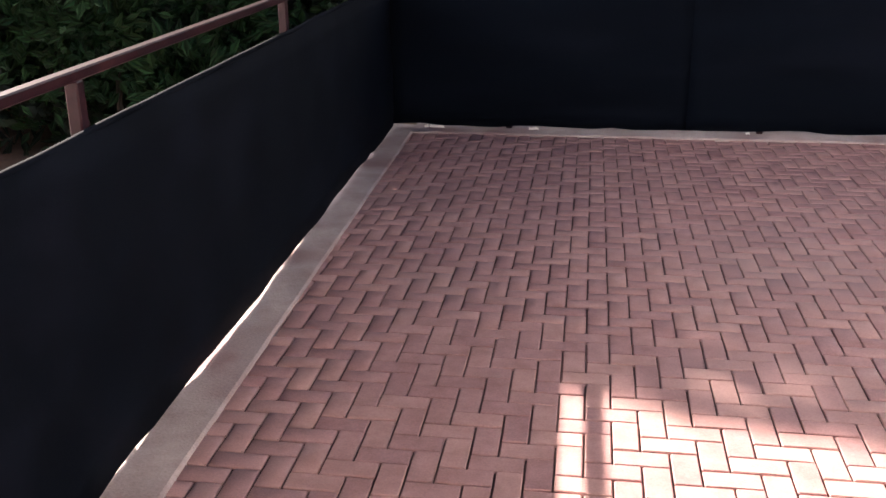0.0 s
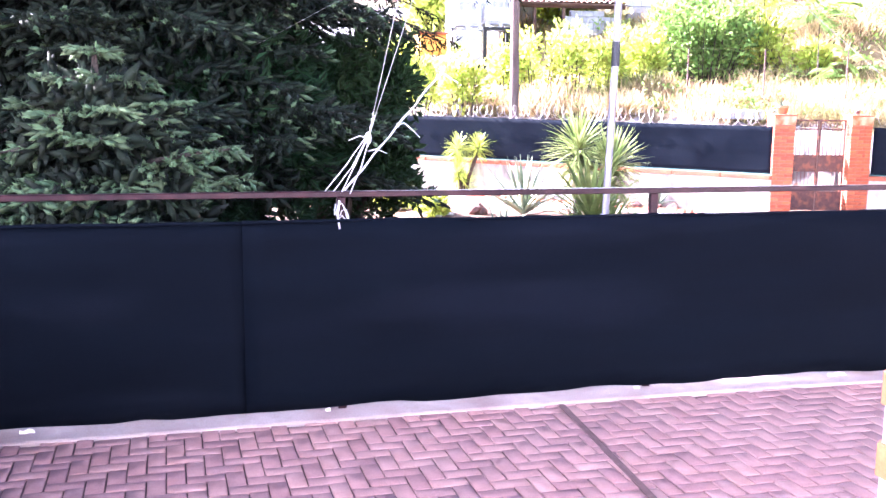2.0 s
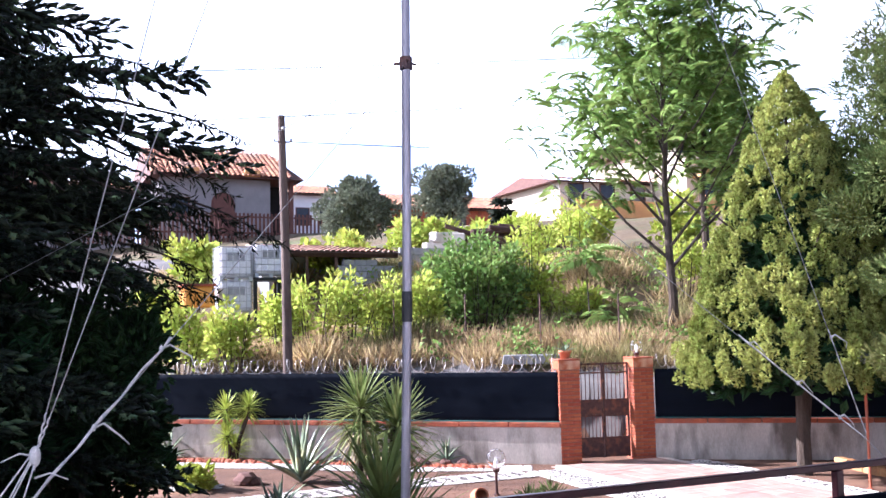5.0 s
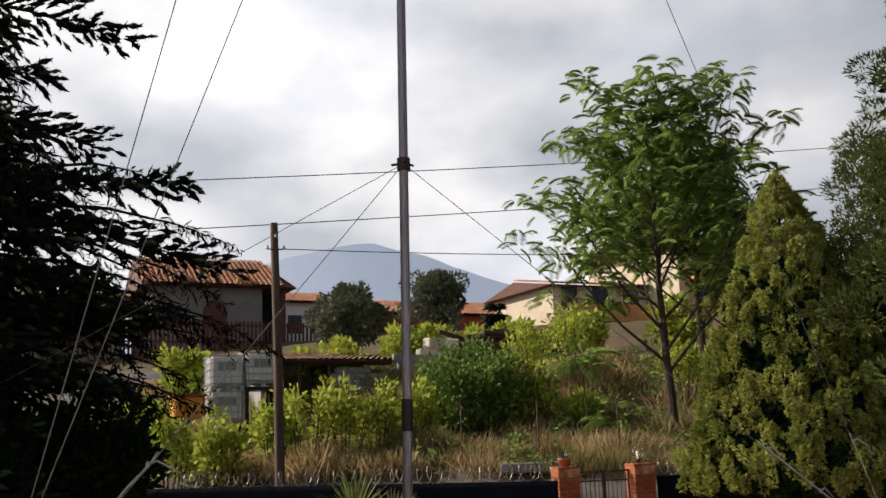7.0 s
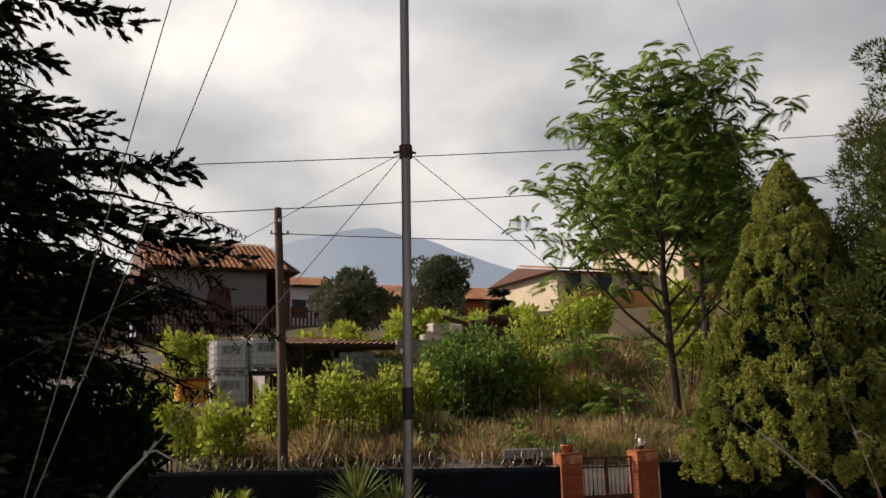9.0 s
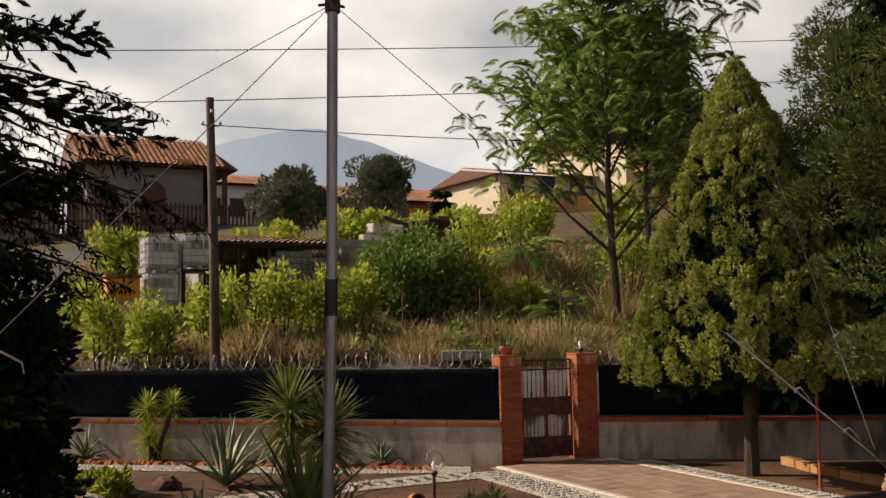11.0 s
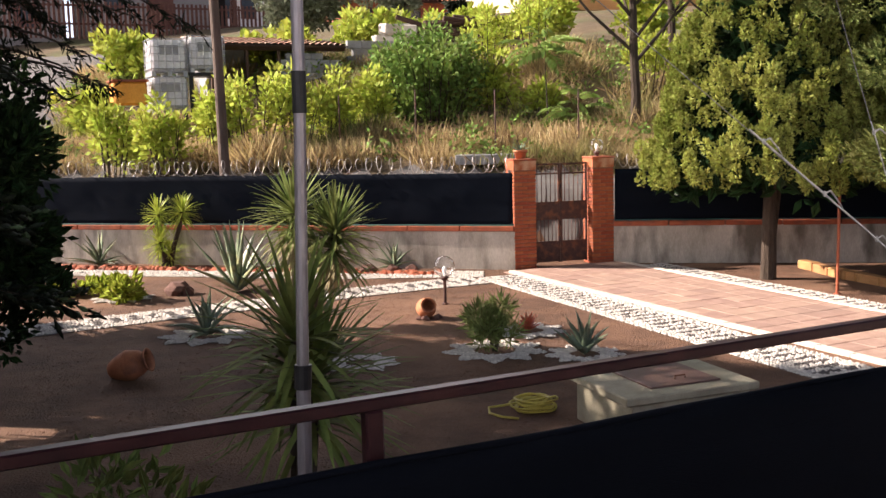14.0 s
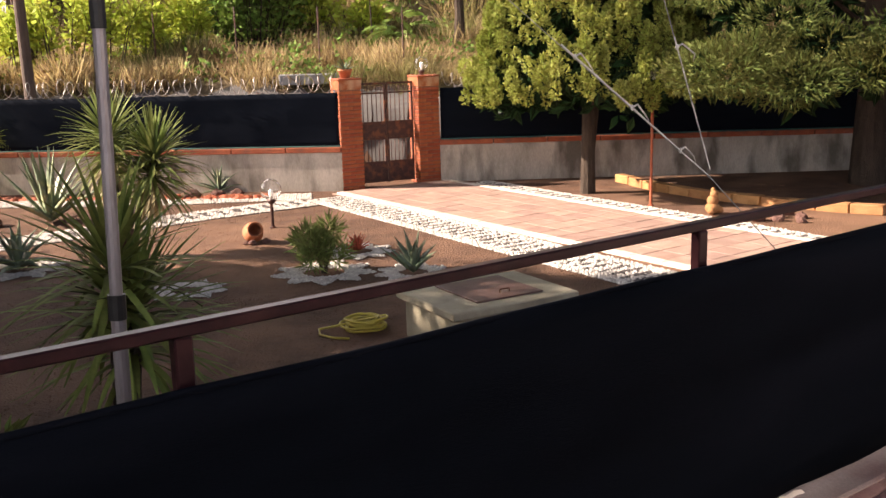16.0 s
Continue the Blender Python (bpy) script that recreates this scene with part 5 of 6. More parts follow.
# unseen fir, added only to throw shade on the left beds
fir("fir_tree", -0.5, 19.4, 9.5, 2.7, "dark fir added out of view to shade the garden's left", 3, 0.8, False, 20, 9, 0.2, 0.36)
cedar("cedar_tree", 1.3, 15.6, 8.2, "dark cedar with thin drooping branches behind the fir", 3)


def round_bush(name, x, y, z0, radii, n, size, mat, label, seed, shape, lumps=40, stems=6, hollow=0.5, up=0.3, lump_r=0.3, category="bush"):
    t = thing(name, pose(x, y, z0), label, category)
    st = MB()
    rnd = random.Random(seed)
    for k in range(stems):
        a = rnd.uniform(0, 6.28)
        q = (radii[0] * 0.5 * math.cos(a), radii[1] * 0.5 * math.sin(a), radii[2] * 1.2)
        st.tube([(q[0] * 0.2, q[1] * 0.2, -0.05), (q[0] * 0.6, q[1] * 0.6, q[2] * 0.5), q], [0.04, 0.03, 0.01], 6)
    part("woody_base", st, M_BARK, t)
    V, F = leaf_cloud(n, (0, 0, radii[2] * 1.05), radii, size, shape, up, hollow, seed, lumps, lump_r)
    part("crown", array_mesh("crown", V, F, mat), mat, t)
    return t


round_bush("laurel_bush", 2.55, 13.8, G + 0.3, (1.12, 1.0, 1.6), 18000, 0.11, M_YEW, "dense dark green bush with bare stems at its foot", 11, TUFT, 80, 11, 0.5, 0.3, 0.27)
round_bush("laurel_bush", 0.75, 12.9, G + 0.1, (1.6, 1.2, 1.9), 13000, 0.15, M_BUSH, "dense dark green bush beneath the fir", 12, TUFT, 60, 9)
round_bush("laurel_bush", -4.2, 9.0, G - 0.25, (2.2, 2.0, 1.8), 13000, 0.15, M_BUSH, "dense dark green bush beside the terrace", 13, TUFT, 60, 9)


def cone_tree(name, x, y, z0, z1, r, top, n, size, mat, label, seed, shape, lean=0.0, trunk_r=0.13, lumps=120, bulge=0.5, lump_k=1.0, inner=9000, depth=0.66, squash=(0.9, 0.9, 1.35), stray=0.32):
    """A conical crown of hanging lumps over a bare trunk; z from the soil."""
    g = np.random.default_rng(seed)
    t = thing(name, pose(x, y, G), label, "tree")
    w = MB()
    w.tube([(0, 0, -0.1), (0.03, 0.02, z0), (0.0, 0, top * 0.5), (lean, 0, top * 0.95)], [trunk_r * 1.4, trunk_r, trunk_r * 0.6, 0.02], 10)
    w.tube([(0.02, 0, 0.05), (0.3, 0.1, z0 * 0.9), (0.5, 0.2, z0 * 1.6)], [trunk_r * 0.5, trunk_r * 0.4, 0.03], 7)
    for k in range(10):
        a = k * 2.4
        zz = z0 + (z1 - z0) * 0.5 + k * 0.25
        w.tube([(0, 0, zz * 0.8), (0.7 * r * math.cos(a), 0.7 * r * math.sin(a), zz + 0.4)], [0.05, 0.012], 5)
    part("trunk", w, M_BARK, t)
    f = g.uniform(0, 1, lumps) ** 1.25
    a = g.uniform(0, 6.28, lumps)
    rr = r * (1 - f) ** bulge * g.uniform(0.74, 1.0, lumps)
    lc = np.stack([rr * np.cos(a) + lean * f, rr * np.sin(a), z0 + 0.35 + (top - z0 - 0.5) * f + g.uniform(-0.3, 0.1, lumps) * (1 - f)], axis=1)
    lr = lump_k * (0.12 + 0.16 * r * (1 - f) ** 0.6) * g.uniform(0.7, 1.35, lumps)
    pick = g.choice(lumps, n, p=(lr ** 2) / (lr ** 2).sum())
    q = g.normal(size=(n, 3))
    q /= np.linalg.norm(q, axis=1, keepdims=True)
    P = lc[pick] + q * (lr[pick] * g.uniform(0.72, 1.04, n))[:, None] * np.array(squash)
    d = q + g.normal(scale=stray, size=(n, 3)) + np.array([0, 0, 0.45])
    V, F = stamp(shape[0], shape[1], P, frames_of(d, g.uniform(0, 6.28, n)), size * g.uniform(0.6, 1.3, n))
    part("crown", array_mesh("crown", V, F, mat), mat, t)
    pick = g.choice(np.flatnonzero(f < (0.95 if depth > 0.8 else 0.72)), inner)         # dark filler behind the clumps, painting the shade in their gaps and hiding sky
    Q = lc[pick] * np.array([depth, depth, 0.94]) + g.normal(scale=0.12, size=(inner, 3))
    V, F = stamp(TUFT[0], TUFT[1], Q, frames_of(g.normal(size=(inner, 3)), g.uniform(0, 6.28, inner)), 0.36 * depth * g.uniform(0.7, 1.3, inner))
    part("inner_growth", array_mesh("inner_growth", V, F, M_BUSH), M_BUSH, t, "darker inner fill painting the shade between clumps")
    return t


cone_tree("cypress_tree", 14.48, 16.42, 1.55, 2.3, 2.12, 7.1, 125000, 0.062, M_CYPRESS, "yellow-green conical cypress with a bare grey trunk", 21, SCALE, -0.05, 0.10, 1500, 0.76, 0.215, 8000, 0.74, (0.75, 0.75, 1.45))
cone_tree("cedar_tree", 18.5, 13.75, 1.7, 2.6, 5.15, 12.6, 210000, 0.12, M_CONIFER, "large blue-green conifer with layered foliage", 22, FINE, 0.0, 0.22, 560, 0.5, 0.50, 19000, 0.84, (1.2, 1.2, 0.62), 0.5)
cone_tree("cedar_tree", 22.5, 11.0, 1.2, 2.2, 3.6, 9.5, 16000, 0.24, M_CONIFER, "dark conifer at the garden's far corner", 23, TUFT, 0.0, 0.2, 120, 0.55)


def pinnate(pairs=9):
    V, F = [], []
    for i in range(pairs):
        u = 0.2 + 0.72 * i / (pairs - 1)
        ln = 0.30 * (1 - 0.45 * abs(u - 0.5) * 2)
        for sd in (-1, 1):
            n = len(V)
            z = u - 0.30 * u * u
            y = -0.40 * u * u
            V += [(0, y, z), (sd * ln * 0.5, y - 0.02, z - 0.012), (sd * ln, y - 0.11, z + 0.07), (sd * ln * 0.45, y - 0.02, z + 0.085)]
            F.append((n, n + 1, n + 2, n + 3))
    return np.array(V), np.array(F)


def make_ailanthus(x, y, top, seed, name, label, n_limbs=14, spread=0.8, leaves=6, size=0.75, r0=0.14):
    z = level(x, y)
    t = thing(name, pose(x, y, z), label, "tree")
    w = MB()
    ends = limb_tree(w, (0, 0, -0.2), (0.1, 0.2, top), r0, seed, n_limbs, spread, 0.22)
    part("trunk", w, M_BARK, t)
    g = np.random.default_rng(seed)
    E = np.array([tuple(p) for p in ends])
    if r0 > 0.05:
        E = np.concatenate([E, E * np.array([0.6, 0.6, 0.93]) + np.array([0, 0, -0.15])])
    k = len(E)
    m = leaves * 3
    P = np.repeat(E, m, axis=0) + g.normal(scale=0.17, size=(k * m, 3))
    a = np.tile(np.arange(m) * 2.399, k) + np.repeat(g.uniform(0, 6.28, k), m)
    D = np.stack([np.cos(a), np.sin(a), g.uniform(-0.5, 0.95, len(P))], axis=1)
    T = pinnate()
    V, F = stamp(T[0], T[1], P, frames_of(D, g.normal(scale=0.25, size=len(P))), size * g.uniform(0.6, 1.15, len(P)))
    part("crown", array_mesh("crown", V, F, M_AIL), M_AIL, t, "long feathery green leaves")
    return t


make_ailanthus(18.6, 25.3, 8.5, 44, "ailanthus_tree", "slender tree with feathery green leaves on the bank", 24, 0.98, 2, 0.80)
make_ailanthus(16.1, 25.5, 2.3, 8, "ailanthus_sapling", "young tree with feathery leaves on the bank", 2, 0.55, 1, 0.95, 0.035)
make_ailanthus(22.5, 28.5, 6.5, 5, "ailanthus_tree", "leafy tree on the bank beyond the wall", 15, 0.9, 3, 0.9)


def bank_bush(x, y, radii, n, size, mat, label, seed, shape=None, name="bush", lumps=26):
    return round_bush(name, x, y, level(x, y) - 0.1, radii, n, size, mat, label, seed, shape or LEAF, lumps, 5, 0.45, 0.4, 0.33)


def shoot_bush(name, x, y, h, r, stems, leaves, size, mat, label, seed, shape, bare=0.3, scatter=0.16):
    """Stems that fan out and up from one foot, leafy along their upper part."""
    g = np.random.default_rng(seed)
    t = thing(name, pose(x, y, level(x, y)), label, "bush")
    wood, P, D = MB(), [], []
    for k in range(stems):
        a, q = g.uniform(0, 6.28), r * math.sqrt(g.uniform(0, 1))
        top = np.array([q * math.cos(a), q * math.sin(a), h * g.uniform(0.72, 1.12) * (1 - 0.28 * (q / r) ** 2)])
        foot = np.array([top[0] * 0.4, top[1] * 0.4, -0.08])
        knee = foot * 0.45 + top * 0.55 + np.array([0, 0, 0.10 * h])
        wood.tube([tuple(foot), tuple(knee), tuple(top)], [0.022, 0.014, 0.005], 5, False)
        u = bare + (1 - bare) * g.uniform(0, 1, leaves) ** 0.8
        for w in u:
            c = (1 - w) ** 2 * foot + 2 * w * (1 - w) * knee + w * w * top
            o = g.normal(scale=1.0, size=3)
            P.append(c + o * scatter * (1.15 - 0.6 * w))
            D.append(o + np.array([0.3 * math.cos(a), 0.3 * math.sin(a), 0.7]))
    part("woody_base", wood, M_BARK, t)
    n = len(P)
    V, F = stamp(shape[0], shape[1], np.array(P), frames_of(np.array(D), g.uniform(0, 6.28, n)), size * g.uniform(0.6, 1.25, n))
    part("leaves", array_mesh("leaves", V, F, mat), mat, t)
    return t


shoot_bush("round_bush", 14.6, 29.0, 2.75, 1.7, 90, 110, 0.16, M_BIGBUSH, "large leafy green bush with upright shoots on the bank", 41, LEAF, 0.12, 0.15)
for i, (x, y, rx, rz) in enumerate(((7.1, 27.0, 0.75, 0.85), (8.5, 28.0, 0.6, 0.8), (9.2, 27.6, 0.95, 0.95), (10.4, 28.2, 0.95, 0.95), (11.4, 28.6, 0.8, 0.85), (12.6, 28.4, 0.5, 0.85), (6.0, 28.3, 0.7, 0.7), (17.2, 30.5, 1.0, 0.9), (19.6, 31.5, 1.1, 1.0), (13.0, 29.6, 0.5, 0.6), (16.3, 28.6, 0.7, 0.8), (16.8, 27.4, 0.8, 0.6), (20.6, 27.2, 0.9, 0.7))):
    shoot_bush("vine_shrub", x, y, 2.35 * rz, 1.0 * rx, 10, 95, 0.17, M_SHRUB, "yellow-green vine shrub on thin stems on the bank", 50 + i, LEAF, 0.38, 0.17)
for i, (x, y, rx, rz) in enumerate(((8.4, 38.5, 1.6, 0.9), (16.5, 37.5, 1.6, 0.9), (18.5, 38.0, 1.5, 0.7), (20.5, 37.5, 1.3, 0.8), (6.4, 35.0, 1.0, 0.8), (13.2, 37.0, 1.8, 0.8), (22.5, 35.5, 1.4, 0.9), (25.5, 33.0, 1.5, 1.0))):
    bank_bush(x, y, (rx, rx * 0.8, rz), 1400, 0.26, M_SHRUB, "light green scrub above the shed", 70 + i, LEAF, "scrub_bush", 16)
for i, (x, y, rx, rz) in enumerate(((15.4, 42.0, 1.75, 1.45), (20.9, 45.0, 1.8, 1.4))):
    round_bush("olive_tree", x, y, level(x, y) + 0.5, (rx, rx * 0.9, rz), 9000, 0.2, M_OLIVE, "grey-green olive tree with a rounded crown", 90 + i, TUFT, 40, 6, 0.45, 0.3, 0.33, "tree")
fir("far_fir", 27.6, 52.0, 9.6, 1.1, "small dark conifer on the skyline", 9, 1.0, False, 14, 6, 0.2, 0.6)


def make_grass():
    g = np.random.default_rng(3)
    P = []
    while len(P) < 120000:
        x, y = g.uniform(0, 34), g.uniform(16, 46)
        s = behind(x, y)
        if s < 2.9 or s > 16 or in_yard(x, y) or g.uniform() > (1.3 - s / 15):
            continue
        if noise.noise(Vector((x * 0.55, y * 0.55, 4))) < g.uniform(-0.35, 0.25):
            continue
        P.append((x, y, level(x, y) - 0.03, s))
    P = np.array(P)
    n = len(P)
    D = np.stack([g.normal(0, 0.62, n), g.normal(0, 0.62, n), np.ones(n)], axis=1)
    tall = 0.35 + 0.75 * np.array([noise.noise(Vector((a * 0.6, b * 0.6, 9))) for a, b in P[:, :2]])
    S = (0.34 + 0.80 * np.clip(tall, 0.05, 1)) * g.uniform(0.6, 1.2, n)
    V, F = stamp(GRASSB[0], GRASSB[1], P[:, :3], frames_of(D, g.uniform(0, 6.28, n)), np.stack([S * 0.6, S * 0.6, S], axis=1))
    solid("dry_grass", array_mesh("dry_grass", V, F, M_GRASS), None, "tall dry straw-coloured grass on the bank", "grass", kind="stuff")


make_grass()


def make_weeds():
    """Low leafy weeds in drifts among the grass."""
    g = np.random.default_rng(17)
    P, S = [], []
    while len(P) < 15000:
        x, y = g.uniform(2, 32), g.uniform(17, 44)
        s = behind(x, y)
        if s < 3.0 or s > 14 or in_yard(x, y) or noise.noise(Vector((x * 0.7, y * 0.7, 21))) < g.uniform(-0.15, 0.3):
            continue
        h = 0.9 * abs(noise.noise(Vector((x * 1.1, y * 1.1, 2)))) + 0.10
        for k in range(6):
            P.append((x + g.normal(0, 0.10), y + g.normal(0, 0.10), level(x, y) + h * g.uniform(0, 1.5)))
            S.append(g.uniform(0.08, 0.17))
    n = len(P)
    D = np.stack([g.normal(0, 0.9, n), g.normal(0, 0.9, n), np.full(n, 0.6)], axis=1)
    V, F = stamp(LEAF[0], LEAF[1], np.array(P), frames_of(D, g.uniform(0, 6.28, n)), np.array(S))
    solid("weeds", array_mesh("weeds", V, F, M_BIGBUSH), None, "leafy green weeds among the dry grass", "weeds", kind="stuff")


make_weeds()

# ---- mast, poles, wires, ropes ----
MAST = Vector((3.885, 8.32, 0))


def make_mast():
    m = thing("antenna_mast", pose(MAST.x, MAST.y, 0), "tall grey steel antenna mast with guy ropes", "mast")
    part("lower_tube", MB().tube([(-0.075, 0, G - 0.05), (-0.032, 0, 0.62)], 0.030, 12), M_MAST, m)
    part("collar", MB().tube([(-0.036, 0, 0.54), (-0.032, 0, 0.64)], 0.036, 12), M_BLACK, m, "black clamp collar")
    part("upper_tube", MB().tube([(-0.033, 0, 0.62), (0.0, 0, 1.7), (0.02, 0, 3.1), (0.10, 0, 8.8), (0.111, 0, 9.5)], 0.025, 12), M_MAST, m)
    part("tape", MB().tube([(-0.001, 0, 1.655), (0.001, 0, 1.82)], 0.029, 12), M_BLACK, m, "black tape wrapping")
    c = part("guy_ring", MB().tube([(0.02, 0, 3.05), (0.02, 0, 3.12)], 0.036, 12), M_IRON, m, "iron guy ring")
    for a in (0.3, 2.4, 4.5):
        part("bolt", MB().tube([(0.02, 0, 3.09), (0.02 + 0.07 * math.cos(a), 0.07 * math.sin(a), 3.09)], 0.007, 6), M_IRON, c)


make_mast()


def make_pole():
    x, y = 7.83, 25.18
    p = thing("wooden_pole", pose(x, y, level(x, y)), "weathered wooden utility pole with insulators", "utility pole")
    h = 6.52 - level(x, y)
    part("shaft", MB().tube([(0.06, 0, -0.3), (0.02, 0, h * 0.5), (-0.06, 0, h)], [0.115, 0.10, 0.085], 12), M_POLE, p)
    arm = part("bracket", MB().tube([(-0.05, -0.05, h - 0.62), (-0.24, -0.08, h - 0.62)], 0.014, 6).tube([(-0.05, 0.05, h - 0.62), (0.16, -0.04, h - 0.60)], 0.014, 6), M_IRON, p, "iron insulator bracket")
    ins = MB().lathe([(0.001, 0), (0.03, 0), (0.035, 0.04), (0.02, 0.05), (0.03, 0.07), (0.001, 0.09)], 10).mesh("insulator", M_WHITEP, True)
    for q in ((-0.24, -0.08, h - 0.62), (0.16, -0.04, h - 0.60), (-0.05, -0.1, h - 0.35)):
        part("insulator", ins, M_WHITEP, arm, "small pale insulator", m=pose(*q))


make_pole()


def hang(p, q, sag, n=14):
    p, q = Vector(p), Vector(q)
    return [p.lerp(q, i / n) + Vector((0, 0, -4 * sag * (i / n) * (1 - i / n))) for i in range(n + 1)]


def line(name, p, q, r, mat, label, category, sag=0.0):
    solid(name, MB().tube(hang(p, q, sag), r, 5), mat, label, category, smooth=True)


line("power_line", (-20.0, 30.0, 5.95), (40.0, 30.0, 13.15), 0.014, M_WIRE, "black overhead power line", "cable", 0.5)
line("power_line", (-20.0, 30.0, 4.65), (40.0, 30.0, 11.5), 0.014, M_WIRE, "black overhead power line", "cable", 0.4)
line("power_line", (7.79, 25.15, 5.92), (40.0, 27.0, 8.6), 0.011, M_WIRE, "black cable from the wooden pole", "cable", 0.5)
RING = (MAST.x + 0.02, MAST.y, 3.09)
TOP = (MAST.x + 0.10, MAST.y, 8.6)


def guy(p, q, thick_from, name="guy_rope", ends=2, seed=1, thickness=0.0042):
    """A thin cord from the mast that is doubled, thicker and knotted near its foot."""
    p, q = Vector(p), Vector(q)
    t = thing(name, Matrix.Identity(4), "thin guy rope with white knotted ends", "rope")
    part("cord", MB().tube(hang(p, q, 0.01), 0.0021, 5), M_CORD, t, "", True)
    k = p.lerp(q, thick_from)
    if thick_from < 1:
        rnd = random.Random(seed)
        d = (q - k)
        off = d.orthogonal().normalized() * thickness * 0.9
        pts = [k + d * u + off * math.sin(u * 25) * 1.0 for u in np.linspace(0, 1, 40)]
        part("doubled_end", MB().tube(pts, thickness, 6).tube([a - off * 0.9 * math.cos(i * 0.6) for i, a in enumerate(pts)], thickness * 0.8, 5), M_ROPE, t, "twisted doubled white rope", True)
        for j in range(ends):
            c = k + d * (0.10 + 0.34 * j + rnd.uniform(-0.05, 0.07))
            part("loose_end", MB().tube([c, c + Vector((0.03, 0.0, 0.012)), c + Vector((0.07 + rnd.uniform(0, 0.04), 0.0, -0.03)), c + Vector((0.11, 0.01, -0.06))], [0.005, 0.004, 0.003, 0.002], 5), M_ROPE, t, "frayed loose rope end", True)
            part("knot", MB().lathe([(max(0.001, 0.0075 * math.sin(a)), -0.012 * math.cos(a)) for a in np.linspace(0, math.pi, 7)], 8, Matrix.Translation(c)), M_ROPE, t, "", True)
    return t


KNOT_A = (1.83, EDGE_Y + 0.04, 1.03)
KNOT_B = (0.15, EDGE_Y + 0.04, 1.03)
KNOT_C = (5.88, 7.08, 1.01)
ANCHOR_C = (6.62, EDGE_Y + 0.17, 0.02)
guy(RING, KNOT_A, 0.72, seed=1)
JOIN_A = (1.95, EDGE_Y + 0.06, 1.28)
guy((MAST.x + 0.107, MAST.y, 9.3), JOIN_A, 0.985, seed=2, ends=0, thickness=0.0026)
guy((MAST.x + 0.07, MAST.y, 6.55), JOIN_A, 0.98, seed=3, ends=0, thickness=0.0026)
lash = thing("lashing", Matrix.Identity(4), "white rope strands lashing the guy ropes to the rail", "rope")
for k, dx in enumerate((-0.09, -0.05, -0.01, 0.03)):
    foot = Vector((KNOT_A[0] + dx, KNOT_A[1] - 0.01 * k, 1.03))
    part("strand", MB().tube([Vector(JOIN_A) + Vector((0.004 * k, 0, 0.02)), Vector(JOIN_A).lerp(foot, 0.5) + Vector((0.012 * (k % 2), 0, 0)), foot], 0.0028, 5), M_ROPE, lash, "", True)
part("knot", MB().lathe([(max(0.001, 0.017 * math.sin(a)), -0.03 * math.cos(a)) for a in np.linspace(0, math.pi, 8)], 9, Matrix.Translation(JOIN_A)), M_ROPE, lash, "", True)
for k in range(3):
    c = Vector(JOIN_A) + Vector((0, 0, -0.03 * k))
    part("loose_end", MB().tube([c, c + Vector((-0.04 + 0.04 * k, -0.005, 0.012)), c + Vector((-0.09 + 0.09 * k, -0.005, -0.01))], [0.004, 0.003, 0.002], 5), M_ROPE, lash, "", True)
guy((-0.5, 12.7, 6.0), KNOT_B, 0.86, seed=4)
guy((-0.3, 12.7, 6.9), (KNOT_B[0] + 0.04, KNOT_B[1], 1.05), 0.9, seed=5)
guy(RING, (0.2, 14.2, 1.2), 1.0, seed=6)
guy(RING, KNOT_C, 0.74, seed=7, ends=3, thickness=0.0036)
guy(KNOT_C, ANCHOR_C, 1.0, seed=9)
guy(TOP, (KNOT_C[0], KNOT_C[1], KNOT_C[2] + 0.03), 0.93, seed=8, ends=1, thickness=0.003)


def knot_bundle(x, z, seed, label, turns=9):
    rnd = random.Random(seed)
    mb = MB()
    for k in range(turns):
        a = rnd.uniform(0, 3.1)
        cx = x + rnd.uniform(-0.018, 0.018)
        pts = [(cx + 0.024 * math.cos(t + a), EDGE_Y + 0.035 + 0.032 * math.sin(t + a), z - 0.10 + 0.26 * k / 9 + 0.03 * math.sin(t * 2 + a)) for t in np.linspace(0, 6.6, 14)]
        mb.tube(pts, 0.003, 5)
    mb.tube([(x - 0.02, EDGE_Y + 0.0, z), (x - 0.03, EDGE_Y - 0.01, z - 0.06), (x - 0.02, EDGE_Y - 0.01, z - 0.13)], 0.006, 5)
    solid("rope_knot", mb, M_ROPE, label, "knot", "rope knots", smooth=True)


knot_bundle(0.12, 1.04, 1, "white rope wound and knotted round the rail", 6)
knot_bundle(0.20, 1.05, 2, "white rope wound and knotted round the rail", 5)
knot_bundle(1.83, 1.0, 3, "white rope tied round the rail", 3)


# ---- beyond the wall: shed, tanks, houses ----
def tile_roof(mb_list, x0, x1, p_eave, p_ridge, pitch=0.24, r=0.085):
    """Half-round tile rows from eave to ridge, along x from x0 to x1, as one mesh."""
    (y0, z0), (y1, z1) = p_eave, p_ridge
    V, F = [], []
    n = int((x1 - x0) / pitch)
    rows = max(3, int(math.hypot(y1 - y0, z1 - z0) / 0.4))
    for i in range(n):
        xc = x0 + (i + 0.5) * pitch
        for j in range(rows):
            a, b = j / rows, (j + 1.12) / rows
            n0 = len(V)
            for t, lift in ((a, 0.03), (min(b, 1.0), 0.0)):
                for k in range(6):
                    th = math.pi * k / 5
                    V.append((xc + (r + pitch * 0.12) * math.cos(th), y0 + (y1 - y0) * t, z0 + (z1 - z0) * t + r * 0.75 * math.sin(th) + lift))
            for k in range(5):
                F.append((n0 + k, n0 + k + 1, n0 + 7 + k, n0 + 6 + k))
    return np.array(V), np.array(F)


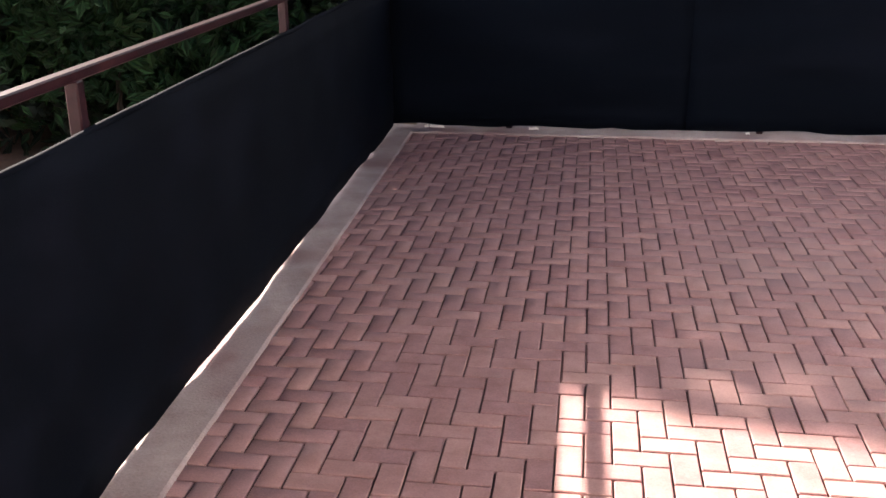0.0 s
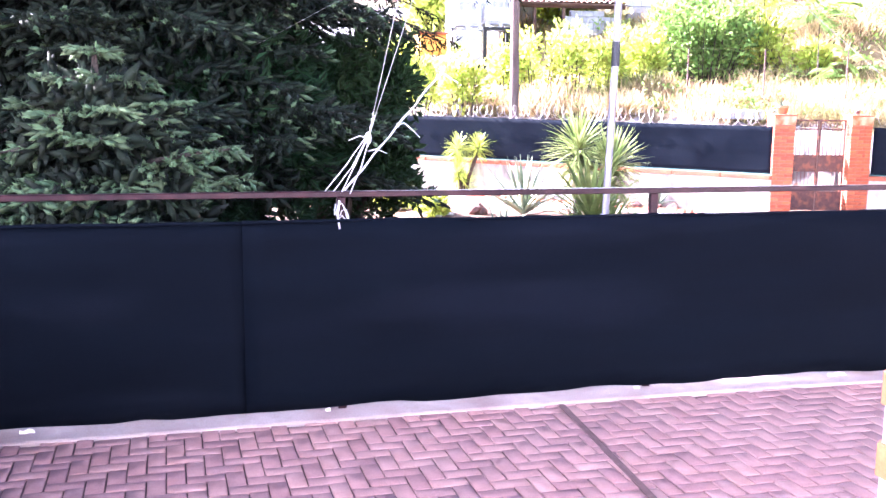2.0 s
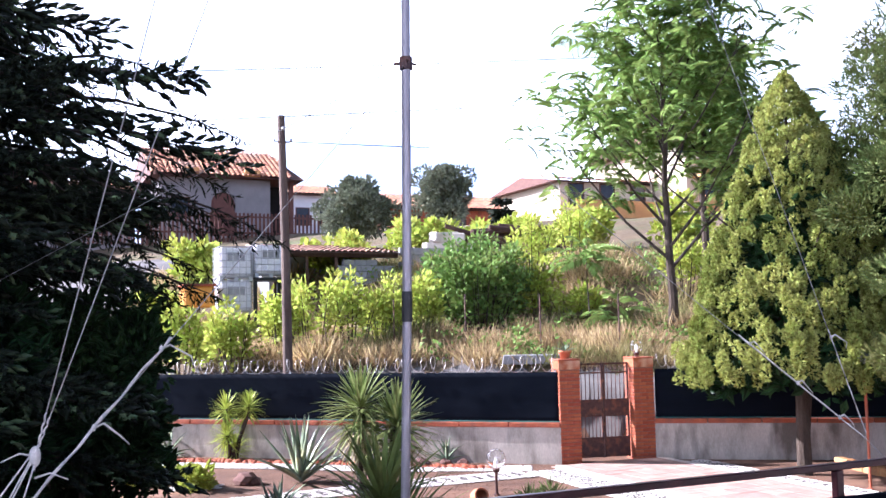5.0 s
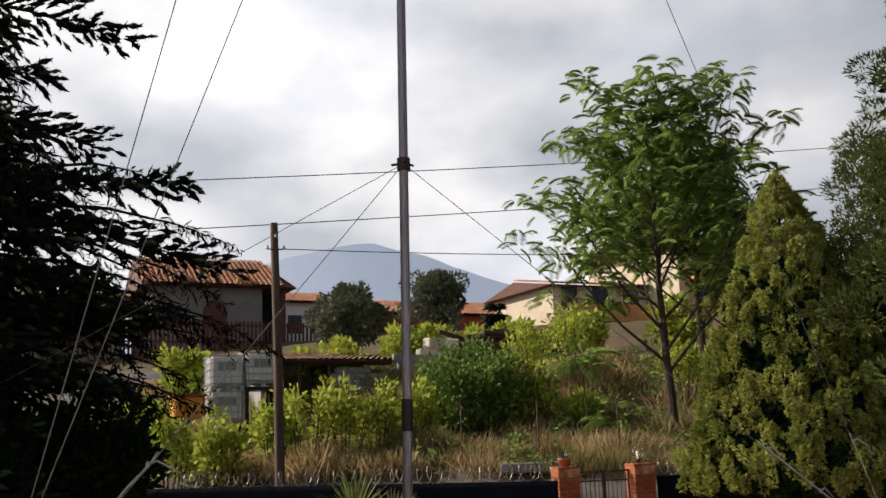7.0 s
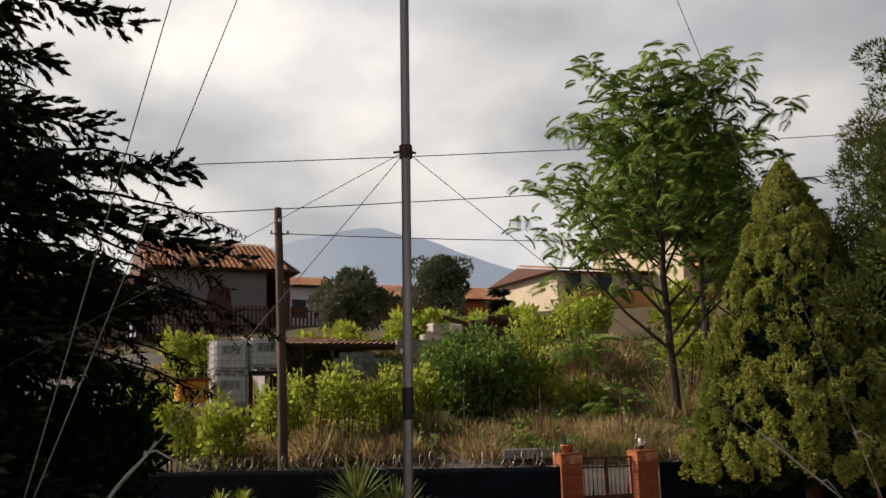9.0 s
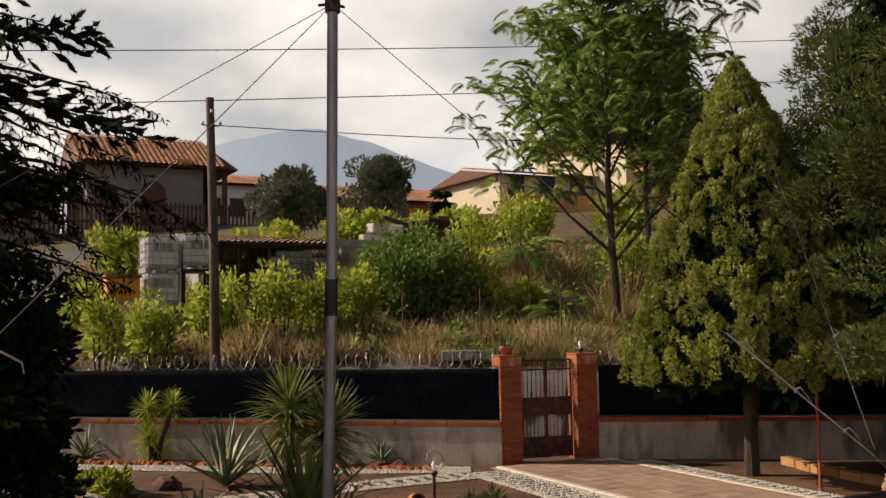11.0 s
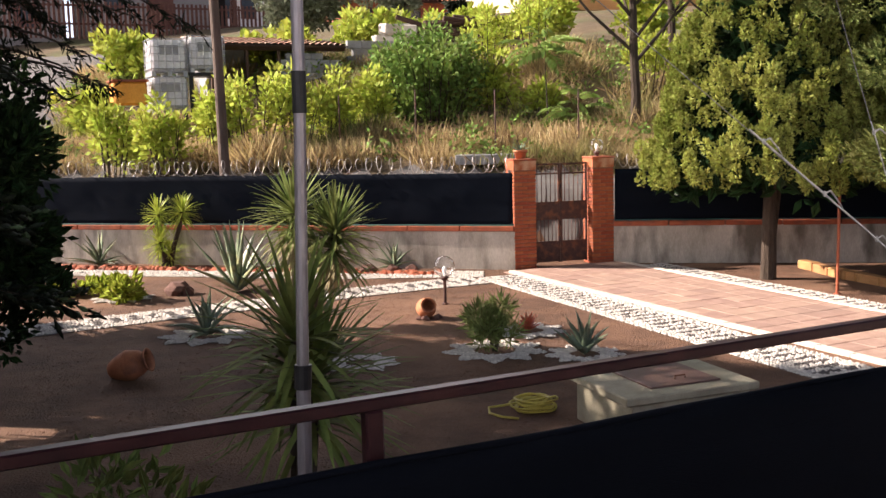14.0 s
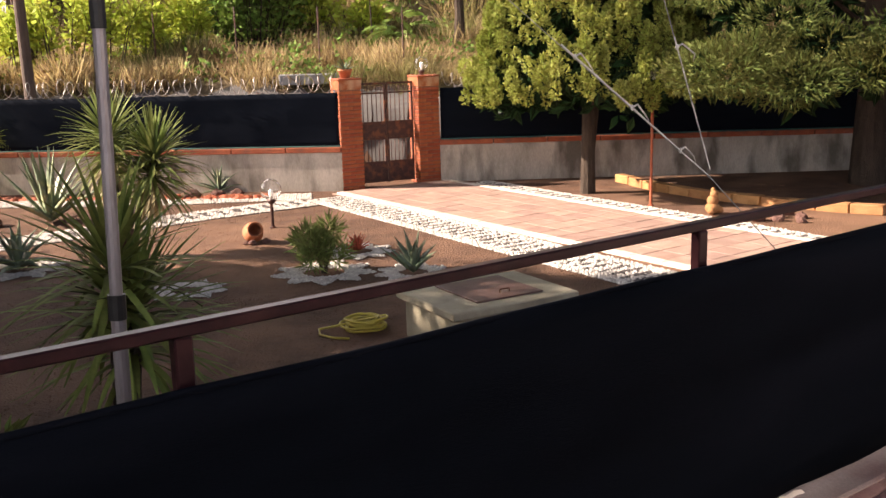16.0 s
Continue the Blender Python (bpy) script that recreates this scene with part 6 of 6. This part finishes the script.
def make_shed():
    x0, x1, y0, y1 = 10.2, 14.45, 34.0, 37.0
    zb = 2.2
    s = thing("shed", pose(-0.38, 0.14, 0.11), "concrete block shed with an old tiled roof", "shed")
    part("slab_wall", MB().box(x0, y1 - 0.2, zb, x1, y1, 4.2), M_BLOCK, s)
    part("side_wall", MB().box(x0, y0 + 0.2, zb, x0 + 0.2, y1 - 0.2, 4.1), M_BLOCK, s)
    blk = MB().box(0, 0, 0, 0.385, 0.19, 0.188, 0.006).mesh("block", M_BLOCK)
    for r in range(8):
        for c in range(5):
            x = 12.45 + c * 0.395 + (0.19 if r % 2 else 0)
            z = zb + r * 0.2
            if r == 7 and c in (3, 4):
                continue
            if x + 0.385 > x1 + 0.05:
                continue
            part("block", blk, M_BLOCK, s, m=pose(x, y0 + 0.01, z))
    part("inner_wall", MB().box(12.5, y0 + 0.21, zb, x1 - 0.02, y0 + 0.3, 3.6), M_BLOCK, s)
    for x in (10.35, 11.4, 12.4):
        part("post", MB().box(x - 0.05, y0, zb, x + 0.05, y0 + 0.1, 3.95, 0.01), M_WOOD, s)
    part("beam", MB().box(x0 - 0.1, y0 - 0.02, 3.86, x1 + 0.1, y0 + 0.12, 3.98, 0.01), M_WOOD, s)
    part("roof_deck", MB().add([(x0 - 0.1, y0 - 0.25, 3.95), (x1 + 0.1, y0 - 0.25, 3.95), (x1 + 0.1, y1, 4.42), (x0 - 0.1, y1, 4.42), (x0 - 0.1, y0 - 0.25, 4.0), (x1 + 0.1, y0 - 0.25, 4.0), (x1 + 0.1, y1, 4.47), (x0 - 0.1, y1, 4.47)],
         [(3, 2, 1, 0), (4, 5, 6, 7), (0, 1, 5, 4), (1, 2, 6, 5), (2, 3, 7, 6), (3, 0, 4, 7)]), M_WOOD, s)
    part("roof", array_mesh("roof", *tile_roof(None, x0 - 0.1, x1 + 0.1, (y0 - 0.28, 3.99), (y1, 4.46), 0.2, 0.075), M_OLDROOF), M_OLDROOF, s, "rows of faded old clay tiles")["kind"] = "stuff"


make_shed()
low = thing("block_wall", Matrix.Identity(4), "rough grey concrete block wall on the bank", "wall", kind="structure")
lb = MB().box(0, 0, 0, 0.49, 0.19, 0.24, 0.008).mesh("block", M_BLOCK)
for r in range(7):
    for c in range(8):
        part("block", lb, M_BLOCK, low, m=pose(14.6 + c * 0.5 + (0.2 if r % 2 else 0), 35.0 + 0.01 * (c % 3), 2.65 + r * 0.25))


def make_ibc(x, y, z, label, base=True, colour=None):
    t = thing("water_tank", pose(x, y, z), label, "water tank", "water tanks")
    part("bottle", MB().box(-0.48, -0.48, 0.14, 0.48, 0.48, 1.0, 0.06), M_TANK, t, "white plastic container")
    part("lid", MB().lathe([(0.11, 1.0), (0.11, 1.03), (0.001, 1.03)], 14), M_BLACK, t)
    part("plate", MB().box(-0.26, -0.5, 0.58, 0.26, -0.488, 0.84), M_BLOCK, t, "grey label plate")
    part("pallet", MB().box(-0.5, -0.5, 0.09, 0.5, 0.5, 0.13, 0.01).box(-0.5, -0.5, 0, -0.38, 0.5, 0.09).box(-0.06, -0.5, 0, 0.06, 0.5, 0.09).box(0.38, -0.5, 0, 0.5, 0.5, 0.09), M_STEEL, t)
    v = MB().tube([(0, 0, 0.12), (0, 0, 1.02)], 0.011, 5).mesh("cage_bar", M_STEEL)
    for i in range(6):
        u = -0.5 + i * 0.2
        for q in ((u, -0.5, 0), (u, 0.5, 0), (-0.5, u, 0), (0.5, u, 0)):
            part("cage_bar", v, M_STEEL, t, m=pose(*q))
    for z2 in (0.2, 0.4, 0.6, 0.8, 1.02):
        part("cage_ring", MB().tube([(-0.505, -0.505, z2), (0.505, -0.505, z2), (0.505, 0.505, z2), (-0.505, 0.505, z2), (-0.505, -0.505, z2)], 0.011, 5), M_STEEL, t)
    return t


make_ibc(8.50, 33.6, 2.13, "white caged water tank standing on the bank")
make_ibc(8.50, 33.6, 3.16, "white caged water tank stacked on another tank")
make_ibc(9.57, 33.6, 3.25, "white caged water tank on a dark stand")
stand = thing("tank_stand", pose(9.57, 33.6, 2.17), "dark timber stand carrying a water tank", "stand")
part("frame", MB().box(-0.55, -0.52, 0.98, 0.55, 0.52, 1.08, 0.01), M_BLACK, stand)
for sx in (-0.48, 0.48):
    for sy in (-0.45, 0.45):
        part("leg", MB().box(sx - 0.05, sy - 0.05, -0.3, sx + 0.05, sy + 0.05, 0.98), M_BLACK, stand)
bin_ = thing("orange_bin", pose(7.35, 33.2, 2.35), "orange plastic crate on the bank", "crate")
part("body", MB().box(-0.45, -0.4, 0.0, 0.45, 0.4, 0.62, 0.05), M_ORANGE, bin_)
part("rim", MB().box(-0.5, -0.45, 0.621, 0.5, 0.45, 0.69, 0.03), M_CAP, bin_, "red-brown rim")


def window(parent, x, y, z, w, h, shutter=None):
    f = part("window", MB().box(x - w / 2 - 0.06, y - 0.05, z - 0.06, x - w / 2, y + 0.03, z + h + 0.06).box(x + w / 2, y - 0.05, z - 0.06, x + w / 2 + 0.06, y + 0.03, z + h + 0.06)
             .box(x - w / 2, y - 0.05, z + h, x + w / 2, y + 0.03, z + h + 0.06).box(x - w / 2, y - 0.05, z - 0.06, x + w / 2, y + 0.03, z), shutter or M_BROWN, parent)
    part("pane", MB().box(x - w / 2, y - 0.012, z, x + w / 2, y + 0.02, z + h), M_WINDOW, f)


def make_villa():
    """Long grey house with a clay roof, on the rise."""
    h = thing("house", pose(-0.66, 0, 0.5), "grey house with a clay tile roof and brown fence", "house")
    x0, x1, y0, y1 = 10.9, 18.6, 60.0, 68.0
    part("wall", MB().box(x0, y0, 5.6, x1 - 1.4, y1, 10.0, 0.02), M_HOUSE, h)
    part("porch_wall", MB().box(x1 - 1.4, y0 + 2.5, 5.6, x1, y1, 10.0), M_RECESS, h, "recessed porch wall with its shade painted near-black")
    part("porch_post", MB().box(x1 - 0.25, y0, 5.6, x1, y0 + 0.25, 10.0), M_BROWN, h)
    part("roof_deck", MB().add([(x0 - 0.6, y0 - 0.7, 9.9), (x1 + 0.5, y0 - 0.7, 9.9), (x1 - 0.6, y0 + 3.6, 12.1), (x0 - 0.6, y0 + 3.6, 12.1), (x0 - 0.6, y1 + 0.6, 9.9), (x1 + 0.5, y1 + 0.6, 9.9)],
         [(0, 1, 2, 3), (3, 2, 5, 4), (1, 5, 2), (0, 3, 4), (0, 4, 5, 1)]), M_BROWN, h)
    V, F = tile_roof(None, x0 - 0.6, x1 - 0.2, (y0 - 0.72, 9.98), (y0 + 3.6, 12.17), 0.30, 0.11)
    keep = V[F].mean(axis=1)
    ok = keep[:, 0] < x1 + 0.5 - (keep[:, 1] - y0 + 0.7) * 0.26
    part("roof", array_mesh("roof", V, F[ok], M_ROOF), M_ROOF, h, "sunlit clay tile roof")["kind"] = "stuff"
    part("chimney", MB().box(12.2, y0 - 0.4, 9.9, 13.0, y0 + 0.3, 10.45, 0.02), M_OCHRE, h)
    part("chimney", MB().box(15.6, y0 - 0.5, 9.9, 16.5, y0 + 0.1, 10.4, 0.02), M_OCHRE, h)
    d = part("door", MB().box(13.75, y0 - 0.06, 6.6, 15.1, y0 - 0.005, 8.5, 0.01), M_BROWN, h, "dark brown arched door")
    part("door_arch", MB().lathe([(0.001, 0), (0.67, 0), (0.67, 0.05), (0.001, 0.05)], 24, Matrix.Translation((14.42, y0 - 0.008, 8.45)) @ pose(0, 0, 0, 90, 0, 0)), M_BROWN, h)
    for x in (12.0,):
        window(h, x, y0 - 0.02, 7.6, 0.9, 1.1)
    f = thing("picket_fence", pose(0, 0, 0), "brown slatted fence before the grey house", "fence")
    part("rail", MB().box(5.5, 57.62, 7.9, 19.0, 57.68, 8.0).box(5.5, 57.62, 7.0, 19.0, 57.68, 7.1), M_BROWN, f)
    slat = MB().box(-0.06, 57.56, 6.3, 0.06, 57.61, 8.15, 0.01).mesh("slat", M_BROWN)
    for i in range(60):
        part("slat", slat, M_BROWN, f, m=pose(5.6 + i * 0.226, 0, 0.02 * (i % 2)))


make_villa()


def far_house(x0, x1, y0, y1, z0, z1, ridge, wall, label, storeys=2, balcony=False, roof=None, wins=3):
    h = thing("house", pose(0, 0, 0), label, "house")
    part("wall", MB().box(x0, y0, z0, x1, y1, z1, 0.02), wall, h)
    ym = (y0 + y1) / 2
    o = 0.5
    part("roof_deck", MB().add([(x0 - o, y0 - o, z1), (x1 + o, y0 - o, z1), (x1 + o, ym, ridge), (x0 - o, ym, ridge), (x0 - o, y1 + o, z1), (x1 + o, y1 + o, z1)],
         [(0, 1, 2, 3), (3, 2, 5, 4), (1, 5, 2), (0, 3, 4), (0, 4, 5, 1)]), M_BROWN, h)
    part("roof", array_mesh("roof", *tile_roof(None, x0 - o, x1 + o, (y0 - o - 0.02, z1 + 0.06), (ym, ridge + 0.06), 0.32, 0.12), M_ROOF), M_ROOF, h, "orange clay tile roof")["kind"] = "stuff"
    for s in range(storeys):
        z = z0 + (z1 - z0) * (s + 0.35) / storeys
        for k in range(wins):
            x = x0 + (x1 - x0) * (k + 0.5) / wins
            window(h, x, y0 - 0.02, z, 0.9, 1.2)
        if balcony:
            zz = z - 0.75
            part("balcony", MB().box(x0 + 0.4, y0 - 1.1, zz, x1 - 0.4, y0 - 0.01, zz + 0.14, 0.01).box(x0 + 0.4, y0 - 1.1, zz + 0.14, x1 - 0.4, y0 - 1.0, zz + 0.95, 0.01), M_OCHRE, h, "ochre balcony front")
    return h


far_house(-2.0, 9.0, 62.0, 69.0, 6.0, 9.6, 10.7, M_HOUSE, "low grey house with an old tile roof", 1)
far_house(24.0, 33.5, 60.0, 67.0, 6.5, 9.0, 10.3, M_CAP, "low red house with an orange tile roof", 1)
far_house(30.2, 36.4, 50.0, 57.0, 5.5, 9.5, 10.2, M_CREAM, "cream two-storey house behind the trees", 2, True)
far_house(36.5, 46.0, 47.0, 56.0, 5.5, 11.6, 13.2, M_CREAM, "tall cream house with ochre balconies behind trees", 3, True)
far_house(19.5, 24.5, 72.0, 78.0, 8.0, 11.3, 12.4, M_WHITEP, "white house far behind the olive trees", 1)


pile = thing("wood_stack", pose(19.6, 36.0, level(19.6, 36)), "heap of dark old timber and roof tiles", "wood stack")
logm = [MB().tube([(-k, 0, 0), (k, 0.05, 0.02)], 0.09, 7).mesh("log", M_WOOD) for k in (0.9, 1.2, 1.5)]
rl = random.Random(6)
for i in range(46):
    z = 0.1 + 0.95 * rl.random() ** 1.3
    part("log", logm[i % 3], M_WOOD, pile, m=pose(rl.uniform(-1.1, 1.1) * (1.5 - z * 0.5), rl.uniform(-0.6, 0.6), z, 0, rl.uniform(-14, 18), rl.uniform(-30, 30)))
stone_walls = thing("stone_heap", pose(17.3, 36.2, level(17.3, 36.2)), "pale stone blocks stacked on the bank", "stone heap")
sb = [MB().box(-0.3, -0.2, 0, 0.3, 0.2, 0.36, 0.05).mesh("stone", M_EDGE), MB().box(-0.42, -0.22, 0, 0.42, 0.22, 0.4, 0.06).mesh("stone", M_EDGE)]
for i in range(13):
    part("stone", sb[i % 2], M_EDGE, stone_walls, m=pose(-0.8 + 0.45 * (i % 5) + rl.uniform(-0.1, 0.1), rl.uniform(-0.2, 0.2), 0.0 + 0.38 * (i // 5), rl.uniform(-4, 4), rl.uniform(-5, 5), rl.uniform(-25, 25)))
lowc = MB().box(-0.7, -0.15, 0, 0.7, 0.15, 0.22, 0.02)
solid("concrete_slab", lowc, M_BLOCK, "grey concrete slab lying at the roadside", "slab", m=pose(13.2, 23.4, level(13.2, 23.4) + 0.02, 0, 0, -30))
fence = thing("wire_fence", Matrix.Identity(4), "thin wire fence on the bank", "fence")
fp = MB().tube([(0, 0, -0.2), (0, 0, 1.5)], 0.018, 6).mesh("post", M_IRON)
for i in range(12):
    c = on_plan(GATE_L, DIR_L, -9 + i * 1.9) + NRM_L * 5.0
    part("post", fp, M_IRON, fence, m=pose(c.x, c.y, level(c.x, c.y)))
for zz in (0.5, 1.0, 1.5):
    pts = []
    for i in range(12):
        c = on_plan(GATE_L, DIR_L, -9 + i * 1.9) + NRM_L * 5.0
        pts.append((c.x, c.y, level(c.x, c.y) + zz))
    part("wire", MB().tube(pts, 0.0022, 4), M_IRON, fence)

# ---- terrace paving, piece by piece ----
PU = 0.0765                    # half a paver, with its joint


def lay_pavers():
    floor = bpy.data.objects["terrace_floor"]
    ang = PAVER_TURN
    cs, sn = math.cos(radians(ang)), math.sin(radians(ang))
    ox, oy = 0.9, 2.4
    gap = 0.0055
    flat_mesh = MB().box(-PU + gap / 2, -PU / 2 + gap / 2, -0.012, PU - gap / 2, PU / 2 - gap / 2, 0.0, 0.0028).mesh("paver", M_PAVER)
    rnd = random.Random(12)
    cells = []
    for j in range(-70, 70):
        for i in range(-70, 120):
            k = (i - j) % 4
            if k == 0:
                cells.append(((i + 1) * PU, (j + 0.5) * PU, 0))
            elif k == 3:
                cells.append(((i + 0.5) * PU, (j + 1) * PU, 90))
    field_P, field_A, near = [], [], 0
    for u, v, a in cells:
        x, y = ox + u * cs - v * sn, oy + u * sn + v * cs
        if not (side_x(y, 0.085) < x < 7.4 and 0.6 < y < EDGE_Y - 0.085):
            continue
        z = fall(x, y) + rnd.uniform(-0.0015, 0.0015)
        if 0.35 < x < 1.85 and 1.85 < y < 3.2 and near < 300:
            near += 1
            part("paver", flat_mesh, M_PAVER, floor, m=pose(x, y, z, rnd.uniform(-0.4, 0.4), rnd.uniform(-0.4, 0.4), a + ang + rnd.uniform(-0.5, 0.5)))
        else:
            field_P.append((x, y, z))
            field_A.append(radians(a + ang + rnd.uniform(-0.6, 0.6)))
    T = np.array([tuple(v.co) for v in flat_mesh.vertices])
    quads = np.array([tuple(p.vertices) for p in flat_mesh.polygons if len(p.vertices) == 4])
    A = np.array(field_A)
    R = np.zeros((len(A), 3, 3))
    R[:, 0, 0], R[:, 0, 1], R[:, 1, 0], R[:, 1, 1], R[:, 2, 2] = np.cos(A), -np.sin(A), np.sin(A), np.cos(A), 1
    V, F = stamp(T, quads, np.array(field_P), R, np.ones(len(A)))
    tagged(part("paver_field", array_mesh("paver_field", V, F, M_PAVER_I), M_PAVER_I, floor, "herringbone of pinkish concrete pavers"), kind="stuff")


PAVER_TURN = 4.0
lay_pavers()
